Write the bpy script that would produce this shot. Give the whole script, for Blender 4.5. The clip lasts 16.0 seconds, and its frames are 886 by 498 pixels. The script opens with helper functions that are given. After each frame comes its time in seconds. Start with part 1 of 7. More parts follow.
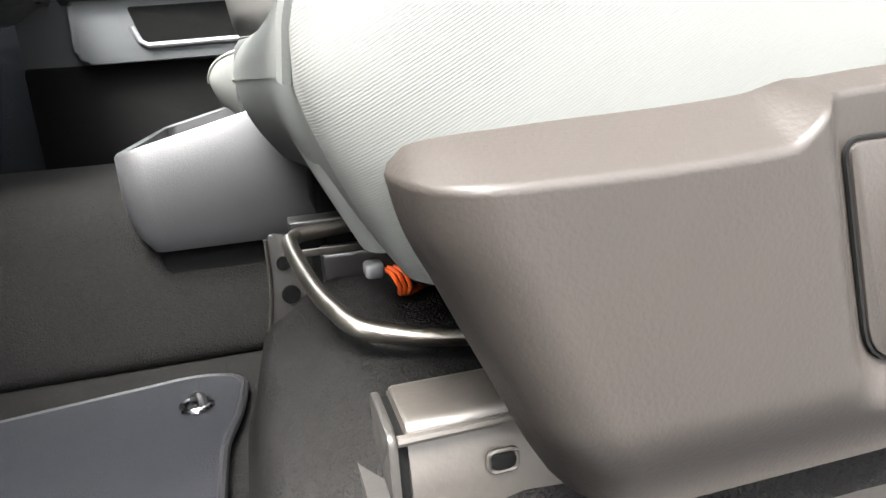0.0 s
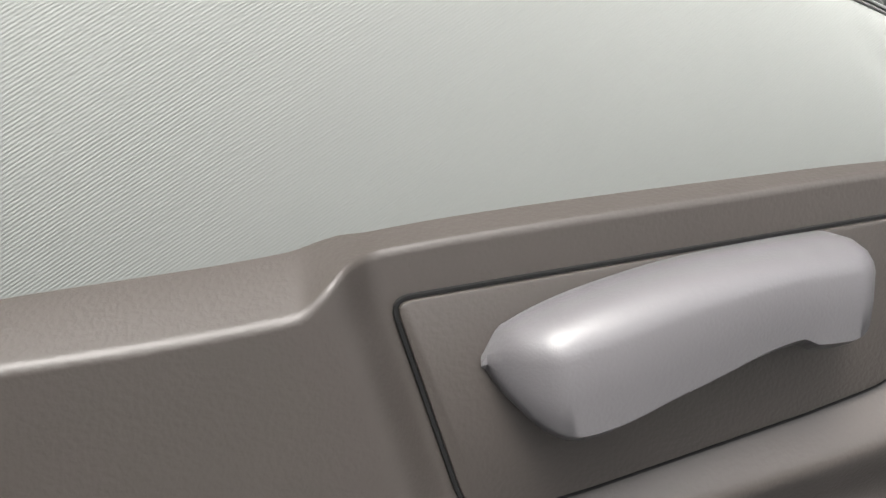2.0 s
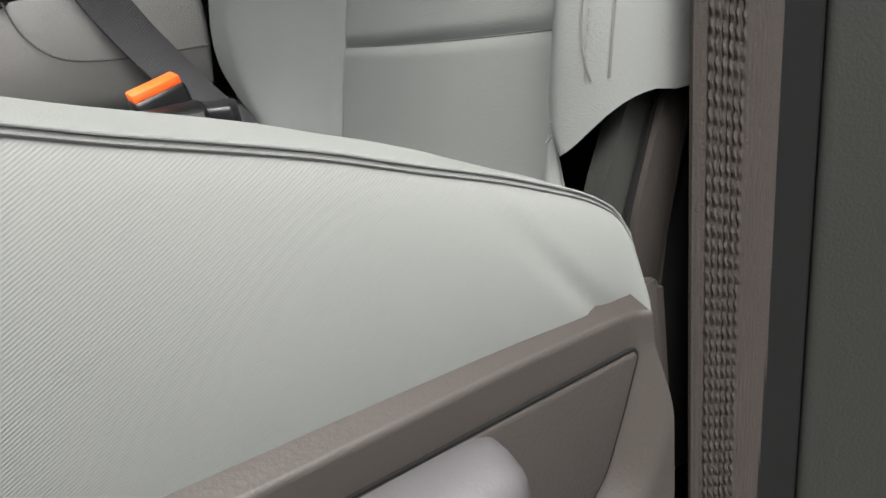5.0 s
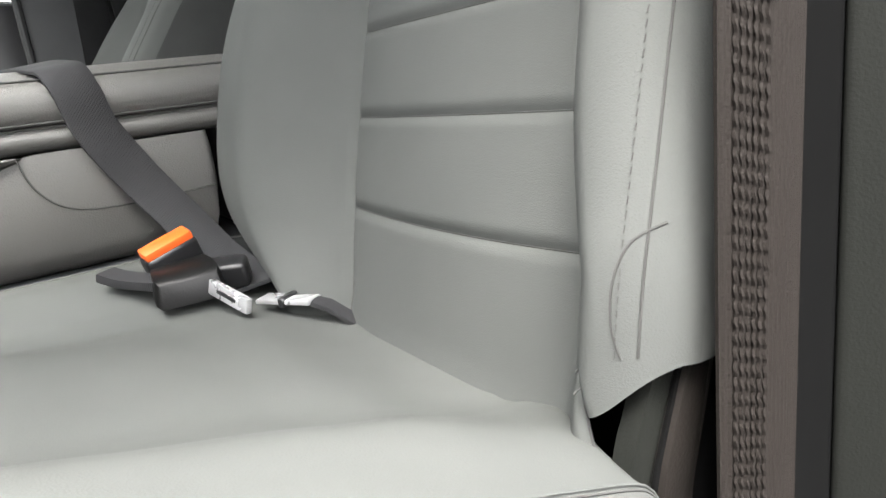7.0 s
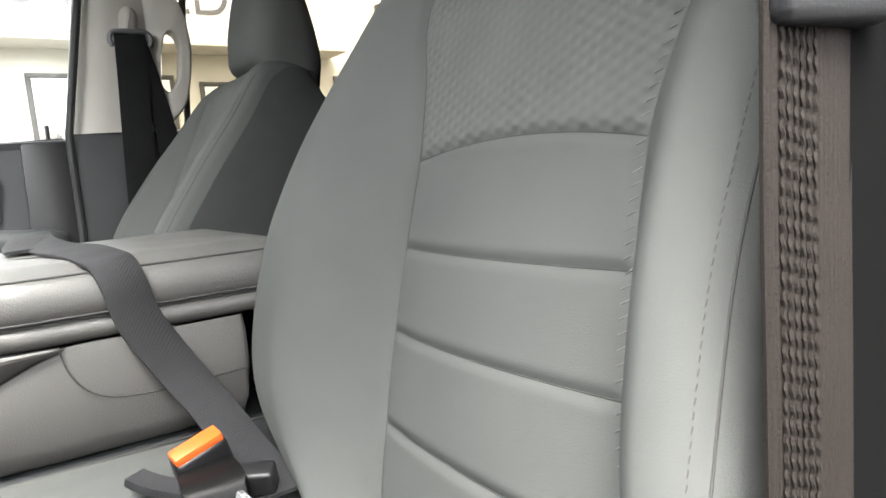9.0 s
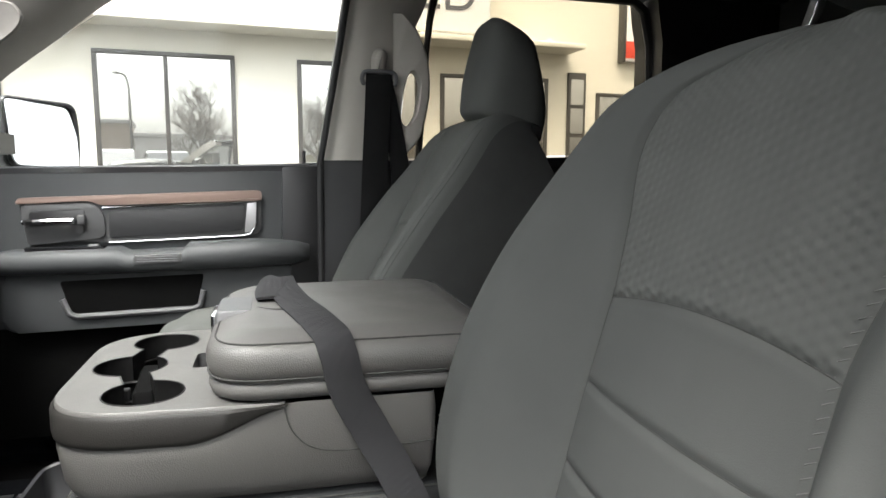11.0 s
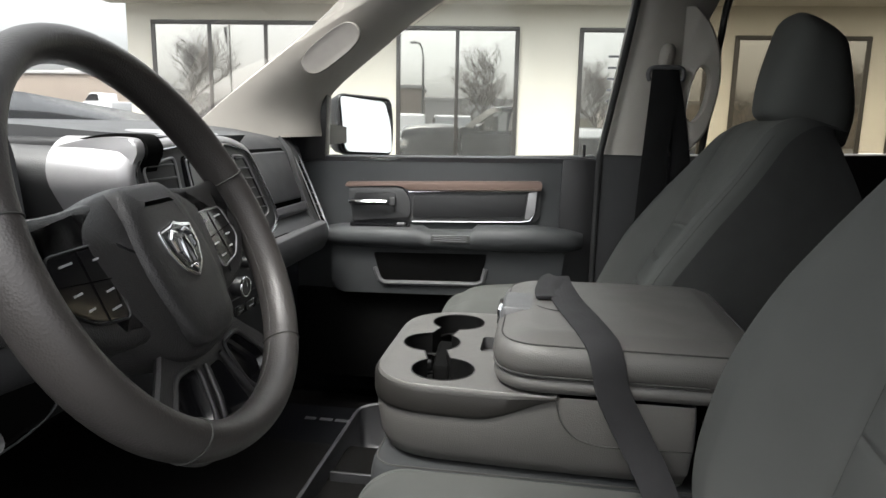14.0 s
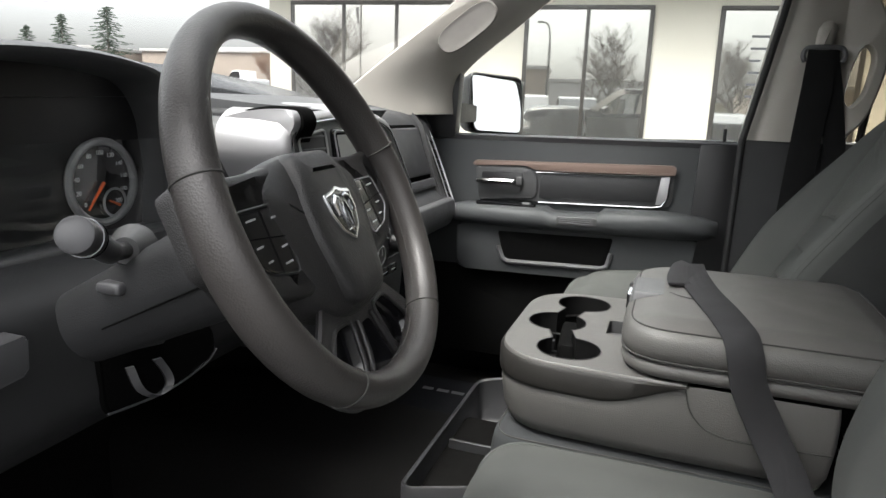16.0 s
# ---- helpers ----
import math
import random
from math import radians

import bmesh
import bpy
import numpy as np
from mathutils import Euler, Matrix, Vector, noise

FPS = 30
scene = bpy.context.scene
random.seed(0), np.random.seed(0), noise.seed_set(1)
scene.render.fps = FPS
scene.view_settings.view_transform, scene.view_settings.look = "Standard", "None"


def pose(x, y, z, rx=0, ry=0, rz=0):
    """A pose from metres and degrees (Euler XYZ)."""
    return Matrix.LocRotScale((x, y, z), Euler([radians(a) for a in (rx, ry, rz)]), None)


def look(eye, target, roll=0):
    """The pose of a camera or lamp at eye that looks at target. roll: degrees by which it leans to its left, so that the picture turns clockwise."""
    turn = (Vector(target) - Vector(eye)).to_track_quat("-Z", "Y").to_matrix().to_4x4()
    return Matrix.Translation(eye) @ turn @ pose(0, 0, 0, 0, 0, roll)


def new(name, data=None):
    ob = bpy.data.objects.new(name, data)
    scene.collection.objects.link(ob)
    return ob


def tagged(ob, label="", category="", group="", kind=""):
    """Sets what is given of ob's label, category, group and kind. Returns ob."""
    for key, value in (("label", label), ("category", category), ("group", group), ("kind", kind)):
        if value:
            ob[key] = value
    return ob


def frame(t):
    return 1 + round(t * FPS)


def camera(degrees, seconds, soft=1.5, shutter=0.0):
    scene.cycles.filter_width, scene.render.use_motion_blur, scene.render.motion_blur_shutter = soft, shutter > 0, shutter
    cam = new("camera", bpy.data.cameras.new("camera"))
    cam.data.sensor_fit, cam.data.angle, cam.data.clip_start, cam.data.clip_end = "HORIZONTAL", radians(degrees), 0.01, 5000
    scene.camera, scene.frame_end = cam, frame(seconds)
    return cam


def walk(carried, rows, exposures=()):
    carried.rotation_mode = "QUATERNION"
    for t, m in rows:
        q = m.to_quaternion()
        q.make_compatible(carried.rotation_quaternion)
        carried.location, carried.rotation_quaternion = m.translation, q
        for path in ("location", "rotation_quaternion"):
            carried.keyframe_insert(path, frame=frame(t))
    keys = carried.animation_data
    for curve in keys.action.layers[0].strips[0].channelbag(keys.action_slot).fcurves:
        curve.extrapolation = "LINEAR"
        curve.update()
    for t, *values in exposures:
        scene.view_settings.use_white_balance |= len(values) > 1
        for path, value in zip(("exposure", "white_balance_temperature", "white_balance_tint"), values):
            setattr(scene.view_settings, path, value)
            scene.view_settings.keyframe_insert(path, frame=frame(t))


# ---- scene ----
cam = camera(67.4, 16.0)
PATH = [
    (0, (0.060, -0.158, 0.300), (0.304, 0.774, 0.035), -4.0),
    (0.5, (0.094, -0.170, 0.306), (0.318, 0.773, 0.058), -2.9),
    (1, (0.130, -0.179, 0.313), (0.352, 0.767, 0.079), -2.7),
    (1.5, (0.163, -0.183, 0.320), (0.397, 0.764, 0.101), -3.2),
    (2, (0.188, -0.181, 0.318), (0.456, 0.765, 0.137), -4.4),
    (2.5, (0.217, -0.170, 0.307), (0.574, 0.759, 0.205), -5.8),
    (3, (0.247, -0.167, 0.319), (0.620, 0.750, 0.178), -6.3),
    (3.4, (0.266, -0.166, 0.327), (0.678, 0.734, 0.184), -7.1),
    (3.7, (0.275, -0.168, 0.338), (0.720, 0.714, 0.180), -6.6),
    (5.8, (0.265, -0.149, 0.439), (0.769, 0.629, 0.062), -7.6),
    (6, (0.263, -0.148, 0.449), (0.763, 0.634, 0.076), -8.4),
    (6.5, (0.267, -0.143, 0.470), (0.775, 0.657, 0.152), -8.5),
    (7, (0.273, -0.138, 0.489), (0.802, 0.670, 0.233), -7.2),
    (7.5, (0.273, -0.132, 0.513), (0.824, 0.679, 0.316), -7.1),
    (8, (0.277, -0.126, 0.534), (0.838, 0.685, 0.371), -6.4),
    (8.2, (0.275, -0.126, 0.545), (0.842, 0.685, 0.396), -6.1),
    (10.3, (0.285, -0.143, 0.679), (0.661, 0.779, 0.577), -1.2),
    (10.5, (0.288, -0.148, 0.692), (0.615, 0.789, 0.564), -1.1),
    (11, (0.291, -0.154, 0.721), (0.536, 0.807, 0.598), 0.3),
    (11.5, (0.286, -0.163, 0.744), (0.444, 0.817, 0.627), 2.4),
    (12, (0.286, -0.180, 0.766), (0.359, 0.810, 0.646), 2.6),
    (12.5, (0.286, -0.190, 0.777), (0.300, 0.801, 0.644), 1.9),
    (13, (0.284, -0.206, 0.785), (0.240, 0.781, 0.630), 1.8),
    (13.5, (0.276, -0.217, 0.792), (0.185, 0.765, 0.624), 1.3),
    (14, (0.270, -0.233, 0.796), (0.123, 0.739, 0.615), 1.1),
    (14.5, (0.266, -0.245, 0.798), (0.071, 0.717, 0.609), 1.3),
    (15, (0.260, -0.249, 0.796), (0.023, 0.702, 0.601), 2.0),
    (15.5, (0.255, -0.251, 0.793), (-0.013, 0.691, 0.591), 2.0),
    (16, (0.251, -0.254, 0.791), (-0.061, 0.672, 0.578), 2.2),
]
walk(cam, [(t, look(eye, target, roll)) for t, eye, target, roll in PATH],
     [(0.0, 4.6), (0.5, 4.15), (1.0, 3.85), (2.0, 3.45), (3.7, 3.2), (6.0, 2.9), (7.0, 3.15), (8.2, 3.45), (10.3, 3.1), (11.0, 2.45), (12.0, 1.65), (13.5, 1.75), (16.0, 1.95)])

# ---- light: overcast daylight ----
world = bpy.data.worlds.new("overcast")
scene.world = world
world.use_nodes = True
wn = world.node_tree
sky = wn.nodes.new("ShaderNodeTexSky")
sky.sky_type = 'NISHITA'
sky.sun_disc = False
sky.sun_elevation, sky.sun_rotation = radians(64), radians(210)
sky.dust_density, sky.ozone_density = 6.0, 0.4
bg = wn.nodes["Background"]
bg.inputs["Strength"].default_value = 0.15
soften = wn.nodes.new("ShaderNodeHueSaturation")
soften.inputs["Saturation"].default_value = 0.12
wn.links.new(sky.outputs["Color"], soften.inputs["Color"])
wn.links.new(soften.outputs["Color"], bg.inputs["Color"])
sun = new("sun", bpy.data.lights.new("sun", 'SUN'))
sun.data.energy, sun.data.angle, sun.data.color = 1.1, radians(25), (1.0, 0.965, 0.89)
sun.matrix_basis = look((0, 0, 0), (0.3, 0.5, -1.2))


# ---- materials ----
def shader(name, color, rough=0.5, metal=0.0, color2=None, scale=30.0, bump=0.0, bump_scale=400.0, kind="noise", rough_var=0.08, spec=0.5, stretch=None, coat=0.0):
    m = bpy.data.materials.new(name)
    m.use_nodes = True
    nt = m.node_tree
    b = nt.nodes["Principled BSDF"]
    b.inputs["Roughness"].default_value = rough
    b.inputs["Metallic"].default_value = metal
    b.inputs["Specular IOR Level"].default_value = spec
    b.inputs["Coat Weight"].default_value = coat
    co = nt.nodes.new("ShaderNodeTexCoord")
    n1 = nt.nodes.new("ShaderNodeTexNoise")
    n1.inputs["Scale"].default_value = scale
    n1.inputs["Detail"].default_value = 5.0
    nt.links.new(co.outputs["Object"], n1.inputs["Vector"])
    c2 = color2 or tuple(v * 0.82 for v in color)
    mix = nt.nodes.new("ShaderNodeMix")
    mix.data_type = 'RGBA'
    mix.inputs["A"].default_value = (*color, 1)
    mix.inputs["B"].default_value = (*c2, 1)
    nt.links.new(n1.outputs["Fac"], mix.inputs["Factor"])
    nt.links.new(mix.outputs["Result"], b.inputs["Base Color"])
    if rough_var:
        mr = nt.nodes.new("ShaderNodeMapRange")
        mr.inputs["To Min"].default_value = max(0.02, rough - rough_var)
        mr.inputs["To Max"].default_value = min(1.0, rough + rough_var)
        nt.links.new(n1.outputs["Fac"], mr.inputs["Value"])
        nt.links.new(mr.outputs["Result"], b.inputs["Roughness"])
    if bump:
        vec = co.outputs["Object"]
        if stretch:
            mp = nt.nodes.new("ShaderNodeMapping")
            mp.inputs["Rotation"].default_value = [radians(a) for a in stretch[0]]
            mp.inputs["Scale"].default_value = stretch[1]
            nt.links.new(vec, mp.inputs["Vector"])
            vec = mp.outputs["Vector"]
        if kind == "hex":
            total = None
            for deg in (0, 60, 120):
                dot = nt.nodes.new("ShaderNodeVectorMath")
                dot.operation = 'DOT_PRODUCT'
                dot.inputs[1].default_value = (0, 640 * math.cos(radians(deg)), 640 * 1.12 * math.sin(radians(deg)))
                nt.links.new(vec, dot.inputs[0])
                ripple = nt.nodes.new("ShaderNodeMath")
                ripple.operation = 'COSINE'
                nt.links.new(dot.outputs["Value"], ripple.inputs[0])
                if total:
                    both = nt.nodes.new("ShaderNodeMath")
                    nt.links.new(total, both.inputs[0])
                    nt.links.new(ripple.outputs[0], both.inputs[1])
                    total = both.outputs[0]
                else:
                    total = ripple.outputs[0]
            t = nt.nodes.new("ShaderNodeTexNoise")
            fade = nt.nodes.new("ShaderNodeMapRange")
            fade.inputs["From Min"].default_value, fade.inputs["From Max"].default_value = 0.38, 0.62
            fade.inputs["To Min"].default_value, fade.inputs["To Max"].default_value = -0.12, -0.34
            nt.links.new(t.outputs["Fac"], fade.inputs["Value"])
            emboss = nt.nodes.new("ShaderNodeMath")
            emboss.operation = 'MULTIPLY'
            nt.links.new(total, emboss.inputs[0])
            nt.links.new(fade.outputs["Result"], emboss.inputs[1])
            out = emboss.outputs[0]
        elif kind == "wave":
            t = nt.nodes.new("ShaderNodeTexWave")
            t.inputs["Distortion"].default_value = 0.6
            t.inputs["Detail Scale"].default_value = 3.0
            out = t.outputs["Fac"]
        elif kind == "voronoi":
            t = nt.nodes.new("ShaderNodeTexVoronoi")
            out = t.outputs["Distance"]
        else:
            t = nt.nodes.new("ShaderNodeTexNoise")
            t.inputs["Detail"].default_value = 3.0
            out = t.outputs["Fac"]
        t.inputs["Scale"].default_value = bump_scale
        nt.links.new(vec, t.inputs["Vector"])
        bp = nt.nodes.new("ShaderNodeBump")
        bp.inputs["Strength"].default_value = bump
        bp.inputs["Distance"].default_value = 0.002
        nt.links.new(out, bp.inputs["Height"])
        nt.links.new(bp.outputs["Normal"], b.inputs["Normal"])
    return m


CLOTH = shader("grey_cloth", (0.078, 0.081, 0.077), 0.95, color2=(0.066, 0.069, 0.066), scale=14, bump=0.16, bump_scale=1100, spec=0.12)
RIBBED = shader("ribbed_cloth", (0.083, 0.086, 0.081), 0.95, color2=(0.07, 0.073, 0.069), scale=12, bump=0.13, bump_scale=360, kind="wave", spec=0.15, stretch=((0, 119, 0), (1, 0.2, 1)))
HEXCLOTH = shader("honeycomb_cloth", (0.089, 0.092, 0.087), 0.92, color2=(0.07, 0.073, 0.069), scale=16, bump=0.7, bump_scale=9, kind="hex", spec=0.2)
SEAM = shader("seam_thread", (0.04, 0.04, 0.038), 0.9)
DARKCLOTH = shader("dark_cloth", (0.052, 0.0535, 0.0525), 0.95, bump=0.3, bump_scale=700, spec=0.15)
TAUPE = shader("taupe_plastic", (0.0172, 0.0148, 0.0132), 0.48, color2=(0.013, 0.0112, 0.01), scale=14, bump=0.1, bump_scale=620, spec=0.16)
GREYPLASTIC = shader("grey_plastic", (0.085, 0.086, 0.09), 0.45, scale=22, bump=0.18, bump_scale=600)
LEVERGREY = shader("satin_grey_plastic", (0.075, 0.075, 0.08), 0.38, scale=25, bump=0.05, bump_scale=800)
LEVER = shader("lever_plastic", (0.034, 0.0325, 0.034), 0.42, scale=25, bump=0.06, bump_scale=900, spec=0.2)
DASHBLACK = shader("dark_dash_plastic", (0.027, 0.0275, 0.029), 0.55, scale=18, bump=0.2, bump_scale=700, spec=0.25)
CUPBLACK = shader("cup_liner", (0.006, 0.006, 0.006), 0.4, bump=0.1, bump_scale=500, spec=0.2)
HUBGREY = shader("airbag_vinyl", (0.025, 0.0245, 0.025), 0.42, scale=30, bump=0.25, bump_scale=800, kind="voronoi")
PILLARGREY = shader("olive_pillar_plastic", (0.011, 0.0115, 0.0102), 0.65, scale=12, bump=0.15, bump_scale=700, spec=0.06)
# black for rubber and joints, also laid in as the shade of openings
SEALSHADEBLACK = shader("matt_black_rubber_and_shade", (0.004, 0.004, 0.004), 0.9, spec=0.04)
DARKPLASTIC = shader("dark_plastic", (0.054, 0.055, 0.0565), 0.5, scale=22, bump=0.2, bump_scale=650)
GRILLE = shader("speaker_cloth", (0.17, 0.16, 0.148), 0.8, scale=40, bump=0.5, bump_scale=900)
THREAD = shader("pale_thread", (0.125, 0.126, 0.12), 0.9)
# centre cushion colour, set darker and bluer than CLOTH
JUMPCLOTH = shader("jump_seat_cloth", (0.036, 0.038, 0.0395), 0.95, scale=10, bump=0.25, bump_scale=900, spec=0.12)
DASHTOP = shader("dash_top_vinyl", (0.05, 0.0515, 0.054), 0.5, scale=22, bump=0.18, bump_scale=600)
BLACKPLASTIC = shader("black_plastic", (0.012, 0.012, 0.013), 0.35, scale=30, bump=0.1, bump_scale=700)
PIANO = shader("gloss_black", (0.008, 0.008, 0.009), 0.12, rough_var=0.03)
VINYL = shader("grey_vinyl", (0.09, 0.0875, 0.083), 0.45, color2=(0.077, 0.075, 0.0715), scale=16, bump=0.16, bump_scale=620, kind="voronoi")
LEATHER = shader("dark_wheel_leather", (0.04, 0.037, 0.0355), 0.4, color2=(0.03, 0.0275, 0.0265), scale=40, bump=0.13, bump_scale=650, kind="voronoi")
RUBBER = shader("black_rubber", (0.015, 0.015, 0.016), 0.7, bump=0.2)
CHROME = shader("chrome", (0.75, 0.76, 0.78), 0.12, 1.0, rough_var=0.04)
SILVER = shader("satin_silver", (0.4, 0.4, 0.41), 0.38, 0.45, rough_var=0.05)
STEEL = shader("seat_steel", (0.05, 0.045, 0.04), 0.42, 0.3, color2=(0.03, 0.027, 0.024), scale=60, bump=0.08, bump_scale=200)
BARSTEEL = shader("plated_bar_steel", (0.26, 0.24, 0.21), 0.32, 1.0)
BRIGHTSTEEL = shader("bright_tongue_steel", (0.55, 0.55, 0.56), 0.28, 0.6)
RIMGREY = shader("console_rim_plastic", (0.018, 0.0172, 0.016), 0.5, scale=22, bump=0.15, bump_scale=650, spec=0.2)
MATCLOTH = shader("mat_carpet", (0.013, 0.0135, 0.0155), 1.0, bump=0.6, bump_scale=700, spec=0.03)
WEBBING = shader("belt_webbing", (0.0155, 0.0128, 0.0112), 0.75, bump=0.3, bump_scale=700, spec=0.12)
BLACKWEB = shader("dark_belt_webbing", (0.03, 0.03, 0.032), 0.85, bump=0.4, bump_scale=260, kind="wave", spec=0.2)
ORANGE = shader("buckle_orange", (0.85, 0.13, 0.02), 0.4)
CARPET = shader("black_carpet", (0.0045, 0.0045, 0.0047), 1.0, color2=(0.011, 0.0105, 0.01), scale=260, bump=1.0, bump_scale=500, spec=0.02)
BEIGE = shader("pillar_trim", (0.33, 0.31, 0.28), 0.6, scale=12, bump=0.15, bump_scale=600)
HEADLINER = shader("headliner", (0.3, 0.29, 0.275), 1.0, bump=0.3, bump_scale=900, spec=0.1)
DOORGREY = shader("door_plastic", (0.046, 0.049, 0.051), 0.55, scale=14, bump=0.2, bump_scale=520, spec=0.3)
WOODTRIM = shader("brushed_copper_trim", (0.2, 0.145, 0.122), 0.3, 0.3, color2=(0.17, 0.12, 0.1), scale=9, rough_var=0.03)
BINPLASTIC = shader("storage_bin_plastic", (0.026, 0.0265, 0.028), 0.4, scale=22, bump=0.15, bump_scale=650)
FOOTSTEEL = shader("worn_dark_steel", (0.028, 0.026, 0.024), 0.45, 0.3, color2=(0.016, 0.015, 0.014), scale=60, bump=0.08, bump_scale=200)
DARKSTEEL = shader("black_coated_steel", (0.014, 0.013, 0.013), 0.4, 0.2, scale=60, bump=0.08, bump_scale=200)
PILLARWEB = shader("black_pillar_webbing", (0.009, 0.009, 0.0095), 0.85, bump=0.4, bump_scale=260, kind="wave", spec=0.15)
BODYPAINT = shader("truck_paint", (0.008, 0.009, 0.011), 0.2, spec=0.4)
WALLPAINT = shader("cream_wall", (0.66, 0.63, 0.55), 0.85, color2=(0.58, 0.55, 0.475), scale=0.9, bump=0.2, bump_scale=25)
WHITEPAINT = shader("white_fascia", (0.8, 0.8, 0.8), 0.6, scale=1.5)
FRAMEDARK = shader("bronze_frame", (0.05, 0.045, 0.04), 0.4)
ASPHALT = shader("asphalt", (0.05, 0.05, 0.05), 0.9, color2=(0.075, 0.074, 0.072), scale=3, bump=0.5, bump_scale=60)
WINGLASS = shader("coated_window_glass", (0.64, 0.63, 0.6), 0.02, 0.9, rough_var=0.0)
MIRROR = shader("mirror_glass", (0.9, 0.9, 0.9), 0.01, 1.0, rough_var=0.0)
SIGNGREY = shader("sign_letter", (0.1, 0.1, 0.11), 0.5)
DIALWHITE = shader("printed_symbols", (0.5, 0.51, 0.52), 0.6)
RED = shader("sign_red", (0.6, 0.06, 0.03), 0.5)


def glass(name, tint=(0.96, 0.98, 0.97)):
    m = bpy.data.materials.new(name)
    m.use_nodes = True
    nt = m.node_tree
    nt.nodes.remove(nt.nodes["Principled BSDF"])
    tr, gl, mx = nt.nodes.new("ShaderNodeBsdfTransparent"), nt.nodes.new("ShaderNodeBsdfGlossy"), nt.nodes.new("ShaderNodeMixShader")
    fr = nt.nodes.new("ShaderNodeFresnel")
    tr.inputs["Color"].default_value = (*tint, 1)
    gl.inputs["Roughness"].default_value = 0.01
    fr.inputs["IOR"].default_value = 1.35
    nt.links.new(fr.outputs[0], mx.inputs[0])
    nt.links.new(tr.outputs[0], mx.inputs[1])
    nt.links.new(gl.outputs[0], mx.inputs[2])
    nt.links.new(mx.outputs[0], nt.nodes["Material Output"].inputs["Surface"])
    return m


GLASS = glass("car_glass")
TINTED = glass("tinted_glass", (0.66, 0.63, 0.56))


# ---- mesh helpers ----
WORLD = {}


def thing(name, at, label, category, group="", kind=""):
    ob = new(name)
    ob.empty_display_size = 0.05
    ob.location = at
    WORLD[ob.name] = Matrix.Translation(at)
    return tagged(ob, label, category, group, kind)


def finish(name, bm, material, smooth=40):
    bmesh.ops.recalc_face_normals(bm, faces=bm.faces[:])
    me = bpy.data.meshes.new(name)
    bm.to_mesh(me)
    bm.free()
    me.materials.append(material)
    if smooth:
        me.shade_smooth()
        me.set_sharp_from_angle(angle=radians(smooth))
    return me


def part(name, bm, material, parent, label="", smooth=40):
    ob = new(name, finish(name, bm, material, smooth))
    ob.parent = parent
    ob.matrix_parent_inverse = WORLD.get(parent.name, Matrix()).inverted()
    if label:
        tagged(ob, label)
    return ob


def solid(name, bm, material, label, category, kind="", smooth=40, group=""):
    ob = new(name, finish(name, bm, material, smooth))
    return tagged(ob, label, category, group, kind)


def box(x0, x1, y0, y1, z0, z1, bevel=0.0, seg=3, m=None):
    bm = bmesh.new()
    bmesh.ops.create_cube(bm, size=1.0)
    for v in bm.verts:
        v.co = Vector(((x0 + x1) / 2 + v.co.x * (x1 - x0), (y0 + y1) / 2 + v.co.y * (y1 - y0), (z0 + z1) / 2 + v.co.z * (z1 - z0)))
    if bevel:
        bmesh.ops.bevel(bm, geom=bm.edges[:], offset=bevel, segments=seg, affect='EDGES', profile=0.5)
    if m:
        bmesh.ops.transform(bm, matrix=m, verts=bm.verts[:])
    return bm


def join(*bms):
    out = bms[0]
    for b in bms[1:]:
        me = bpy.data.meshes.new("tmp")
        b.to_mesh(me)
        b.free()
        out.from_mesh(me)
        bpy.data.meshes.remove(me)
    return out


def rounded(pts, r, n=5):
    """A closed 2D outline with its corners rounded by r (one radius, or one for each corner)."""
    out = []
    for i, p in enumerate(pts):
        p = Vector(p)
        a, b = Vector(pts[i - 1]) - p, Vector(pts[(i + 1) % len(pts)]) - p
        rr = r[i] if isinstance(r, (list, tuple)) else r
        rr = min(rr, a.length * 0.49, b.length * 0.49)
        if rr <= 1e-6:
            out.append(tuple(p))
            continue
        s, e = p + a.normalized() * rr, p + b.normalized() * rr
        for k in range(n + 1):
            u = k / n
            out.append(tuple((1 - u) ** 2 * s + 2 * u * (1 - u) * p + u * u * e))
    return out


def prism(pts, axis, a, b, bevel=0.0, seg=2):
    """A 2D outline pushed from a to b along an axis; the outline lies in the other two axes, in order."""
    bm = bmesh.new()

    def at(p, w):
        return {'x': (w, p[0], p[1]), 'y': (p[0], w, p[1]), 'z': (p[0], p[1], w)}[axis]
    lo = [bm.verts.new(at(p, a)) for p in pts]
    hi = [bm.verts.new(at(p, b)) for p in pts]
    n = len(pts)
    caps = [bm.faces.new(lo[::-1]), bm.faces.new(hi)]
    for i in range(n):
        bm.faces.new((lo[i], lo[(i + 1) % n], hi[(i + 1) % n], hi[i]))
    if bevel:
        edges = [e for f in caps for e in f.edges]
        bmesh.ops.bevel(bm, geom=edges, offset=bevel, segments=seg, affect='EDGES', profile=0.5)
    return bm


def loft(rows, closed=True, cap=True):
    """Skin over rows of equally many points; closed: each row is a ring."""
    bm = bmesh.new()
    vs = [[bm.verts.new(p) for p in row] for row in rows]
    n = len(rows[0])
    for a, b in zip(vs, vs[1:]):
        for i in range(n if closed else n - 1):
            j = (i + 1) % n
            bm.faces.new((a[i], a[j], b[j], b[i]))
    if cap and closed:
        bm.faces.new(vs[0][::-1])
        bm.faces.new(vs[-1])
    return bm


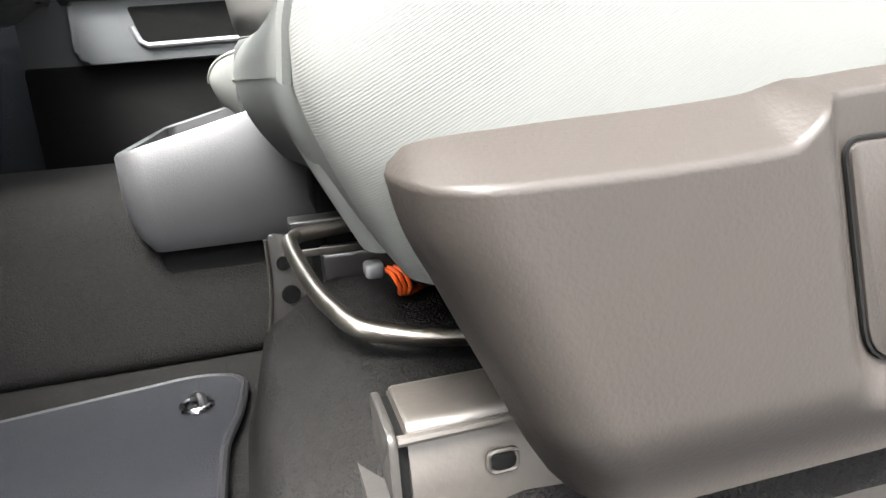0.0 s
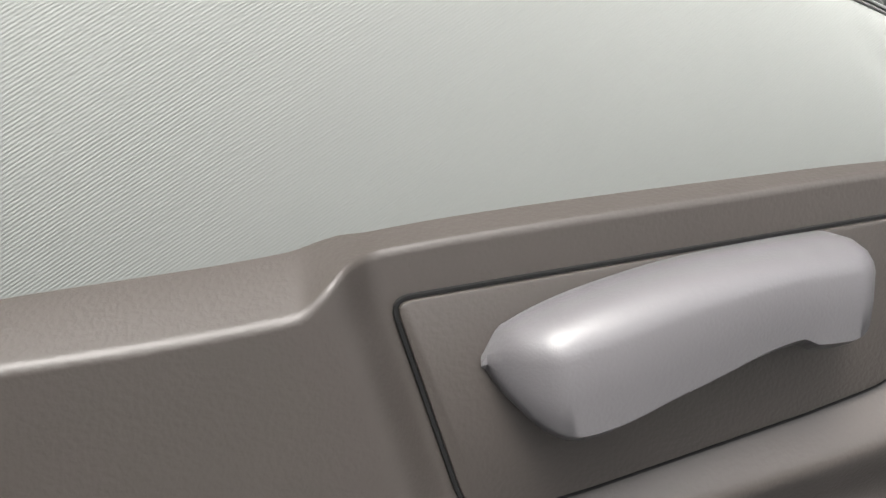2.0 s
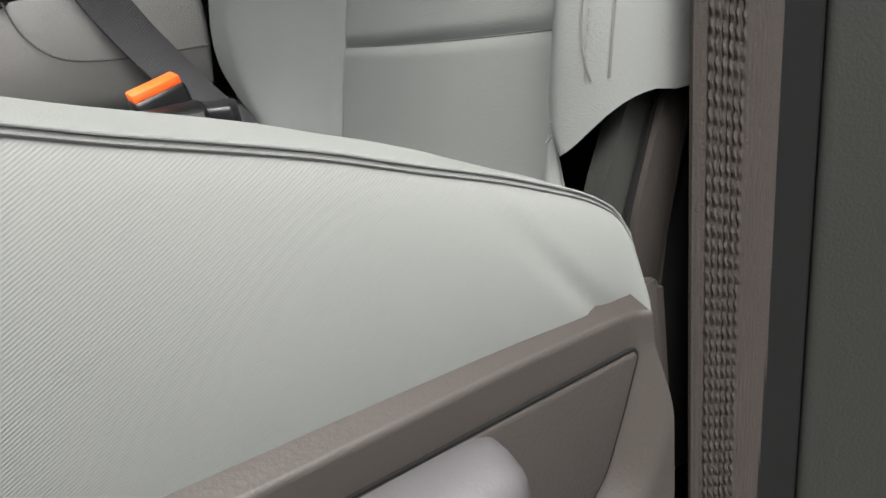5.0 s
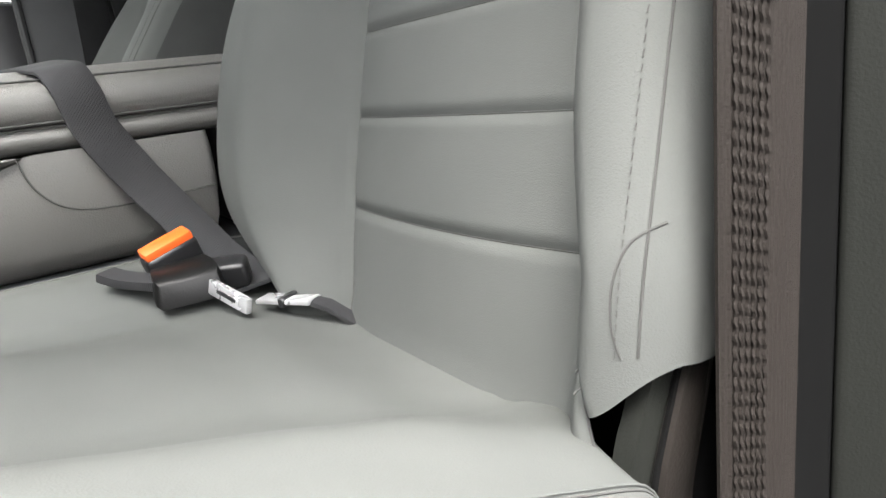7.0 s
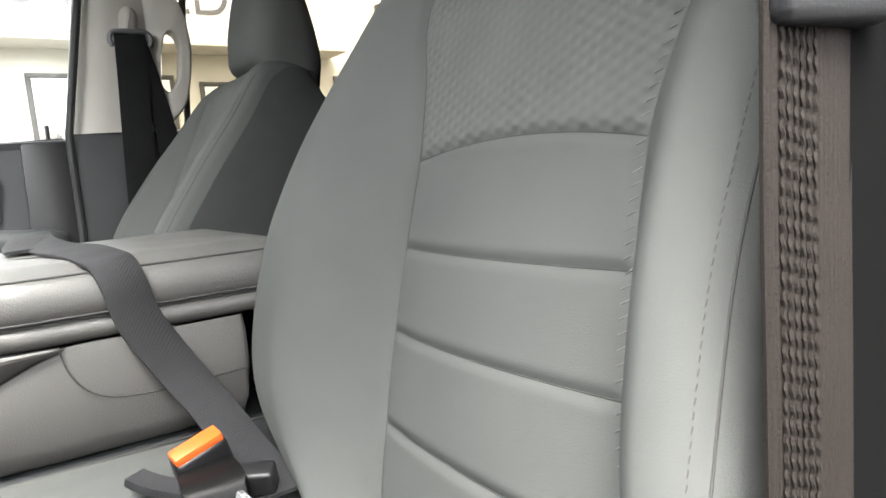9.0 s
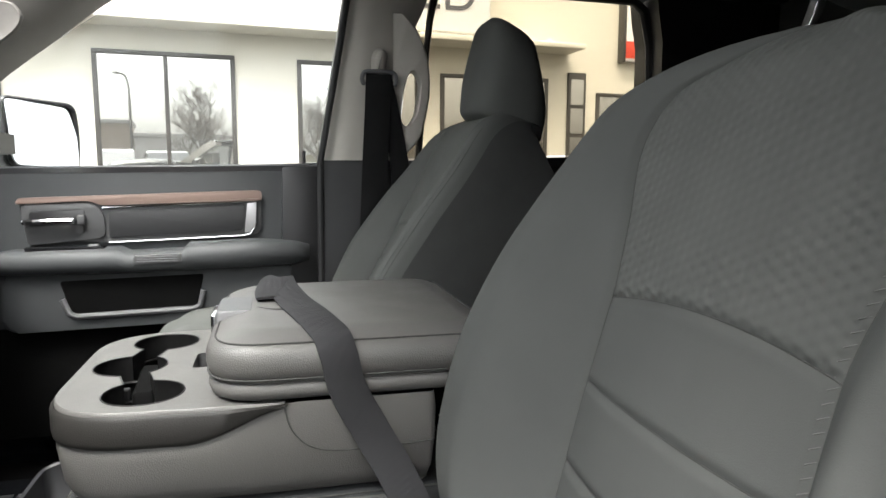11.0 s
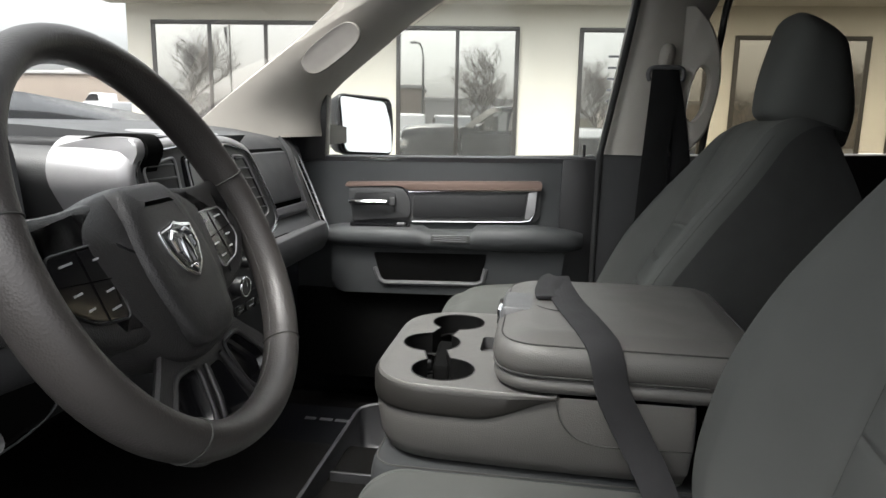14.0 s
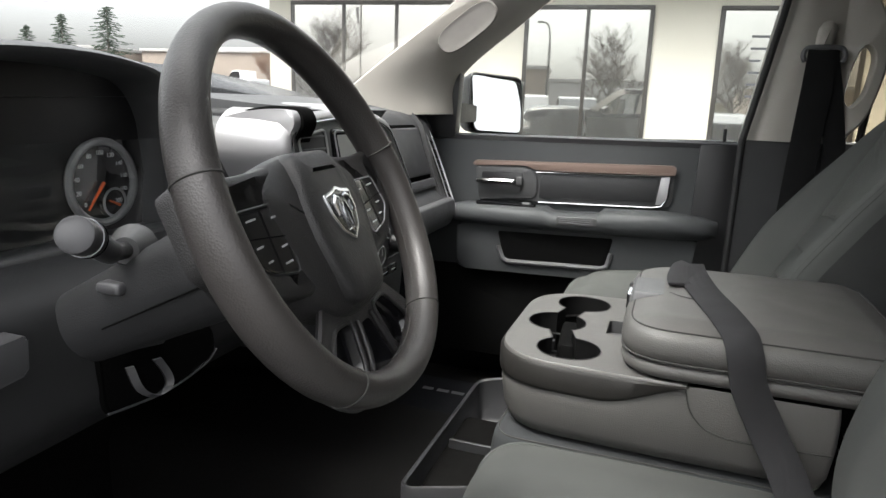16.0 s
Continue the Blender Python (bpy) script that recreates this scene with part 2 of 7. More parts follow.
def tube(pts, r, n=10, closed=False):
    """A round bar along a path; r: one radius or one for each point."""
    pts = [Vector(p) for p in pts]
    rows, last = [], None
    for i, p in enumerate(pts):
        a = pts[i - 1] if (i or closed) else p
        b = pts[(i + 1) % len(pts)] if (i < len(pts) - 1 or closed) else p
        d = (b - a).normalized()
        if last is None:
            last = d.cross(Vector((0, 0, 1)))
            if last.length < 0.1:
                last = d.cross(Vector((1, 0, 0)))
        u = (last - d * last.dot(d)).normalized()
        last = u
        w = d.cross(u)
        rr = r[i] if isinstance(r, (list, tuple)) else r
        rows.append([p + rr * (math.cos(t) * u + math.sin(t) * w) for t in (2 * math.pi * k / n for k in range(n))])
    if closed:
        rows.append(rows[0])
    return loft(rows, True, not closed)


def ribbon(pts, side, width, thick=0.0014):
    """A strap: a centre line, its sideways direction at each point, width and thickness."""
    pts = [Vector(p) for p in pts]
    rows = []
    for i, p in enumerate(pts):
        d = (pts[min(i + 1, len(pts) - 1)] - pts[max(i - 1, 0)]).normalized()
        s = Vector(side[i] if isinstance(side, list) else side)
        s = (s - d * s.dot(d)).normalized()
        nrm = d.cross(s)
        w = width[i] if isinstance(width, list) else width
        rows.append([p + s * w / 2 + nrm * thick, p + s * w * 0.47 + nrm * thick * 1.6, p - s * w * 0.47 + nrm * thick * 1.6, p - s * w / 2 + nrm * thick, p - s * w / 2 - nrm * thick, p + s * w / 2 - nrm * thick])
    return loft(rows)


def curve(keys, x):
    """Smooth values through (x, value) keys."""
    if x <= keys[0][0]:
        return keys[0][1]
    if x >= keys[-1][0]:
        return keys[-1][1]
    sl = [(keys[i + 1][1] - keys[i][1]) / (keys[i + 1][0] - keys[i][0]) for i in range(len(keys) - 1)]
    tan = [sl[0]] + [0.0 if sl[i - 1] * sl[i] <= 0 else 2 * sl[i - 1] * sl[i] / (sl[i - 1] + sl[i]) for i in range(1, len(sl))] + [sl[-1]]
    for i in range(len(sl)):
        if x <= keys[i + 1][0]:
            d = keys[i + 1][0] - keys[i][0]
            u = (x - keys[i][0]) / d
            return (2 * u ** 3 - 3 * u * u + 1) * keys[i][1] + (u ** 3 - 2 * u * u + u) * d * tan[i] + (3 * u * u - 2 * u ** 3) * keys[i + 1][1] + (u ** 3 - u * u) * d * tan[i + 1]


def spline(pts, n=8):
    """Catmull-Rom points through the given ones."""
    pts = [Vector(p) for p in pts]
    out = []
    for i in range(len(pts) - 1):
        p0, p1, p2, p3 = pts[max(i - 1, 0)], pts[i], pts[i + 1], pts[min(i + 2, len(pts) - 1)]
        for k in range(n):
            t = k / n
            out.append(0.5 * ((2 * p1) + (p2 - p0) * t + (2 * p0 - 5 * p1 + 4 * p2 - p3) * t * t + (3 * p1 - p0 - 3 * p2 + p3) * t ** 3))
    return out + [pts[-1]]


def ring(c, e1, e2, r, n=48, a0=0.0, a1=2 * math.pi):
    return [Vector(c) + r * (math.cos(a) * Vector(e1) + math.sin(a) * Vector(e2)) for a in (a0 + (a1 - a0) * k / n for k in range(n if a1 - a0 > 6.28 else n + 1))]



def inset(pts, d):
    """A closed 2D outline moved inwards by d."""
    if d > 0.03:
        base = inset(pts, 0.03)
        lo = [min(p[k] for p in base) for k in (0, 1)]
        hi = [max(p[k] for p in base) for k in (0, 1)]
        f = [max(0.02, 1 - 2 * (d - 0.03) / (hi[k] - lo[k])) for k in (0, 1)]
        return [tuple((lo[k] + hi[k]) / 2 + (p[k] - (lo[k] + hi[k]) / 2) * f[k] for k in (0, 1)) for p in base]
    n, out = len(pts), []
    area = sum(pts[i - 1][0] * pts[i][1] - pts[i][0] * pts[i - 1][1] for i in range(n))
    for i in range(n):
        a, b = Vector(pts[i - 1]), Vector(pts[(i + 1) % n])
        t = (b - a)
        t = t.normalized() if t.length > 1e-9 else Vector((1, 0))
        nrm = Vector((-t.y, t.x)) * (1 if area > 0 else -1)
        p = Vector(pts[i]) + nrm * d
        out.append((p.x, p.y))
    return out


def dense(pts, step):
    """The same closed outline in short steps."""
    out = []
    for a, b in zip(pts, pts[1:] + pts[:1]):
        n = max(1, int(math.hypot(b[0] - a[0], b[1] - a[1]) / step))
        out += [(a[0] + (b[0] - a[0]) * k / n, a[1] + (b[1] - a[1]) * k / n) for k in range(n)]
    return out


def stack(pts, levels, axis='z', cap=True):
    """A pillow: an outline at several levels (level, inset), capped at both ends."""
    rows = []
    for w, d in levels:
        row = inset(pts, d)
        rows.append([{'x': (w, p[0], p[1]), 'y': (p[0], w, p[1]), 'z': (p[0], p[1], w)}[axis] for p in row])
    return loft(rows, True, cap)


def holed(outer, holes, z):
    """A flat sheet at height z with holes in it."""
    bm = bmesh.new()
    for loop in (outer, *holes):
        vs = [bm.verts.new((p[0], p[1], z)) for p in loop]
        for i in range(len(vs)):
            bm.edges.new((vs[i - 1], vs[i]))
    bmesh.ops.triangle_fill(bm, use_beauty=True, use_dissolve=False, edges=bm.edges[:])
    return bm


def dist_to(poly, x, z):
    """Distance of a point to a closed outline; 0 within it."""
    inside, best = False, 9.0
    for i in range(len(poly)):
        (ax, az), (bx, bz) = poly[i - 1], poly[i]
        if (az > z) != (bz > z) and x < (bx - ax) * (z - az) / (bz - az) + ax:
            inside = not inside
        dx, dz = bx - ax, bz - az
        t = max(0.0, min(1.0, ((x - ax) * dx + (z - az) * dz) / (dx * dx + dz * dz + 1e-12)))
        best = min(best, math.hypot(x - ax - t * dx, z - az - t * dz))
    return 0.0 if inside else best


# ---- seats ----
def smooth01(a, b, x):
    u = min(1.0, max(0.0, (x - a) / (b - a)))
    return u * u * (3 - 2 * u)


def head_cushion(at, H, tip, gap=-0.004):
    """Head restraint: a rounded pad, narrower at its foot, with a soft domed top."""
    rows = []
    for k in range(49):
        u = k / 48
        e, f, g = min(u / 0.1, 1.0), max(0.0, min((1 - u) / 0.4, 1.0)), max(0.0, min((1 - u) / 0.13, 1.0))
        foot, dome, lid_ = math.sqrt(max(0.0, 1 - (1 - e) ** 2)), math.sqrt(max(0.0, 1 - (1 - f) ** 2.3)), math.sqrt(max(0.0, 1 - (1 - g) ** 2))
        h = H + gap + 0.195 * u
        w = 0.118 * (0.86 + 0.14 * smooth01(0.0, 0.4, u)) * (0.8 + 0.2 * foot) * (0.42 + 0.58 * dome) * (0.8 + 0.2 * lid_)
        t = 0.083 * (0.72 + 0.28 * foot) * (1 - 0.36 * smooth01(0.25, 1.0, u)) * (0.35 + 0.65 * lid_)
        lean = -0.083 + tip * u + 0.5 * (0.083 - t)
        rows.append([at(h, w * math.copysign(abs(math.cos(a)) ** 0.5, math.cos(a)), lean + t * math.copysign(abs(math.sin(a)) ** 0.7, math.sin(a))) for a in (2 * math.pi * j / 56 for j in range(56))])
    return loft(rows)


def seat_back(seat, bite, recline, width, door_side, thick=0.155, tip=0.045, wide=False):
    """Backrest with bolsters, a panelled insert, piping and head restraint. door_side: -1 or 1, the side of the door in y."""
    r = radians(recline)
    up, fwd = Vector((math.sin(r), 0, math.cos(r))), Vector((-math.cos(r), 0, math.sin(r)))
    H, W, ys = (0.578 if wide else 0.61), width, 0.13
    seams = [(0.08, -0.004), (0.155, -0.003), (0.227, -0.003), (0.306, 0.012)]

    def half(h, s=0):
        if not wide:
            return W * curve([(0.0, 1.04), (0.08, 1.06), (0.24, 1.03), (0.4, 0.94), (0.5, 0.82), (0.57, 0.66), (H, 0.45)], h)
        if s == door_side:
            return curve([(-0.05, 0.245), (0.0, 0.2475), (0.08, 0.252), (0.24, 0.245), (0.37, 0.24), (0.44, 0.222), (0.49, 0.18), (0.52, 0.13), (0.545, 0.07), (H, 0.03)], h)
        return curve([(-0.05, 0.1), (0.0, 0.165), (0.03, 0.232), (0.06, 0.278), (0.12, 0.314), (0.19, 0.325), (0.284, 0.323), (0.37, 0.303), (0.44, 0.28), (0.49, 0.251), (0.525, 0.2), (0.55, 0.145), (H, 0.03)], h)

    def mid(h):
        return door_side * curve([(-0.05, 0.075), (0.0, 0.071), (0.05, 0.053), (0.08, 0.041), (0.138, 0.023), (0.22, 0.01), (0.29, 0.003), (0.36, 0.0), (0.7, 0.0)], h)

    def edge(h):
        return ys * curve([(0.0, 1.15), (0.05, 1.1), (0.08, 1.055), (0.155, 1.0), (0.3, 0.99), (0.37, 1.08), (0.45, 1.25), (0.5, 1.1), (0.53, 0.7), (H, 0.15)] if wide else [(0.0, 1.02), (0.1, 1.0), (0.3, 1.02), (0.45, 1.1), (0.55, 1.0), (H, 0.8)], h)

    def face(h, y):
        a = abs(y)
        m = y - mid(h)
        b = curve([(-0.05, 0.03), (0.0, 0.04), (0.09, 0.06), (0.2, 0.064), (0.32, 0.05), (0.45, 0.024), (0.56, 0.006), (H, 0.0)], h)
        w, e = half(h, 1 if y > 0 else -1), edge(h)
        es = min(e + (mid(h) if y > 0 else -mid(h)), w - 0.07)
        d = b * smooth01(es * 0.93, es + (w - es) * 0.6, a)
        k = max(0.0, (a - (w - 0.035)) / 0.035)
        d -= 0.035 * (1 - math.sqrt(max(0.0, 1 - min(1, k) ** 2)))
        d += 0.01 * math.sin(math.pi * min(1, max(0, h / 0.3))) * (1 - min(1, abs(m) / e) ** 2)
        t = max(0.0, (h - (H - 0.1)) / 0.1)
        d -= 0.09 * (1 - math.sqrt(max(0.0, 1 - min(1, t) ** 2)))
        g = math.exp(-((abs(m) - e) / 0.0045) ** 2) * 0.005
        if abs(m) < e:
            for hs, arch in seams:
                g = max(g, 0.004 * math.exp(-((h - hs - arch * (1 - (m / e) ** 2)) / 0.004) ** 2))
        return d - g

    def at(h, y, d):
        return Vector(bite) + up * h + fwd * d + Vector((0, y, 0))

    def patch(h0, h1, y0, y1, nh, ny):
        rows = []
        for k in range(nh + 1):
            row = []
            for u in range(ny + 1):
                q = u / ny
                h = h0(q) + (h1(q) - h0(q)) * k / nh
                y = y0(h) + (y1(h) - y0(h)) * q
                row.append(at(h, y, face(h, y)))
            rows.append(row)
        return loft(rows, False)

    def deep(h):
        return -thick + (thick - 0.1) * smooth01(H - 0.14, H, h)

    rows = []
    for k in range(41):
        h = -0.02 + (H + 0.015) * k / 40
        rows.append([at(h, half(h, 1 if u > 12 else -1) * (2 * u / 24 - 1), min(deep(h), face(h, half(h, -1)) - 0.01) - 0.03 * (1 - (2 * u / 24 - 1) ** 2) * (1 - smooth01(H - 0.1, H, h))) for u in range(25)])
    back = part("backrest", loft(rows, False), DARKCLOTH, seat, "grey cloth backrest with stitched panels", smooth=70)
    levels = [lambda q: -0.03] + [(lambda hs, arch: lambda q: hs + arch * (1 - (2 * q - 1) ** 2))(hs, arch) for hs, arch in seams] + [lambda q: H]
    for i, (a, b) in enumerate(zip(levels, levels[1:])):
        n = max(14, int((b(0.5) - a(0.5)) / 0.003))
        part("insert_panel", patch(a, b, lambda h: mid(h) - edge(h), lambda h: mid(h) + edge(h), n, 70), HEXCLOTH if i >= 4 else CLOTH, back, smooth=75)
    for lv in levels[1:-1]:
        pts = []
        for k in range(41):
            h = lv(k / 40)
            y = mid(h) + edge(h) * (2 * k / 40 - 1)
            pts.append(at(h, y, face(h, y) + 0.0002))
        part("seam", tube(pts, 0.0006, 5), SEAM, back)
    for s in (-1, 1):
        part("bolster", patch((lambda q: 0.014 + 0.033 * q * q) if s == door_side else (lambda q: -0.03), lambda q: H, lambda h: mid(h) + s * edge(h), lambda h: s * half(h, s), 90, 36), CLOTH, back, smooth=75)
        part("seam", tube([at(h, mid(h) + s * edge(h), face(h, mid(h) + s * edge(h)) + 0.0003) for h in [-0.02 + (H - 0.02) * k / 60 for k in range(61)]], 0.0007, 5), SEAM, back)
        rows = []
        for k in range(61):
            row = []
            for u in range(15):
                q = u / 14
                hb = 0.047 + 0.066 * q if s == door_side else -0.03 + 0.07 * smooth01(0.0, 0.9, q)
                h = hb + (H - hb) * k / 60
                y = s * half(h, s)
                d0 = face(h, y)
                row.append(at(h, y + s * 0.003 * math.sin(math.pi * q ** 0.7) - s * 0.0035 * math.exp(-((h - 0.075 - 0.05 * q) / 0.006) ** 2) * smooth01(0.0, 0.25, q), d0 + (min(deep(h), d0 - 0.01) - d0) * q))
            rows.append(row)
        part("side_panel", loft(rows, False), RIBBED if s == door_side else DARKCLOTH, back, smooth=75)
        line = [(h, s * (half(h, s) - 0.011)) for h in [0.046 + (H - 0.12) * k / 60 for k in range(61)]]
        part("piping", tube([at(h, y, face(h, y)) for h, y in line], 0.0007, 6), SEAM, back)
        stitches = [tube([at(h, y - s * 0.007, face(h, y - s * 0.007) + 0.0006), at(h + 0.003, y - s * 0.007, face(h + 0.003, y - s * 0.007) + 0.0004)], 0.0004, 4) for h, y in [(0.044 + 0.0055 * k, s * (half(0.044 + 0.0055 * k, s) - 0.011)) for k in range(81)]]
        part("stitching", join(*stitches), SEAM, back)
        if wide and s == door_side:
            threads = []
            for k in range(60):
                h = 0.02 + 0.0085 * k
                y0, y1 = mid(h) + s * (edge(h) - 0.007), mid(h + 0.004) + s * (edge(h + 0.004) - 0.002)
                threads.append(tube([at(h, y0, face(h, y0) + 0.0004), at(h + 0.004, y1, face(h + 0.004, y1) + 0.0003)], 0.0004, 4))
            part("edge_stitching", join(*threads), THREAD, back)
    head = part("head_restraint", head_cushion(at, H, tip, 0.035 if wide else -0.03), CLOTH, seat, "grey cloth head restraint")
    for s in (-1, 1):
        part("post", tube([at(H - 0.05, s * 0.055, -0.05), at(H + 0.06, s * 0.055, -0.05)], 0.006, 10), CHROME, head)
    return back, at, face, half


PIPE = [(0.07, 0.37), (0.11, 0.388), (0.17, 0.395), (0.21, 0.3985), (0.25, 0.3945), (0.293, 0.383), (0.338, 0.3705), (0.363, 0.362), (0.407, 0.347), (0.448, 0.3275), (0.458, 0.315), (0.463, 0.3), (0.467, 0.28)]


def seat_cushion(seat, y0, y1, inner, front=0.07):
    """Cushion with a raised bolster on the door side, flat towards the middle of the cab; ribbed side panels and piping."""
    yc, hw = (y0 + y1) / 2, (y1 - y0) / 2

    def level(y):
        return smooth01(-0.1, 0.75, y * inner)

    def ahead(y):
        return front - 0.024 * level(y)

    def pipe(x, y):
        z = curve(PIPE, x)
        z += (0.345 - z) * level(y) * (0.95 if z > 0.345 else 0.0)
        t = max(0.0, (ahead(y) + 0.075 - x) / 0.075)
        return 0.3 + (z - 0.3) * math.sqrt(max(0.0, 1 - min(1, t) ** 2.4))

    def nose(x):
        t = max(0.0, (front + 0.05 - x) / 0.05)
        return 0.03 * (1 - math.sqrt(max(0.0, 1 - min(1, t) ** 2))) + 0.004 * smooth01(0.44, 0.51, x) ** 2

    def rear(x, a):
        return x - 0.048 * smooth01(0.55, 1.0, a) * smooth01(0.36, 0.512, x)

    xs = [front + (0.512 - front) * (k / 96) ** 1.25 for k in range(97)]

    def shift(x, y):
        return x - (front - ahead(y)) * (1 - smooth01(front, front + 0.2, x))

    rows = []
    for x in xs:
        ins = nose(x)
        row = []
        for k in range(61):
            y = (k / 30 - 1)
            a = abs(y)
            xe = shift(rear(x, 1.0), y)
            zp = pipe(xe, y) + (pipe(0.44, y) - pipe(xe, y)) * (1 - smooth01(0.5, 0.9, a)) * smooth01(0.4, 0.5, x)
            top = zp + 0.005 * math.sin(math.pi * smooth01(0.6, 1.0, a)) - 0.03 * (1 - smooth01(0.42, 0.82, a)) * smooth01(front, front + 0.22, x) * (1 - 0.5 * smooth01(0.35, 0.5, x)) * (1 - level(y) * smooth01(0.4, 0.85, a))
            top -= 0.003 * math.exp(-((a - 0.55) / 0.02) ** 2)
            top -= 0.015 * smooth01(0.37, 0.48, x) * (1 - smooth01(0.72, 0.95, a)) * (1 - 0.55 * smooth01(0.0, 0.35, y * inner))
            row.append((shift(rear(x, a), y), yc + y * (hw - ins), top))
        rows.append(row)
    cushion = part("cushion", loft(rows, False), CLOTH, seat, smooth=75)
    for s in (-1, 1):
        rows, line = [], []
        for x in xs:
            xr = shift(rear(x, 1.0), s)
            zp, ins = pipe(xr, s), nose(x)
            row = []
            for u in range(21):
                z = zp + (0.235 - zp) * u / 20
                cut = 0.03 * (max(0.0, 0.305 - z) / 0.07) ** 1.5 * max(0.0, 1 - (x - front) / 0.12)
                pull = 0.0022 * math.exp(-((x + 1.6 * (z - 0.34) - 0.4) / 0.005) ** 2) * smooth01(0.0, 0.3, u / 20)
                row.append((xr + cut, yc + s * (hw - ins - pull + 0.006 * math.sin(math.pi * min(1, (u / 20) * 1.25) ** 0.7) - 0.01 * (u / 20) ** 3), z))
            rows.append(row)
            line.append((xr, yc + s * (hw - ins + 0.0005), zp))
        part("side_panel", loft(rows, False), RIBBED, cushion, smooth=75)
        part("corner_welt", tube([(x, y - s * 0.001, z - 0.001) for x, y, z in line[:30]], [0.0032] * 22 + [0.0028, 0.0024, 0.002, 0.0017, 0.0014, 0.0012, 0.0011, 0.001], 8), CLOTH, cushion)
        part("piping", tube([(x, y, z + 0.0003) for x, y, z in line[10:]], 0.0006, 8), CLOTH, cushion)
        part("seam", tube([(x, y + s * 0.0007, z - 0.0018) for x, y, z in line[10:]], 0.0005, 5), SEAM, cushion)
    rows = []
    for k in range(15):
        q = k / 14
        z = 0.3 - 0.065 * q
        wide_ = hw - 0.03 + 0.006 * math.sin(math.pi * min(1, q * 1.25) ** 0.7) - 0.01 * q ** 3
        rows.append([(ahead(v) + 0.03 * ((0.305 - z) / 0.07) ** 1.5 - 0.004 * math.sin(math.pi * q) * (1 - v ** 4), yc + v * wide_, z) for v in (u / 16 - 1 for u in range(33))])
    part("front_panel", loft(rows, False), CLOTH, cushion, smooth=75)
    part("pan", box(front + 0.09, 0.46, y0 + 0.04, y1 - 0.04, 0.205, 0.25, 0.01), SEALSHADEBLACK, seat)
    part("core", stack(rounded([(front + 0.004, y0 + 0.034), (0.45, y0 + 0.012), (0.45, y1 - 0.012), (front + 0.004, y1 - 0.034)], [0.03, 0.01, 0.01, 0.03], 6), [(0.24, 0.016), (0.262, 0.006), (0.29, 0.001), (0.302, 0.002)]), CLOTH, cushion)
    return cushion


driver = thing("bucket_seat", (0.3, 0.265, 0.0), "grey cloth driver seat with stitched backrest and taupe side trim", "seat", "front seats")
seat_cushion(driver, 0.008, 0.565, 1)
back, b_at, b_face, b_half = seat_back(driver, (0.487, 0.262, 0.315), 19, 0.238, -1, wide=True)
flap = spline([(0.044, -0.2345), (0.05, -0.2325), (0.06, -0.231), (0.075, -0.2315), (0.09, -0.236), (0.1, -0.245)], 8)
part("corner_seam", tube([b_at(p.x, p.y, b_face(p.x, p.y)) for p in flap], 0.0007, 5), SEAM, back)

# taupe side trim: a bulging front half, a recessed lever panel behind it, ledges above and below
PANEL = rounded([(0.222, 0.2715), (0.24, 0.197), (0.285, 0.2), (0.366, 0.208), (0.403, 0.213), (0.424, 0.226), (0.436, 0.252), (0.446, 0.2765)], [0.006, 0.014, 0, 0, 0.01, 0.01, 0, 0.006], 5)
PANEL_UP = [(0.212, 0.34), (0.222, 0.2715)] + PANEL[6:-6] + [(0.446, 0.2765), (0.452, 0.34)]
CREASE = [(0.085, 0.274), (0.1, 0.2715), (0.15, 0.271), (0.194, 0.2725), (0.213, 0.2845), (0.26, 0.287), (0.34, 0.289), (0.4, 0.2905), (0.435, 0.2905), (0.478, 0.283)]
INNER = [(0.085, 0.28), (0.1, 0.285), (0.126, 0.287), (0.18, 0.289), (0.245, 0.295), (0.31, 0.298), (0.4, 0.3005), (0.44, 0.299), (0.478, 0.29)]
FRONT = [(0.163, 0.141), (0.182, 0.13), (0.214, 0.1145), (0.239, 0.103), (0.259, 0.094), (0.276, 0.09)]


def trim_y(x, z):
    q = smooth01(0.0, 0.017, dist_to(PANEL_UP, x, z))
    y = -0.002 + (-0.014 + 0.002) * q
    f = max(0.0, 1 - (x - curve(FRONT, z)) / 0.024)
    y += 0.03 * (1 - math.sqrt(max(0.0, 1 - min(1, f) ** 2)))
    y += 0.012 * smooth01(0.2, 0.163, z) * (1 if z < 0.2 else 0)
    return y


rows = []
cols = [k / 130 for k in range(131)]
for v in range(56):
    row = []
    for c in cols:
        xs_ = 0.09 + 0.362 * c
        z = 0.163 + (curve(CREASE, xs_) - 0.163) * v / 55
        xf = curve(FRONT, z)
        x = xf + (0.452 - 0.06 * max(0.0, 0.215 - z) - xf) * c
        row.append((x, trim_y(x, z), z))
    rows.append(row)
top = rows[-1]
for q in (0.08, 0.3, 0.65, 1.0):
    rows.append([(p[0] + 0.004 * q * (1 - smooth01(0, 40, i)), p[1] + (0.018 - p[1]) * q, p[2] + (curve(INNER, p[0]) - p[2]) * min(1, q * 1.1)) for i, p in enumerate(top)])
rows.insert(0, [(p[0], 0.03, p[2] + 0.004) for p in rows[0]])
val = part("side_trim", loft(rows, False), TAUPE, driver, "taupe grained plastic seat side trim", smooth=85)
part("lever_panel", stack(PANEL, [(0.012, 0.0008), (-0.0036, 0.0008), (-0.0043, 0.0011), (-0.0046, 0.0018)], 'y'), TAUPE, val)
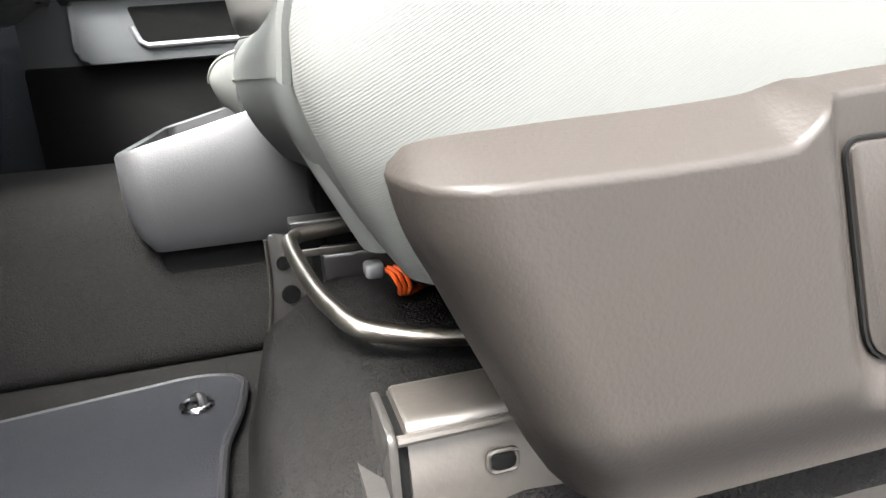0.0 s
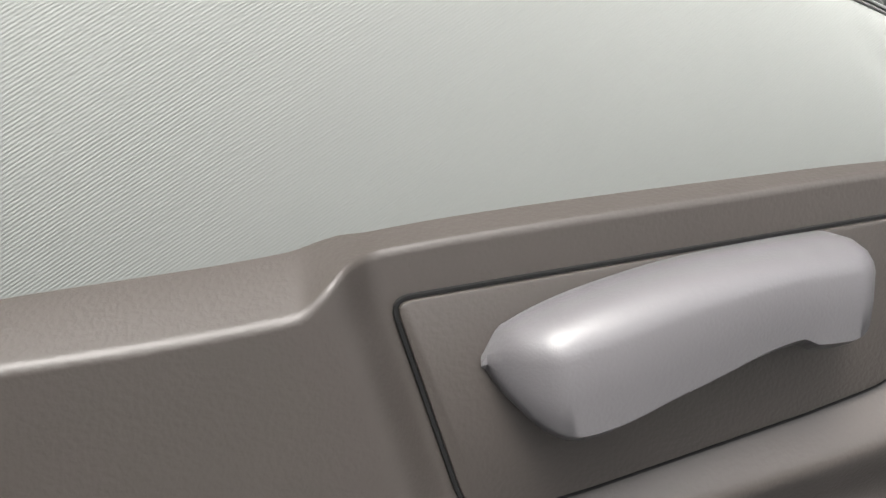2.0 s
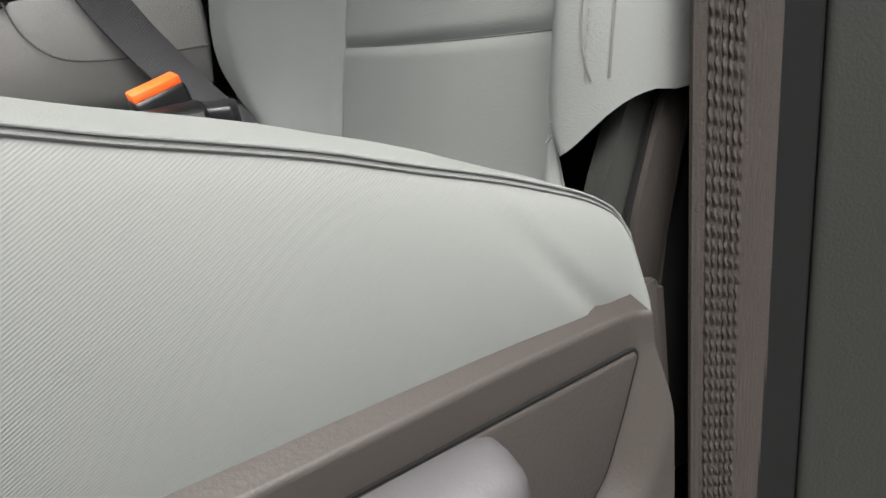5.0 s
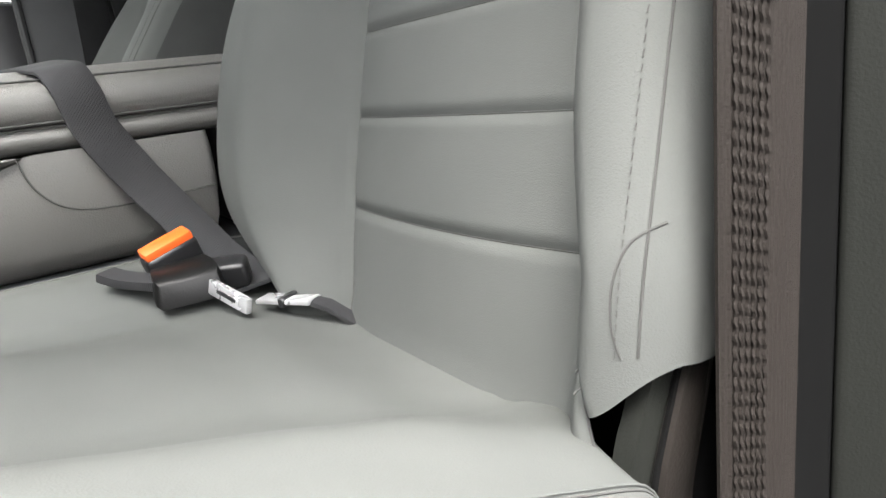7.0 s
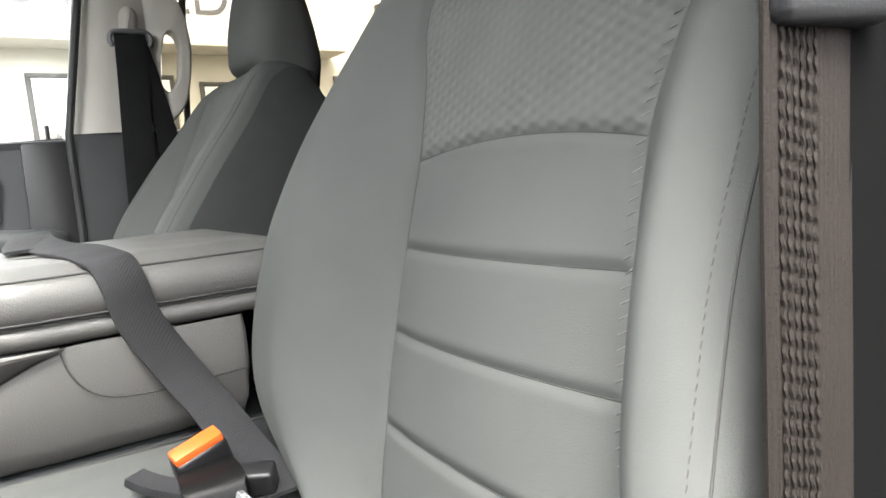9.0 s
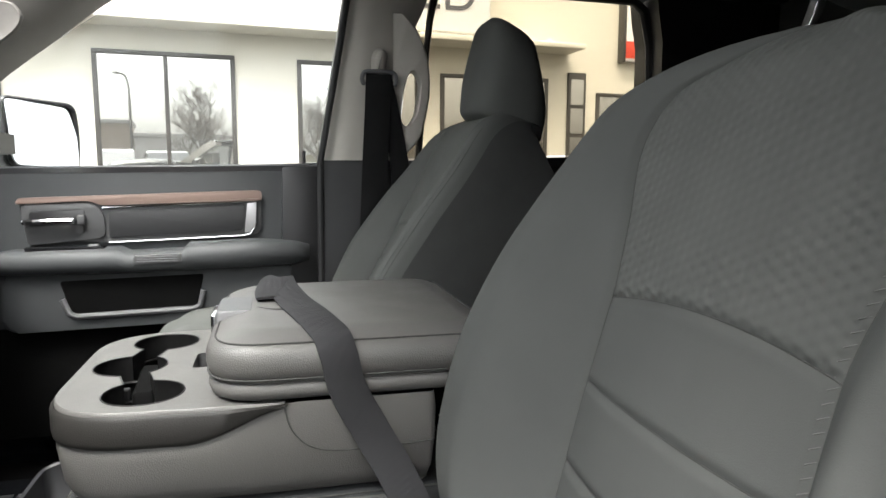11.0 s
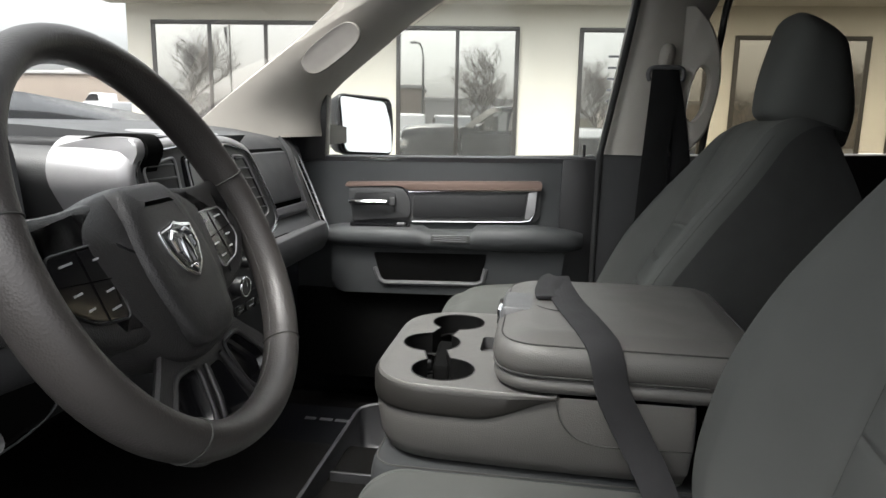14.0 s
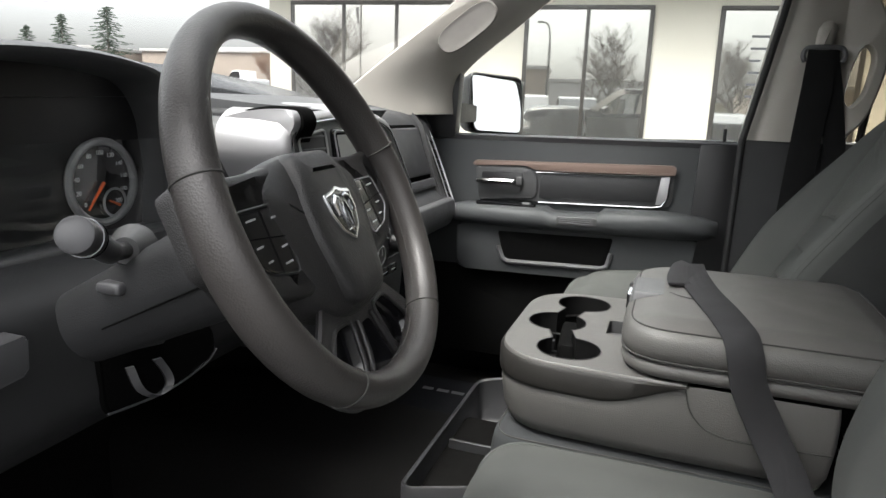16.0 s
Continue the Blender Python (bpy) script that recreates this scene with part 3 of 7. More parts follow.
groove = [Vector((p[0], -0.003, p[1])).lerp(Vector((q[0], -0.003, q[1])), k / 12) for p, q in zip(PANEL, PANEL[1:] + PANEL[:1]) for k in range(12 if (Vector(p) - Vector(q)).length > 0.01 else 1)]
part("panel_gap", tube(groove, 0.0009, 5, True), SEALSHADEBLACK, val)
TOPL = [(0.248, 0.2525), (0.254, 0.2605), (0.286, 0.2695), (0.318, 0.2735), (0.364, 0.275), (0.374, 0.2725), (0.379, 0.26)]
BOTL = [(0.248, 0.247), (0.252, 0.24), (0.26, 0.231), (0.268, 0.228), (0.303, 0.2355), (0.343, 0.2435), (0.35, 0.2405), (0.364, 0.2395), (0.374, 0.2425), (0.379, 0.25)]
rows = []
for k in range(49):
    q = k / 48
    x = 0.248 + 0.131 * q
    t_, b_ = curve(TOPL, x), curve(BOTL, x)
    o = -0.029 * curve([(0, 0.25), (0.05, 0.7), (0.12, 0.95), (0.3, 1), (0.9, 0.9), (0.97, 0.75), (1, 0.45)], q)
    rd = t_ - 0.26 * (t_ - b_)
    rows.append([(x, -0.004, t_ - 0.001), (x, o * 0.3, t_), (x, o * 0.62, t_ - 0.1 * (t_ - rd)), (x, o * 0.86, t_ - 0.45 * (t_ - rd)), (x, o * 0.97, rd + 0.001), (x, o, rd - 0.002), (x, o * 0.99, (rd + b_) / 2), (x, o * 0.95, b_ + 0.003), (x, o * 0.8, b_), (x, -0.004, b_)])
rows.insert(0, [(0.2462, -0.006 + p[1] * 0.15, 0.249 + (p[2] - 0.249) * 0.2) for p in rows[0]])
part("recline_lever", loft(rows), LEVER, val, "grey moulded recliner lever", smooth=45)
cov = part("recliner_cover", prism(rounded([(0.45, 0.19), (0.457, 0.26), (0.462, 0.29), (0.478, 0.29), (0.484, 0.19)], 0.004), 'y', 0.012, 0.034, 0.004, 3), TAUPE, driver, "taupe recliner hinge cover", smooth=50)
part("hinge_plate", prism(rounded([(0.442, 0.26), (0.452, 0.312), (0.4595, 0.333), (0.474, 0.363), (0.49, 0.363), (0.472, 0.315), (0.462, 0.26)], 0.003), 'y', 0.024, 0.034, 0.002, 2), PILLARGREY, cov, "dark recliner hinge plate")
part("hinge_gap", tube([(0.462, 0.022, 0.29), (0.4705, 0.022, 0.32), (0.4885, 0.022, 0.364)], 0.0016, 6), SEALSHADEBLACK, cov)
part("hinge_slab", prism(rounded([(0.461, 0.27), (0.4705, 0.32), (0.489, 0.366), (0.506, 0.366), (0.488, 0.306), (0.481, 0.27)], 0.003), 'y', 0.0175, 0.036, 0.003, 2), TAUPE, cov, "taupe hinge slab")
# black slab standing for the shadow behind the taupe hinge slab
part("rear_shade", prism(rounded([(0.478, 0.18), (0.4845, 0.306), (0.503, 0.366), (0.512, 0.36), (0.51, 0.18)], 0.004), 'y', 0.022, 0.05, 0.003, 2), SEALSHADEBLACK, cov)
passenger = thing("bucket_seat", (0.3, 1.225, 0.0), "grey cloth passenger seat with a head restraint", "seat", "front seats")
seat_cushion(passenger, 0.975, 1.46, -1, 0.02)
seat_back(passenger, (0.425, 1.22, 0.315), 27, 0.245, 1, 0.2, 0.072)

# seat frame under the driver seat
frame_ = thing("mounting_frame", (0.2, 0.2, 0.0), "steel seat mounting frame and adjuster bar on the floor", "seat frame")
part("adjuster_bar", tube(spline([(0.22, 0.13, 0.166), (0.14, 0.145, 0.168), (0.1, 0.16, 0.1725), (0.086, 0.185, 0.178), (0.078, 0.22, 0.183), (0.071, 0.285, 0.19), (0.074, 0.3, 0.192), (0.09, 0.31, 0.193), (0.2, 0.33, 0.195)], 8), 0.0053, 14), BARSTEEL, frame_, "bent steel slide release bar")
rail = part("rail", prism(rounded([(0.058, 0.06), (0.056, 0.15), (0.062, 0.172), (0.098, 0.172), (0.108, 0.15), (0.106, 0.06)], 0.005), 'x', 0.098, 0.5, 0.002), STEEL, frame_, "pressed steel outer seat rail")
part("rail_lip", tube([(0.094, 0.0575, 0.168), (0.3, 0.0575, 0.17)], 0.0022, 8), STEEL, rail)
part("end_plate", prism(rounded([(0.058, 0.128), (0.058, 0.17), (0.1, 0.17), (0.1, 0.128)], 0.006), 'x', 0.0905, 0.094, 0.001), FOOTSTEEL, rail)
part("notch", box(0.0925, 0.0985, 0.06, 0.1, 0.12, 0.166, 0.001), SEALSHADEBLACK, rail)
part("slot", prism(rounded([(0.129, 0.1485), (0.139, 0.1485), (0.139, 0.1555), (0.129, 0.1555)], 0.003), 'y', 0.0545, 0.058, 0.0005), SEALSHADEBLACK, rail)
part("slot_flange", tube([(x, 0.0555, z) for x, z in rounded([(0.128, 0.1475), (0.14, 0.1475), (0.14, 0.1565), (0.128, 0.1565)], 0.0035)], 0.0011, 6, True), STEEL, rail)
part("foot", loft([[(x, y, z) for x, y in ((0.078 + o, 0.05), (0.104 + o, 0.05), (0.104 + o, 0.112), (0.078 + o, 0.112))] for z, o in ((0.14, 0.004), (0.12, 0.0), (0.07, -0.008), (0.004, -0.012))]), FOOTSTEEL, rail)
part("bolt", tube([(0.09, 0.05, 0.1), (0.09, 0.042, 0.1)], 0.009, 6), BARSTEEL, rail)
part("rail", prism(rounded([(0.405, 0.06), (0.405, 0.15), (0.44, 0.15), (0.44, 0.06)], 0.005), 'x', 0.1, 0.5, 0.002), DARKSTEEL, frame_, "black coated inner seat rail")
part("bracket", prism(rounded([(0.056, 0.176), (0.078, 0.172), (0.083, 0.125), (0.074, 0.1), (0.066, 0.06), (0.05, 0.01), (0.03, 0.01), (0.04, 0.06), (0.053, 0.12)], 0.005), 'y', 0.395, 0.4, 0.001), FOOTSTEEL, frame_, "pressed steel mounting bracket")
for bx, bz, br in ((0.066, 0.15, 0.006), (0.069, 0.122, 0.008), (0.058, 0.092, 0.006), (0.05, 0.06, 0.007)):
    part("bracket_hole", tube([(bx, 0.3925, bz), (bx, 0.396, bz)], br, 14), SEALSHADEBLACK, frame_)
part("bracket_edge", tube(spline([(0.054, 0.393, 0.172), (0.052, 0.393, 0.12), (0.04, 0.393, 0.06), (0.03, 0.393, 0.012)], 6), 0.0018, 6), BARSTEEL, frame_)
part("cross_bar", box(0.074, 0.25, 0.392, 0.42, 0.174, 0.184, 0.002), DARKSTEEL, frame_)
part("cross_strap", box(0.075, 0.24, 0.335, 0.338, 0.168, 0.174, 0.001), STEEL, frame_)
part("motor_box", box(0.1, 0.24, 0.43, 0.5, 0.178, 0.215, 0.006), SEALSHADEBLACK, frame_)
loom = thing("wiring_loom", (0.13, 0.25, 0.16), "orange and black wiring under the seat", "cable")
for k in range(3):
    part("wire", tube(spline([(0.122 + 0.004 * k, 0.236, 0.181), (0.128 + 0.004 * k, 0.234, 0.178), (0.133 + 0.0035 * k, 0.236, 0.168), (0.14 + 0.002 * k, 0.25, 0.158), (0.19, 0.3, 0.157)], 6), 0.0016, 8), ORANGE, loom, "orange wire")
part("wire", tube(spline([(0.139, 0.25, 0.185), (0.144, 0.246, 0.17), (0.16, 0.262, 0.158), (0.19, 0.29, 0.157)], 6), 0.0022, 8), BLACKPLASTIC, loom)
part("plug", box(0.112, 0.124, 0.23, 0.245, 0.176, 0.186, 0.003), GREYPLASTIC, loom)
# moulded carpet hump between the rails
rows = []
for k in range(33):
    x = 0.018 + 0.48 * (k / 32) ** 1.6
    rows.append([(x, 0.03 + 0.365 * u / 24, 0.006 + (0.118 + 0.03 * smooth01(0.05, 0.1, x)) * smooth01(0.015, 0.05, x) * (1 - 0.25 * (2 * u / 24 - 1) ** 4) + 0.005 * noise.noise((x * 30, u * 0.5, 3))) for u in range(25)])
solid("carpet_riser", loft(rows, False), CARPET, "black carpeted floor riser under the driver seat", "floor", "structure")

# ---- centre seat with folded console ----
centre = thing("jump_seat", (0.25, 0.76, 0.0), "grey cloth centre seat cushion under the folded console", "seat")
cpts = rounded([(0.045, 0.573), (0.52, 0.573), (0.52, 0.97), (0.045, 0.97)], [0.05, 0.02, 0.02, 0.05], 6)
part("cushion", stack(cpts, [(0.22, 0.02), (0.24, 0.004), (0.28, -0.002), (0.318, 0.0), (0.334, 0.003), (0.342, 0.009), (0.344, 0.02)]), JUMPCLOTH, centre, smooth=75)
part("seam", tube([(p[0], p[1], 0.3425) for p in inset(cpts, 0.009)], 0.0012, 5, True), SEAM, centre)
console = thing("folding_console", (0.3, 0.76, 0.343), "grey vinyl fold-down centre console with three cup holders", "console")
cbase = dense(rounded([(0.042, 0.585), (0.3, 0.572), (0.47, 0.572), (0.47, 0.955), (0.3, 0.955), (0.042, 0.94)], [0.1, 0.3, 0.01, 0.01, 0.3, 0.1], 9), 0.008)


def lift(x):
    return 0.04 * smooth01(0.19, 0.315, x)


part("body", loft([[(p[0], p[1], z + k * lift(p[0])) for p in inset(cbase, d)] for z, d, k in ((0.345, 0.03, 0), (0.352, 0.014, 0), (0.37, 0.005, 0), (0.405, 0.0, 0.15), (0.414, 0.0, 0.75), (0.4225, 0.002, 0.97))], True, False), VINYL, console, "grey vinyl console body", smooth=70)
part("panel_seam", tube(spline([(0.296, 0.569, 0.46), (0.305, 0.5688, 0.43), (0.33, 0.5685, 0.408), (0.38, 0.5685, 0.402), (0.465, 0.5685, 0.405)], 6), 0.0009, 5), SEAM, console)
crim = dense(rounded([(0.04, 0.583), (0.3, 0.571), (0.3, 0.956), (0.04, 0.942)], [0.1, 0.01, 0.01, 0.1], 9), 0.008)
part("rim", loft([[(p[0], p[1], z + k * lift(p[0])) for p in inset(crim, d)] for z, d, k in ((0.42, 0.003, 0.95), (0.4225, -0.001, 0.93), (0.427, -0.002, 0.82), (0.452, -0.002, 0.2), (0.4565, 0.002, 0.08))], True, False), RIMGREY, console, "dark plastic rim band", smooth=50)
cups = [(0.14, 0.648), (0.105, 0.763), (0.133, 0.879)]


def arc(c, r, a0, a1):
    n = max(2, int(abs(a1 - a0) / radians(6)))
    return [(c[0] + r * math.cos(a0 + (a1 - a0) * k / n), c[1] + r * math.sin(a0 + (a1 - a0) * k / n)) for k in range(n + 1)]


def three_cups(c0, c1, c2, r, w):
    """Outline of three round wells joined by two necks of half width w."""
    e, full = math.asin(w / r), 2 * math.pi
    d01, d12 = math.atan2(c1[1] - c0[1], c1[0] - c0[0]), math.atan2(c2[1] - c1[1], c2[0] - c1[0])
    d10, d21 = d01 + math.pi, d12 + math.pi

    def ahead(a, b):
        return a + (b - a) % full
    return arc(c0, r, d01 + e, d01 + full - e) + arc(c1, r, d10 + e, ahead(d10 + e, d12 - e)) + arc(c2, r, d21 + e, d21 + full - e) + arc(c1, r, d12 + e, ahead(d12 + e, d10 - e))


clover = three_cups(cups[0], cups[1], cups[2], 0.0445, 0.017)
notch = rounded([(0.183, 0.735), (0.222, 0.735), (0.222, 0.805), (0.183, 0.805)], 0.008, 4)
tray_out = rounded([(0.044, 0.589), (0.298, 0.577), (0.298, 0.95), (0.044, 0.936)], [0.096, 0.01, 0.01, 0.096], 9)
tray = part("cup_tray", holed(tray_out, [clover, notch], 0.4605), VINYL, console, "grey cup holder top plate")
part("tray_edge", loft([[(p[0], p[1], z) for p in inset(tray_out, d)] for z, d in ((0.4605, 0.0), (0.459, -0.0015), (0.4545, -0.002))], True, False), VINYL, tray)
well = part("cup_well", join(loft([[(p[0], p[1], z) for p in clover] for z in (0.4604, 0.4, 0.39)], True, False), holed(clover, [], 0.3905)), CUPBLACK, tray, "black cup holder liner")
part("well_lip", tube([(p[0], p[1], 0.4603) for p in clover], 0.0012, 6, True), CUPBLACK, well)
for cx, cy in cups:
    part("cup_ring", tube(ring((cx, cy, 0.425), (1, 0, 0), (0, 1, 0), 0.0425, 40), 0.0022, 6, True), CUPBLACK, well)
    part("cup_finger", box(cx - 0.005, cx + 0.005, cy - 0.043, cy - 0.03, 0.42, 0.442, 0.003), RUBBER, well)
part("divider", stack(rounded([(0.116, 0.7), (0.142, 0.7), (0.134, 0.825), (0.106, 0.825)], 0.008), [(0.39, 0.0), (0.438, 0.0), (0.443, 0.004)]), SEALSHADEBLACK, well)
part("notch_well", join(loft([[(p[0], p[1], z) for p in notch] for z in (0.4605, 0.44)], True, False), holed(notch, [], 0.4405)), DARKPLASTIC, tray)
lid_pts = rounded([(0.212, 0.574), (0.56, 0.57), (0.56, 0.955), (0.212, 0.95)], [0.07, 0.05, 0.05, 0.07], 9)
part("lid_base", stack(lid_pts, [(0.4615, 0.012), (0.466, 0.003), (0.474, 0.0), (0.481, 0.003), (0.484, 0.007)]), VINYL, console, "grey padded armrest lid", smooth=70)
lid = part("lid_pad", stack(lid_pts, [(0.484, 0.007), (0.488, 0.001), (0.5, -0.002), (0.512, -0.001), (0.52, 0.003), (0.5255, 0.0095), (0.5295, 0.02), (0.5325, 0.029), (0.5352, 0.038), (0.537, 0.045)]), VINYL, console, "grey vinyl armrest pad", smooth=75)
for zz, dd in ((0.4838, 0.0055), (0.4878, 0.0002)):
    part("piping", tube([(p[0], p[1], zz) for p in inset(lid_pts, dd)], 0.0014, 6, True), VINYL if dd > 0.003 else SEAM, lid)
part("pad_seam", tube([(p[0], p[1], 0.5262) for p in inset(lid_pts, 0.0095)], 0.0011, 5, True), SEAM, lid)
latch = part("latch_plate", stack(rounded([(0.216, 0.712), (0.262, 0.712), (0.262, 0.808), (0.216, 0.808)], 0.008, 4), [(0.505, -0.004), (0.534, 0.0), (0.5375, 0.003)]), GREYPLASTIC, lid)
part("latch_button", box(0.2085, 0.217, 0.728, 0.792, 0.505, 0.531, 0.003), CHROME, latch, "chrome lid release")
part("stitch_loop", tube(spline([(0.267, 0.735, 0.5365), (0.285, 0.715, 0.5375), (0.32, 0.7, 0.5385)], 6), 0.0012, 5), SEAM, lid)

strap = thing("centre_seat_belt", (0.4, 0.52, 0.345), "grey seat belt lying over the console with its orange buckle", "seat belt")
path = spline([(0.296, 0.862, 0.553), (0.3, 0.825, 0.5475), (0.313, 0.74, 0.543), (0.331, 0.65, 0.5425), (0.344, 0.6, 0.5375), (0.351, 0.574, 0.5315), (0.357, 0.562, 0.512), (0.366, 0.558, 0.475), (0.392, 0.552, 0.425), (0.415, 0.53, 0.385), (0.43, 0.49, 0.352), (0.436, 0.44, 0.336), (0.43, 0.415, 0.33)], 8)
sides = [Vector((1, 0.25, 0.1)).lerp(Vector((0.9, 0.2, 0.25)), k / (len(path) - 1)) for k in range(len(path))]
part("webbing", ribbon(path, sides, 0.042), BLACKWEB, strap)
part("folded_end", ribbon(spline([(0.296, 0.862, 0.553), (0.288, 0.85, 0.551), (0.282, 0.8, 0.5445), (0.285, 0.765, 0.5425)], 6), (1, -0.35, 0), 0.04), BLACKWEB, strap)
bk_l, bk_u = Vector((0.95, 0.1, 0.28)).normalized(), Vector((-0.28, -0.25, 0.93)).normalized()
bk_w = bk_l.cross(bk_u).normalized()
bk_u = bk_w.cross(bk_l)
BK = Matrix(((bk_w.x, bk_l.x, bk_u.x, 0.3885), (bk_w.y, bk_l.y, bk_u.y, 0.468), (bk_w.z, bk_l.z, bk_u.z, 0.355), (0, 0, 0, 1)))
buckle = part("buckle", box(-0.011, 0.011, -0.024, 0.024, -0.03, 0.02, 0.005, 3, BK), BLACKPLASTIC, strap, "black belt buckle")
part("release_button", box(-0.009, 0.009, -0.022, 0.022, 0.017, 0.026, 0.002, 2, BK), ORANGE, buckle, "orange release button")
part("buckle_boot", loft([[Vector(p) + Vector(o) * k for o in ((-0.022, 0.002, 0.006), (0.022, -0.002, 0.008), (0.025, -0.004, -0.012), (-0.024, 0.0, -0.012))] for p, k in (((0.389, 0.468, 0.352), 0.9), ((0.388, 0.455, 0.353), 1.0), ((0.386, 0.435, 0.352), 1.12), ((0.385, 0.418, 0.349), 1.15), ((0.385, 0.412, 0.344), 1.0))], True), CUPBLACK, strap, "black buckle boot", smooth=50)
part("buckle_tail", ribbon(spline([(0.372, 0.426, 0.351), (0.355, 0.446, 0.353), (0.342, 0.462, 0.356), (0.333, 0.474, 0.36)], 5), (0.5, 0.8, 0.1), 0.02, 0.003), BLACKWEB, strap)
TG = Vector((0.0138, -0.05, -0.012)).normalized()
TS = TG.cross(Vector((0.3, -0.5, 0.8))).normalized()
TU = TS.cross(TG)
TM = Matrix(((TG.x, TS.x, TU.x, 0.407), (TG.y, TS.y, TU.y, 0.385), (TG.z, TS.z, TU.z, 0.337), (0, 0, 0, 1)))
part("tongue", box(-0.026, 0.026, -0.003, 0.003, -0.0065, 0.0065, 0.0015, 2, TM), BRIGHTSTEEL, strap, "bright steel belt tongue")
part("tongue_slot", box(-0.014, 0.012, -0.0034, 0.0034, -0.002, 0.002, 0.0006, 1, TM), BLACKPLASTIC, strap)
part("tongue_grip", box(-0.016, 0.016, -0.01, 0.01, -0.012, 0.012, 0.004, 3, Matrix.Translation((0.422, 0.425, 0.346)) @ pose(0, 0, 0, 20, 0, -30)), BLACKPLASTIC, strap)
latch2 = thing("seat_belt_anchor", (0.45, 0.4, 0.31), "steel belt anchor tongue lying in the seat gap", "seat belt")
part("plate", box(-0.026, 0.026, -0.009, 0.009, -0.002, 0.002, 0.001, 2, Matrix.Translation((0.447, 0.366, 0.3265)) @ pose(0, 0, 0, 0, 0, -58)), BRIGHTSTEEL, latch2)
part("sleeve", box(-0.003, 0.003, -0.0105, 0.0105, -0.004, 0.004, 0.001, 1, Matrix.Translation((0.447, 0.366, 0.3265)) @ pose(0, 0, 0, 0, 0, -58)), BLACKPLASTIC, latch2)
part("tail", ribbon([(0.46, 0.344, 0.3255), (0.468, 0.335, 0.322), (0.49, 0.325, 0.3)], (0.8, 0.5, 0), 0.014), BLACKWEB, latch2)

binn = thing("floor_bin", (0.0, 0.79, 0.02), "dark grey open storage bin in front of the centre seat", "storage bin")
bo = rounded([(-0.085, 0.565), (0.12, 0.565), (0.12, 1.0), (-0.085, 1.0)], [0.03, 0.005, 0.005, 0.03], 6)
part("shell", loft([[(p[0] + sh, p[1], z + zs * (p[0] + 0.085)) for p in inset(bo, d)] for z, d, sh, zs in ((0.13, 0.012, 0.01, 0), (0.15, 0.003, 0.004, 0.0), (0.19, 0.0, 0.0, 0.1), (0.232, 0.0, 0.0, 0.25), (0.235, 0.003, 0.0, 0.25), (0.232, 0.008, 0.0, 0.25), (0.16, 0.012, 0.0, 0.05), (0.145, 0.03, 0.0, 0))]), BINPLASTIC, binn, smooth=50)
part("divider", box(-0.07, 0.1, 0.77, 0.776, 0.145, 0.215, 0.002), BINPLASTIC, binn)
part("base", box(-0.06, 0.12, 0.59, 0.97, 0.02, 0.14, 0.01), SEALSHADEBLACK, binn)

# ---- steering wheel ----
wheel = thing("steering_wheel", (-0.001, 0.2165, 0.7022), "black leather steering wheel with padded hub and a chrome badge", "steering wheel")
tl, wy_ = radians(26.1), radians(5.7)
wn_, we1 = Vector((math.cos(tl) * math.cos(wy_), math.cos(tl) * math.sin(wy_), math.sin(tl))), Vector((-math.sin(wy_), math.cos(wy_), 0))
we2 = wn_.cross(we1)
WC = Vector((-0.001, 0.2165, 0.7022))


def wat(u, v, d=0.0):
    return WC + we1 * u + we2 * v + wn_ * d


def plate(pts, d0, d1, soft, grow=0.0):
    """A softly edged plate on the wheel, from depth d0 to its face d1."""
    return loft([[wat(p[0], p[1], d) for p in inset(pts, e)] for d, e in ((d0, soft * 0.3), (d0 + (d1 - d0) * 0.3, 0.0), (d1 - soft * 0.8, 0.0), (d1 - soft * 0.25, soft * 0.3), (d1, soft), (d1 + grow * 0.6, soft * 2.5), (d1 + grow, soft * 5))])


def rim_at(a):
    """Radius of the rim's centre line: a slightly flattened lower half."""
    return 0.162 * (1 - (0.132 * math.sin(a) ** 2 if math.sin(a) < 0 else 0.0))


def rim_ring(a, grow=0.0, n=24):
    out = wat(rim_at(a) * math.cos(a), rim_at(a) * math.sin(a))
    rho = we1 * math.cos(a) + we2 * math.sin(a)
    fat = 1 + 0.07 * max(0.0, math.sin(2 * a + 0.5)) + grow
    return [out + rho * 0.0126 * fat * math.cos(t) + wn_ * 0.0166 * fat * math.sin(t) for t in (2 * math.pi * k / n for k in range(n))]


rows = [rim_ring(2 * math.pi * k / 144) for k in range(145)]
rim = part("rim", loft(rows, True, False), LEATHER, wheel, "black grained leather rim", smooth=80)
for a in (radians(164), radians(16), radians(-49), radians(-131)):
    part("rim_seam", tube(rim_ring(a, 0.012), 0.0008, 5, True), SEAM, rim)
for a0, a1 in ((-128, -52), (167, 226), (-46, 13)):
    part("rim_stitching", tube([rim_ring(radians(a0 + (a1 - a0) * k / 24), 0.004)[13] for k in range(25)], 0.0006, 5), SEAM, rim)


def on_wheel(bm, d):
    """Lay a flat sheet drawn in the wheel's own plane at depth d."""
    for w_ in bm.verts:
        w_.co = wat(w_.co.x, w_.co.y, d)
    return bm


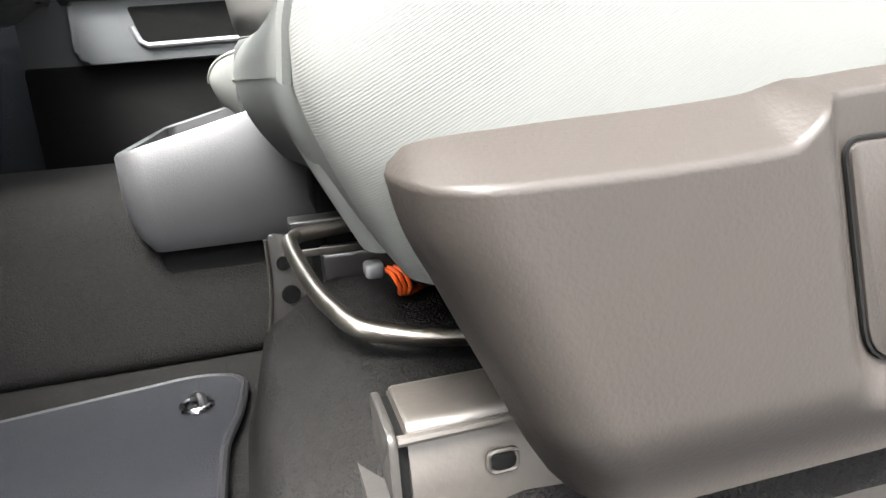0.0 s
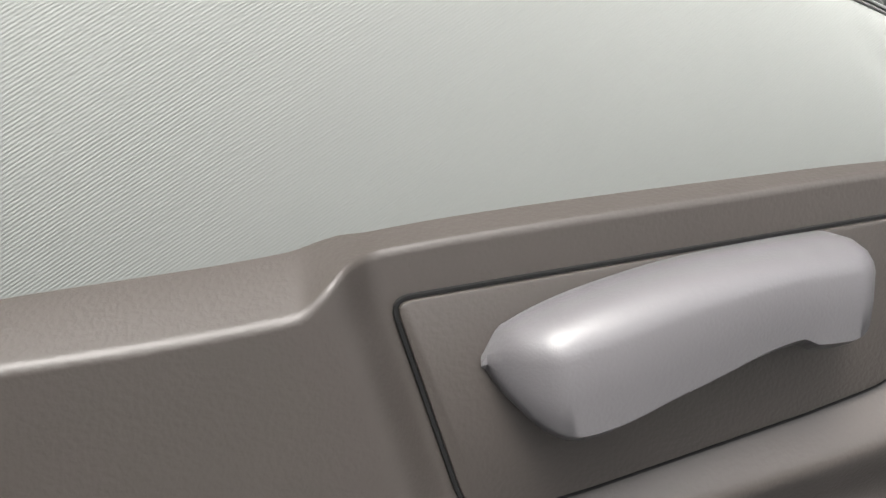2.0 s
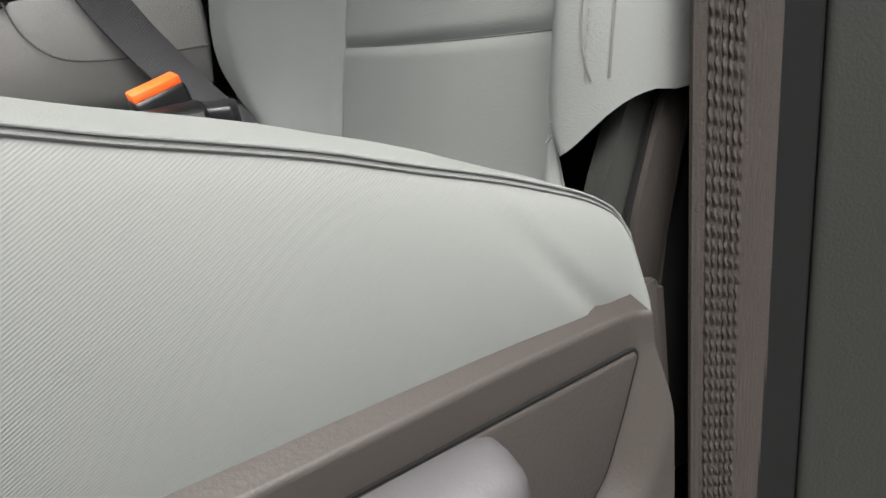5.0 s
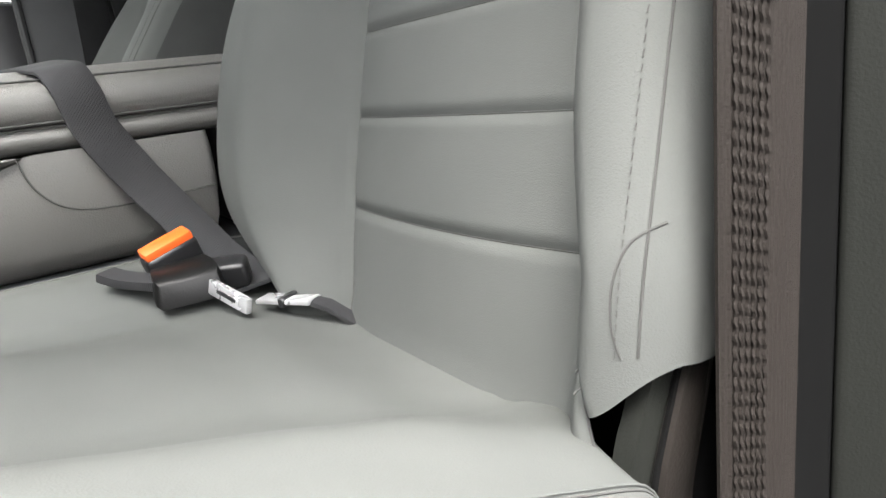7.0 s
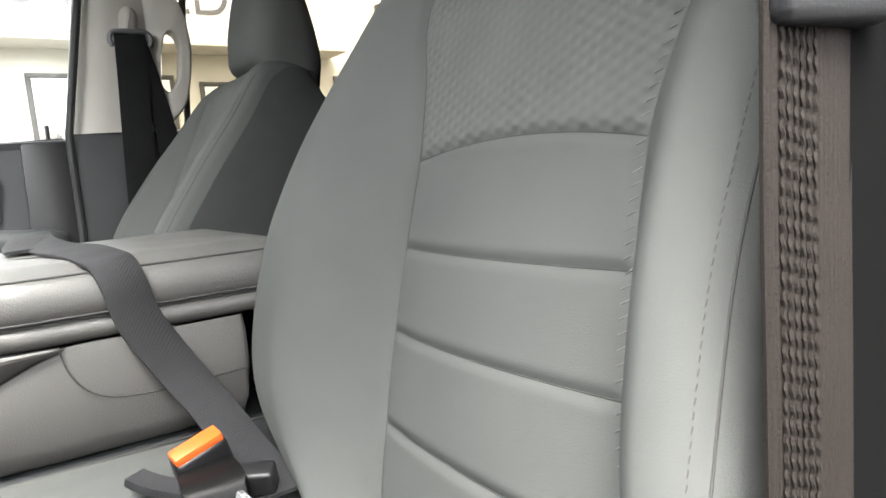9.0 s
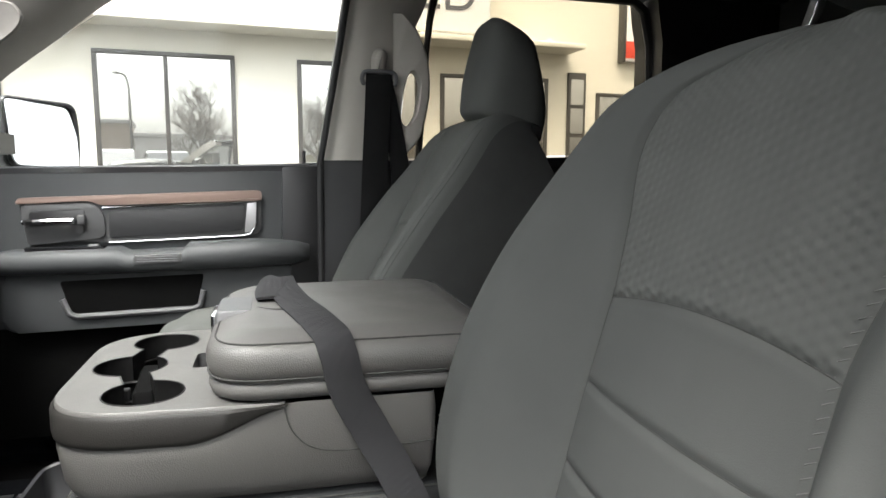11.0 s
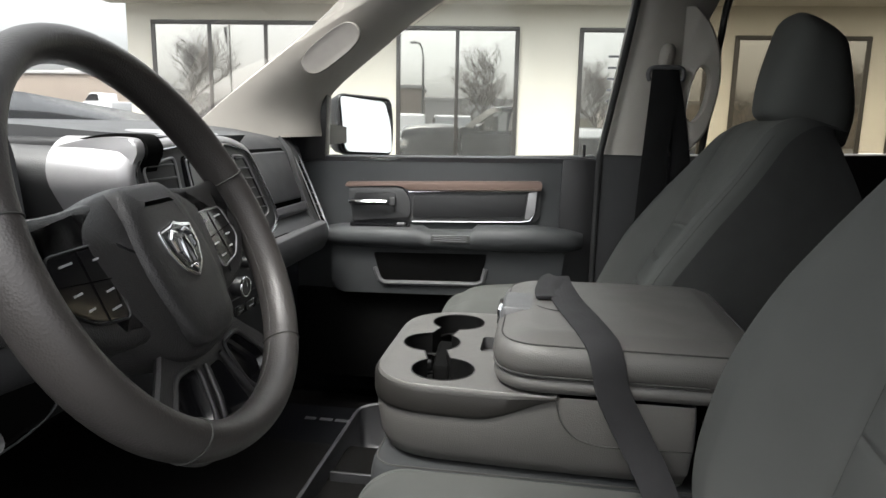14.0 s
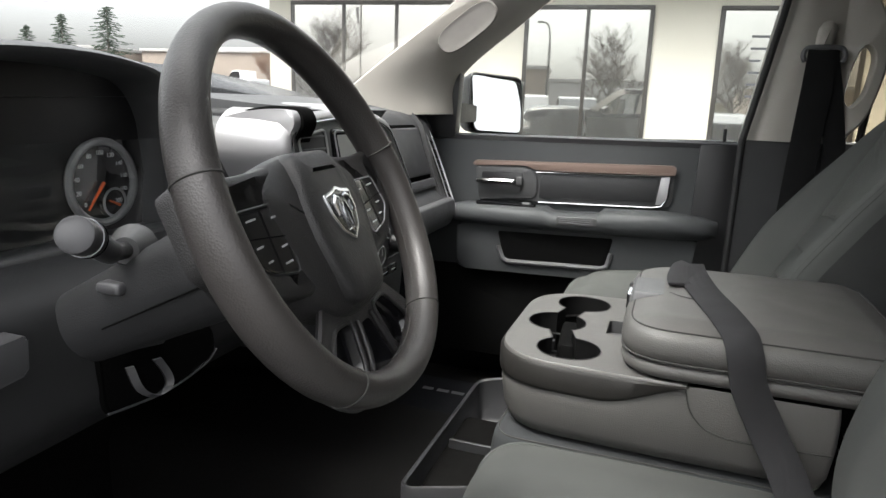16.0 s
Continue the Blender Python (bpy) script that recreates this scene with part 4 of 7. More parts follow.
# lower spokes: one pressing with two deep gloss recesses
low_out = rounded([(-0.05, -0.055), (0.05, -0.055), (0.07, -0.075), (0.112, -0.108), (0.075, -0.14), (0.0, -0.148), (-0.075, -0.14), (-0.112, -0.108), (-0.07, -0.075)], [0.01, 0.01, 0.03, 0.02, 0.02, 0.03, 0.02, 0.02, 0.03], 5)
wells = [rounded([(s * u, v) for u, v in ((0.024, -0.082), (0.056, -0.08), (0.088, -0.112), (0.082, -0.131), (0.044, -0.132), (0.032, -0.12))], 0.009, 5) for s in (-1, 1)]
gap = rounded([(-0.011, -0.09), (0.011, -0.09), (0.024, -0.136), (-0.024, -0.136)], 0.006, 4)
low = part("lower_spoke", join(on_wheel(holed(low_out, wells + [gap], 0.0), -0.014), loft([[wat(p[0], p[1], d) for p in inset(low_out, e)] for d, e in ((-0.014, 0.0), (-0.016, -0.002), (-0.02, 0.0), (-0.023, 0.006))], True, False)), HUBGREY, wheel, "dark lower spoke pressing", smooth=50)
for hole in wells:
    well_ = part("spoke_recess", join(loft([[wat(p[0], p[1], d) for p in inset(hole, e)] for d, e in ((-0.0142, 0.0), (-0.022, 0.003), (-0.0235, 0.006))], True, False), on_wheel(holed(inset(hole, 0.006), [], 0.0), -0.0235)), PIANO, low)
    part("recess_trim", tube([wat(p[0], p[1], -0.0135) for p in hole], 0.0021, 8, True), HUBGREY, low)
part("spoke_gap", join(loft([[wat(p[0], p[1], d) for p in gap] for d in (-0.0142, -0.0235)], True, False), on_wheel(holed(gap, [], 0.0), -0.0235)), PIANO, low)
for s in (-1, 1):
    part("spoke_rib", tube([wat(s * 0.014, -0.086, -0.0125), wat(s * 0.021, -0.112, -0.0115), wat(s * 0.033, -0.139, -0.012)], [0.0022, 0.0028, 0.0022], 10), HUBGREY, low)

# side spokes with recessed switch pads
for s in (-1, 1):
    sp = [(s * u, v) for u, v in [(0.05, 0.05), (0.1, 0.046), (0.155, 0.05), (0.158, -0.006), (0.132, -0.03), (0.1, -0.044), (0.06, -0.05)]]
    spoke = part("spoke", plate(rounded(sp, [0.01, 0.02, 0.01, 0.01, 0.02, 0.02, 0.01], 5), -0.034, -0.0065, 0.006), HUBGREY, wheel, smooth=70)
    pad = [(s * u, v) for u, v in [(0.066, 0.022), (0.126, 0.022), (0.134, -0.008), (0.112, -0.024), (0.078, -0.03)]]
    sw = part("switch_pad", plate(rounded(pad, 0.006, 4), -0.012, -0.0052, 0.0012), PIANO, spoke, "glossy black switch pad")
    part("switch_frame", tube([wat(p[0], p[1], -0.0056) for p in rounded(pad, 0.006, 4)], 0.0009, 6, True), SILVER if s > 0 else BLACKPLASTIC, sw)
    part("pad_groove", tube([wat(s * 0.07, -0.003, -0.005), wat(s * 0.131, 0.004, -0.005)], 0.0005, 5), SEALSHADEBLACK, sw)
    part("pad_groove", tube([wat(s * 0.097, 0.02, -0.005), wat(s * 0.1, -0.026, -0.005)], 0.0005, 5), SEALSHADEBLACK, sw)
    for bu, bv, bw in ((0.081, 0.0125, 0.005), (0.112, 0.0145, 0.006), (0.085, -0.0085, 0.004), (0.115, -0.004, 0.004), (0.088, -0.02, 0.005), (0.11, -0.015, 0.003)):
        part("button_mark", plate([(s * bu - bw, bv - 0.0008), (s * bu + bw, bv - 0.0003), (s * bu + bw, bv + 0.001), (s * bu - bw, bv + 0.0006)], -0.0056, -0.0044, 0.0002), DIALWHITE, sw)

# padded hub
hub_pts = rounded([(-0.095, 0.03), (-0.062, 0.052), (0.0, 0.06), (0.062, 0.052), (0.095, 0.03), (0.085, -0.022), (0.068, -0.056), (0.04, -0.077), (0.0, -0.083), (-0.04, -0.077), (-0.068, -0.056), (-0.085, -0.022)], [0.022, 0.03, 0.04, 0.03, 0.022, 0.04, 0.03, 0.03, 0.03, 0.03, 0.03, 0.04], 6)
rows = [[wat(p[0], p[1], d) for p in inset(hub_pts, e)] for d, e in ((-0.05, 0.006), (-0.03, 0.001), (-0.016, 0.0), (-0.009, 0.003), (-0.005, 0.009), (-0.0025, 0.018), (-0.0008, 0.025), (0.0, 0.0295))]
hub = part("airbag_cover", loft(rows), HUBGREY, wheel, "dark grey grained airbag cover", smooth=75)
band = rounded([(-0.034, 0.0545), (0.034, 0.0545), (0.047, 0.02), (0.05, -0.02), (0.034, -0.073), (-0.034, -0.073), (-0.05, -0.02), (-0.047, 0.02)], [0.01, 0.01, 0.03, 0.03, 0.02, 0.02, 0.03, 0.03], 6)
part("centre_band", loft([[wat(p[0], p[1], d - 0.004 * max(0.0, (p[1] - 0.03) / 0.025) ** 1.5) for p in inset(band, e)] for d, e in ((-0.014, -0.001), (0.0, 0.0), (0.0035, 0.0015), (0.0058, 0.005), (0.0074, 0.012), (0.0084, 0.02))]), HUBGREY, hub, smooth=75)
shield = rounded([(-0.0255, 0.015), (-0.008, 0.0175), (0.0, 0.0205), (0.008, 0.0175), (0.0255, 0.015), (0.025, -0.001), (0.016, -0.017), (0.0, -0.0265), (-0.016, -0.017), (-0.025, -0.001)], 0.003, 3)
badge = part("badge", plate(shield, 0.004, 0.0098, 0.0008), CHROME, hub, "chrome shield badge")
part("badge_field", plate(inset(shield, 0.0028), 0.008, 0.0102, 0.0004), PIANO, badge)
# plain curved relief bars inside the shield
for s in (-1, 1):
    part("badge_relief", tube([wat(s * u, v, 0.0106) for u, v in ((0.0035, 0.01), (0.0105, 0.0115), (0.0165, 0.006), (0.0155, -0.003), (0.0095, -0.0045))], [0.0012, 0.0019, 0.0021, 0.0017, 0.0009], 8), CHROME, badge)
    part("badge_relief", tube([wat(s * u, v, 0.0106) for u, v in ((0.003, 0.0055), (0.0055, -0.005), (0.0045, -0.014))], [0.0014, 0.0019, 0.0009], 8), CHROME, badge)
part("badge_relief", tube([wat(u, v, 0.0108) for u, v in ((-0.0035, -0.0165), (0.0, -0.02), (0.0035, -0.0165))], 0.0013, 8), CHROME, badge)
col = thing("steering_column", (-0.15, 0.248, 0.62), "dark grey steering column shroud with control stalk", "steering column")
shr = [(-0.058, -0.012), (-0.046, 0.034), (0.046, 0.034), (0.058, -0.012), (0.036, -0.042), (-0.036, -0.042)]
part("shroud", loft([[wat(p[0], p[1], d) for p in inset(rounded(shr, 0.025, 6), e)] for d, e in ((-0.056, 0.01), (-0.06, 0.002), (-0.12, -0.004), (-0.25, 0.004))]), DASHBLACK, col, smooth=60)
part("shroud_collar", loft([[wat(p[0], p[1], d) for p in inset(rounded(shr, 0.025, 6), e)] for d, e in ((-0.044, 0.012), (-0.046, 0.003), (-0.06, -0.006), (-0.085, -0.011), (-0.1, -0.004))]), DASHBLACK, col, smooth=60)
part("parting_line", tube([wat(u, -0.012, d) for u, d in ((-0.058, -0.1), (-0.0615, -0.13), (-0.06, -0.2))], 0.0009, 5), SEALSHADEBLACK, col)
st = part("stalk", tube(spline([(-0.165, 0.17, 0.664), (-0.145, 0.13, 0.672), (-0.126, 0.094, 0.69), (-0.117, 0.076, 0.697)], 6), [0.007] * 6 + [0.0095] * 6 + [0.013] * 7, 20), BLACKPLASTIC, col, "black turn signal stalk")
sdir = (Vector((-0.117, 0.076, 0.697)) - Vector((-0.126, 0.094, 0.69))).normalized()
part("stalk_cap", tube([Vector((-0.117, 0.076, 0.697)) + sdir * q for q in (-0.001, 0.003, 0.0045)], [0.0133, 0.0128, 0.0105], 24), LEVERGREY, st, "pale grey stalk end cap")
for q, rr in ((0.012, 0.0135), (0.02, 0.0134)):
    part("stalk_mark", tube(ring(Vector((-0.117, 0.076, 0.697)) - sdir * q, sdir.orthogonal().normalized(), sdir.cross(sdir.orthogonal()).normalized(), rr, 24), 0.0005, 5, True), DIALWHITE if q < 0.015 else SEALSHADEBLACK, st)
part("stalk_boot", tube([(-0.168, 0.178, 0.664), (-0.158, 0.158, 0.666)], [0.02, 0.011], 18), DARKPLASTIC, st)
part("tilt_lever", box(-0.175, -0.15, 0.14, 0.165, 0.632, 0.642, 0.004), LEVERGREY, col, "grey column tilt lever")

# ---- cabin floor and mats ----
solid("floor", box(-0.85, 1.6, 0.02, 1.58, -0.06, 0.004), CARPET, "black carpeted cabin floor", "floor", "structure")
solid("tunnel", prism(rounded([(0.56, 0.0), (0.61, 0.17), (0.66, 0.198), (0.9, 0.198), (0.95, 0.17), (1.0, 0.0)], 0.03), 'x', -0.85, 0.1), CARPET, "black carpeted floor hump between the footwells", "floor", "structure")
solid("toe_board", prism([(-0.85, 0.0), (-0.62, 0.0), (-0.72, 0.3), (-0.72, 0.7), (-0.85, 0.7)], 'y', 0.02, 1.58), CARPET, "black carpeted toe board under the dashboard", "floor", "structure")
mat = thing("floor_mat", (-0.15, 0.3, 0.01), "black rubber-edged driver floor mat with a steel eyelet", "floor mat", "floor mats")
mp = rounded([(-0.52, 0.08), (0.0, 0.1), (0.0, 0.36), (0.012, 0.41), (0.016, 0.485), (-0.03, 0.502), (-0.52, 0.42)], [0.04, 0.03, 0.03, 0.03, 0.035, 0.02, 0.04], 5)
part("sheet", stack(mp, [(0.006, 0.0), (0.014, 0.0), (0.017, 0.003), (0.016, 0.007)]), MATCLOTH, mat, smooth=50)
part("binding", tube([(p[0], p[1], 0.014) for p in mp], 0.0042, 8, True), BLACKPLASTIC, mat)
part("eyelet", tube(ring((-0.027, 0.431, 0.0185), (1, 0, 0), (0, 1, 0), 0.0125, 28), 0.0032, 8, True), CHROME, mat, "steel eyelet ring")
part("eyelet_hook", tube(spline([(-0.02, 0.43, 0.008), (-0.022, 0.435, 0.024), (-0.03, 0.44, 0.022)], 5), 0.0045, 8), BLACKPLASTIC, mat)
pmat = thing("floor_mat", (-0.2, 1.22, 0.01), "black passenger floor mat with pale woven lettering", "floor mat", "floor mats")
pp = rounded([(-0.52, 1.03), (0.0, 1.03), (0.0, 1.46), (-0.52, 1.46)], 0.04, 5)
part("sheet", stack(pp, [(0.006, 0.0), (0.014, 0.0), (0.017, 0.004)]), MATCLOTH, pmat)
for k, wd in enumerate((0.03, 0.034, 0.036, 0.04)):
    part("woven_mark", box(-0.34 + 0.042 * k, -0.34 + 0.042 * k + wd, 1.365, 1.38, 0.0165, 0.0185, 0.001), GREYPLASTIC, pmat)

# ---- dashboard ----
dash = thing("dashboard", (-0.45, 0.76, 0.5), "dark grey dashboard with silver bezels and round air vents", "dashboard")
prof = rounded([(-0.75, 0.46), (-0.38, 0.43), (-0.315, 0.48), (-0.3, 0.545), (-0.33, 0.566), (-0.346, 0.595), (-0.384, 0.735), (-0.41, 0.762), (-0.52, 0.785), (-0.75, 0.797)], [0, 0.03, 0.02, 0.012, 0.01, 0.01, 0.02, 0.05, 0.05, 0], 5)
body = part("body", prism(prof, 'y', 0.46, 1.42, 0.012, 3), DASHTOP, dash, "soft grained dashboard body")
profl = rounded([(-0.75, 0.42), (-0.33, 0.42), (-0.285, 0.47), (-0.29, 0.59), (-0.33, 0.615), (-0.75, 0.64)], [0, 0.03, 0.02, 0.02, 0.02, 0], 5)
knee = part("knee_panel", prism(profl, 'y', 0.03, 0.56, 0.015, 3), DASHBLACK, dash)


def on_face(pts, out, back):
    """A panel on the raked passenger side of the dash: (y, z) outline, proud by out."""
    def at(p, o):
        q = (p[1] - 0.595) / 0.14
        return (-0.346 - 0.038 * q + o, p[0], p[1] + 0.27 * o)
    return loft([[at(p, o) for p in inset(pts, e)] for o, e in ((-back, 0.0), (out - 0.003, 0.0), (out - 0.0008, 0.001), (out, 0.0035))])


part("glove_panel", on_face(rounded([(0.86, 0.615), (1.386, 0.61), (1.352, 0.728), (0.86, 0.73)], 0.01, 4), 0.01, 0.004), GREYPLASTIC, body, "grey glove compartment lid", smooth=50)
part("glove_gap", on_face(rounded([(0.85, 0.6), (1.396, 0.6), (1.36, 0.737), (0.85, 0.739)], 0.012, 4), 0.003, 0.004), SEALSHADEBLACK, body)
part("glove_trim", on_face(rounded([(0.84, 0.576), (1.4, 0.576), (1.392, 0.599), (0.84, 0.601)], 0.004, 3), 0.012, 0.004), LEVERGREY, body, "satin grey trim strip", smooth=50)
shelf = part("lower_bin", prism(rounded([(-0.39, 0.475), (-0.295, 0.475), (-0.277, 0.51), (-0.282, 0.548), (-0.3, 0.553), (-0.308, 0.52), (-0.34, 0.518), (-0.348, 0.566), (-0.39, 0.566)], [0, 0.01, 0.015, 0.004, 0.004, 0.006, 0.006, 0.004, 0], 4), 'y', 0.86, 1.405, 0.006, 2), GREYPLASTIC, body, "grey open shelf below the glove compartment", smooth=50)
# solid black block fills part of the shelf trough, standing for its shade
part("bin_slot_shade", box(-0.346, -0.2985, 1.0, 1.2, 0.517, 0.551, 0.002), SEALSHADEBLACK, shelf, "black block for the shaded shelf opening")
part("bin_floor", box(-0.346, -0.3, 1.205, 1.39, 0.515, 0.5415, 0.003), GREYPLASTIC, shelf)
endc = part("end_cap", loft([[(x + dx, y, z) for x, z, dx in ((-0.5, 0.47, 0), (-0.318, 0.47, 0), (-0.295, 0.52, 0), (-0.333, 0.6, 0), (-0.372, 0.735, 0), (-0.4, 0.765, 0), (-0.5, 0.78, 0))] for y in (1.392, 1.45)]), DARKPLASTIC, body, "dark dashboard end cap", smooth=50)
BLADE = spline([(-0.386, 1.43, 0.737), (-0.366, 1.438, 0.69), (-0.34, 1.447, 0.62), (-0.312, 1.452, 0.545), (-0.303, 1.453, 0.52)], 8)
part("chrome_blade", loft([[p + Vector(o) for o in ((0.004, -0.004, 0), (0.012, -0.001, 0), (0.011, 0.006, 0), (0.0, 0.006, 0))] for p in BLADE]), CHROME, endc, "chrome dash end strip")
part("end_vent", loft([[p + Vector(o) for o in ((0.002, -0.03, 0), (0.0075, -0.028, 0), (0.0085, -0.006, 0), (0.002, -0.004, 0))] for p in BLADE[2:-6]]), PIANO, endc, "narrow side air vent")
for k in range(7):
    p = BLADE[4 + 3 * k]
    part("vent_slat", tube([p + Vector((0.009, -0.028, 0.002)), p + Vector((0.01, -0.006, -0.002))], 0.0012, 5), DARKPLASTIC, endc)
part("vent_edge", tube([p + Vector((0.0085, -0.03, 0)) for p in BLADE[1:-4]], 0.0016, 6), SILVER, endc)
# centre stack: silver surround, gloss face, two vents, radio and controls
face = rounded([(0.469, 0.735), (0.492, 0.758), (0.6, 0.767), (0.72, 0.764), (0.778, 0.75), (0.806, 0.715), (0.852, 0.655), (0.858, 0.628), (0.8, 0.604), (0.55, 0.604), (0.495, 0.69)], [0.02, 0.02, 0.06, 0.06, 0.03, 0.05, 0.03, 0.015, 0.04, 0.04, 0.05], 6)


def stack_x(z):
    return -0.2 + 0.1 * (0.76 - z)


cs = part("radio_console", loft([[(stack_x(p[1]) + x, p[0], p[1]) for p in inset(face, d)] for x, d in ((-0.2, -0.012), (-0.02, -0.007), (-0.006, -0.004), (-0.002, 0.004))]), DARKPLASTIC, dash, smooth=60)
part("stack_surround", loft([[(stack_x(p[1]) + x, p[0], p[1]) for p in inset(face, d)] for x, d in ((-0.1, -0.019), (-0.05, -0.0185), (-0.016, -0.016), (-0.004, -0.01), (0.0, -0.004), (-0.001, 0.0), (-0.006, 0.003))], True, False), SILVER, cs, "satin silver centre stack surround", smooth=60)
part("stack_face", loft([[(stack_x(p[1]) + x, p[0], p[1]) for p in inset(face, 0.004)] for x in (-0.02, -0.004)]), PIANO, cs)
part("bright_edge", tube([(stack_x(p[1]) + 0.0002, p[0], p[1]) for p in inset(face, 0.0005)], 0.0015, 6, True), CHROME, cs, "thin bright bezel edge")
rad = part("radio", loft([[(stack_x(p[1]) + x, p[0], p[1]) for p in inset(rounded([(0.585, 0.648), (0.7, 0.648), (0.715, 0.752), (0.575, 0.752)], 0.01), d)] for x, d in ((-0.012, 0), (-0.001, 0), (0.0, 0.002))]), PIANO, cs, "gloss black radio")
part("screen", loft([[(stack_x(p[1]) + x, p[0], p[1]) for p in rounded([(0.603, 0.69), (0.695, 0.69), (0.7, 0.743), (0.592, 0.743)], 0.004)] for x in (-0.004, 0.0006)]), shader("screen_glass", (0.28, 0.29, 0.29), 0.15), rad, "pale reflective radio screen")
part("screen_frame", tube([(stack_x(p[1]) + 0.0004, p[0], p[1]) for p in rounded([(0.6, 0.664), (0.7, 0.664), (0.707, 0.748), (0.584, 0.748)], 0.008)], 0.0016, 6, True), SILVER, rad)
for vo in ([(0.716, 0.748), (0.757, 0.745), (0.783, 0.712), (0.828, 0.65), (0.8, 0.642), (0.75, 0.69)], [(0.489, 0.742), (0.56, 0.752), (0.567, 0.7), (0.553, 0.645), (0.535, 0.645), (0.502, 0.7)]):
    vo = rounded(vo, 0.01, 4)
    vent = part("air_vent", join(loft([[(stack_x(p[1]) + x, p[0], p[1]) for p in inset(vo, d)] for x, d in ((-0.003, -0.001), (-0.001, 0.0), (-0.0005, 0.0025), (-0.0035, 0.004))], True, False)), BLACKPLASTIC, cs, "slanted centre air vent")
    for k in range(6):
        z = 0.66 + 0.0165 * k
        ys_ = [p[0] for p in vo if abs(p[1] - z) < 0.02]
        lo_, hi_ = min(ys_), max(ys_)
        part("slat", box(stack_x(z) - 0.006, stack_x(z) + 0.0015, lo_ + 0.008, hi_ - 0.006, z - 0.0012, z + 0.0012, 0.0006), GREYPLASTIC, vent)
    part("vent_trim", tube([(stack_x(p[1]) - 0.0004, p[0], p[1]) for p in vo], 0.0017, 8, True), SILVER, vent)
lower = part("control_panel", loft([[(x, p[0], p[1]) for p in inset(rounded([(0.565, 0.608), (0.8, 0.608), (0.815, 0.5), (0.79, 0.4), (0.6, 0.4), (0.575, 0.5)], 0.02, 4), d)] for x, d in ((-0.45, -0.01), (-0.2, 0.0), (-0.185, 0.003), (-0.181, 0.01))]), DASHBLACK, cs, "dark lower control panel", smooth=50)
for yk, zk, rk in ((0.675, 0.556, 0.016), (0.7, 0.588, 0.009), (0.76, 0.56, 0.016), (0.635, 0.584, 0.008)):
    kn = part("knob", tube([(-0.185, yk, zk), (-0.168, yk, zk), (-0.162, yk, zk)], [rk, rk * 0.96, rk * 0.8], 24), BLACKPLASTIC, cs, "black climate control knob")
    part("knob_ring", tube(ring((-0.164, yk, zk), (0, 1, 0), (0, 0, 1), rk * 0.9, 24), 0.002, 6, True), CHROME, kn)
    part("knob_mark", box(-0.163, -0.1605, yk - 0.001, yk + 0.001, zk, zk + rk * 0.7, 0.0003), CHROME, kn)
for k in range(5):
    part("stack_button", box(-0.186, -0.178, 0.6 + 0.036 * k, 0.63 + 0.036 * k, 0.508, 0.524, 0.002), PIANO, cs)
    part("button_line", box(-0.18, -0.1775, 0.607 + 0.036 * k, 0.623 + 0.036 * k, 0.514, 0.5155, 0.0003), DIALWHITE, cs)
part("panel_line", tube([(-0.1805, 0.58, 0.534), (-0.1805, 0.8, 0.538)], 0.0009, 5), LEVERGREY, cs)
# silver wing that runs from the stack back towards the instrument hood
WING = rounded([(-0.301, 0.764), (-0.262, 0.7735), (-0.226, 0.778), (-0.196, 0.776), (-0.192, 0.76), (-0.206, 0.735), (-0.198, 0.62), (-0.236, 0.62), (-0.243, 0.715), (-0.264, 0.7405), (-0.301, 0.743)], [0.006, 0.03, 0.03, 0.012, 0.006, 0.02, 0.004, 0.004, 0.035, 0.016, 0.006], 5)
part("silver_wing", prism(WING, 'y', 0.472, 0.497, 0.005, 3), SILVER, dash, "satin silver dash bezel", smooth=60)
part("wing_shadow_gap", prism(inset(WING, -0.004), 'y', 0.488, 0.52, 0.002, 2), SEALSHADEBLACK, dash)
part("upper_pad", loft([[(x, y, z) for x, z in ((-0.55, 0.795), (-0.36, 0.789), (-0.27, 0.783), (-0.225, 0.781), (-0.21, 0.777), (-0.24, 0.74), (-0.3, 0.7), (-0.55, 0.7))] for y in (0.5, 0.6, 0.74, 0.79)]), DASHTOP, dash, "soft upper dash pad over the centre stack", smooth=50)
part("wing_backing", box(-0.4, -0.235, 0.49, 0.53, 0.55, 0.775, 0.008), DASHBLACK, dash)
# instrument hood and gauges
arch = [(0.035, 0.6), (0.045, 0.76), (0.09, 0.818), (0.2, 0.836), (0.32, 0.838), (0.42, 0.822), (0.458, 0.77), (0.465, 0.6)]
ao = rounded(arch, [0, 0.05, 0.06, 0.08, 0.08, 0.06, 0.05, 0], 6)
hood = part("instrument_hood", loft([[(x + 0.12 * (0.84 - p[1]) * w, p[0], p[1]) for p in inset(ao, d)] for x, d, w in ((-0.72, 0.02, 0), (-0.55, 0.002, 0), (-0.4, 0.0, 0), (-0.35, 0.001, 0.1), (-0.335, 0.006, 0.2), (-0.338, 0.013, 0.2), (-0.41, 0.02, 0.0))], True, False), DASHTOP, dash, "dark instrument hood", smooth=70)
part("cluster_face", prism(inset(ao, 0.018), 'x', -0.425, -0.405), BLACKPLASTIC, hood)


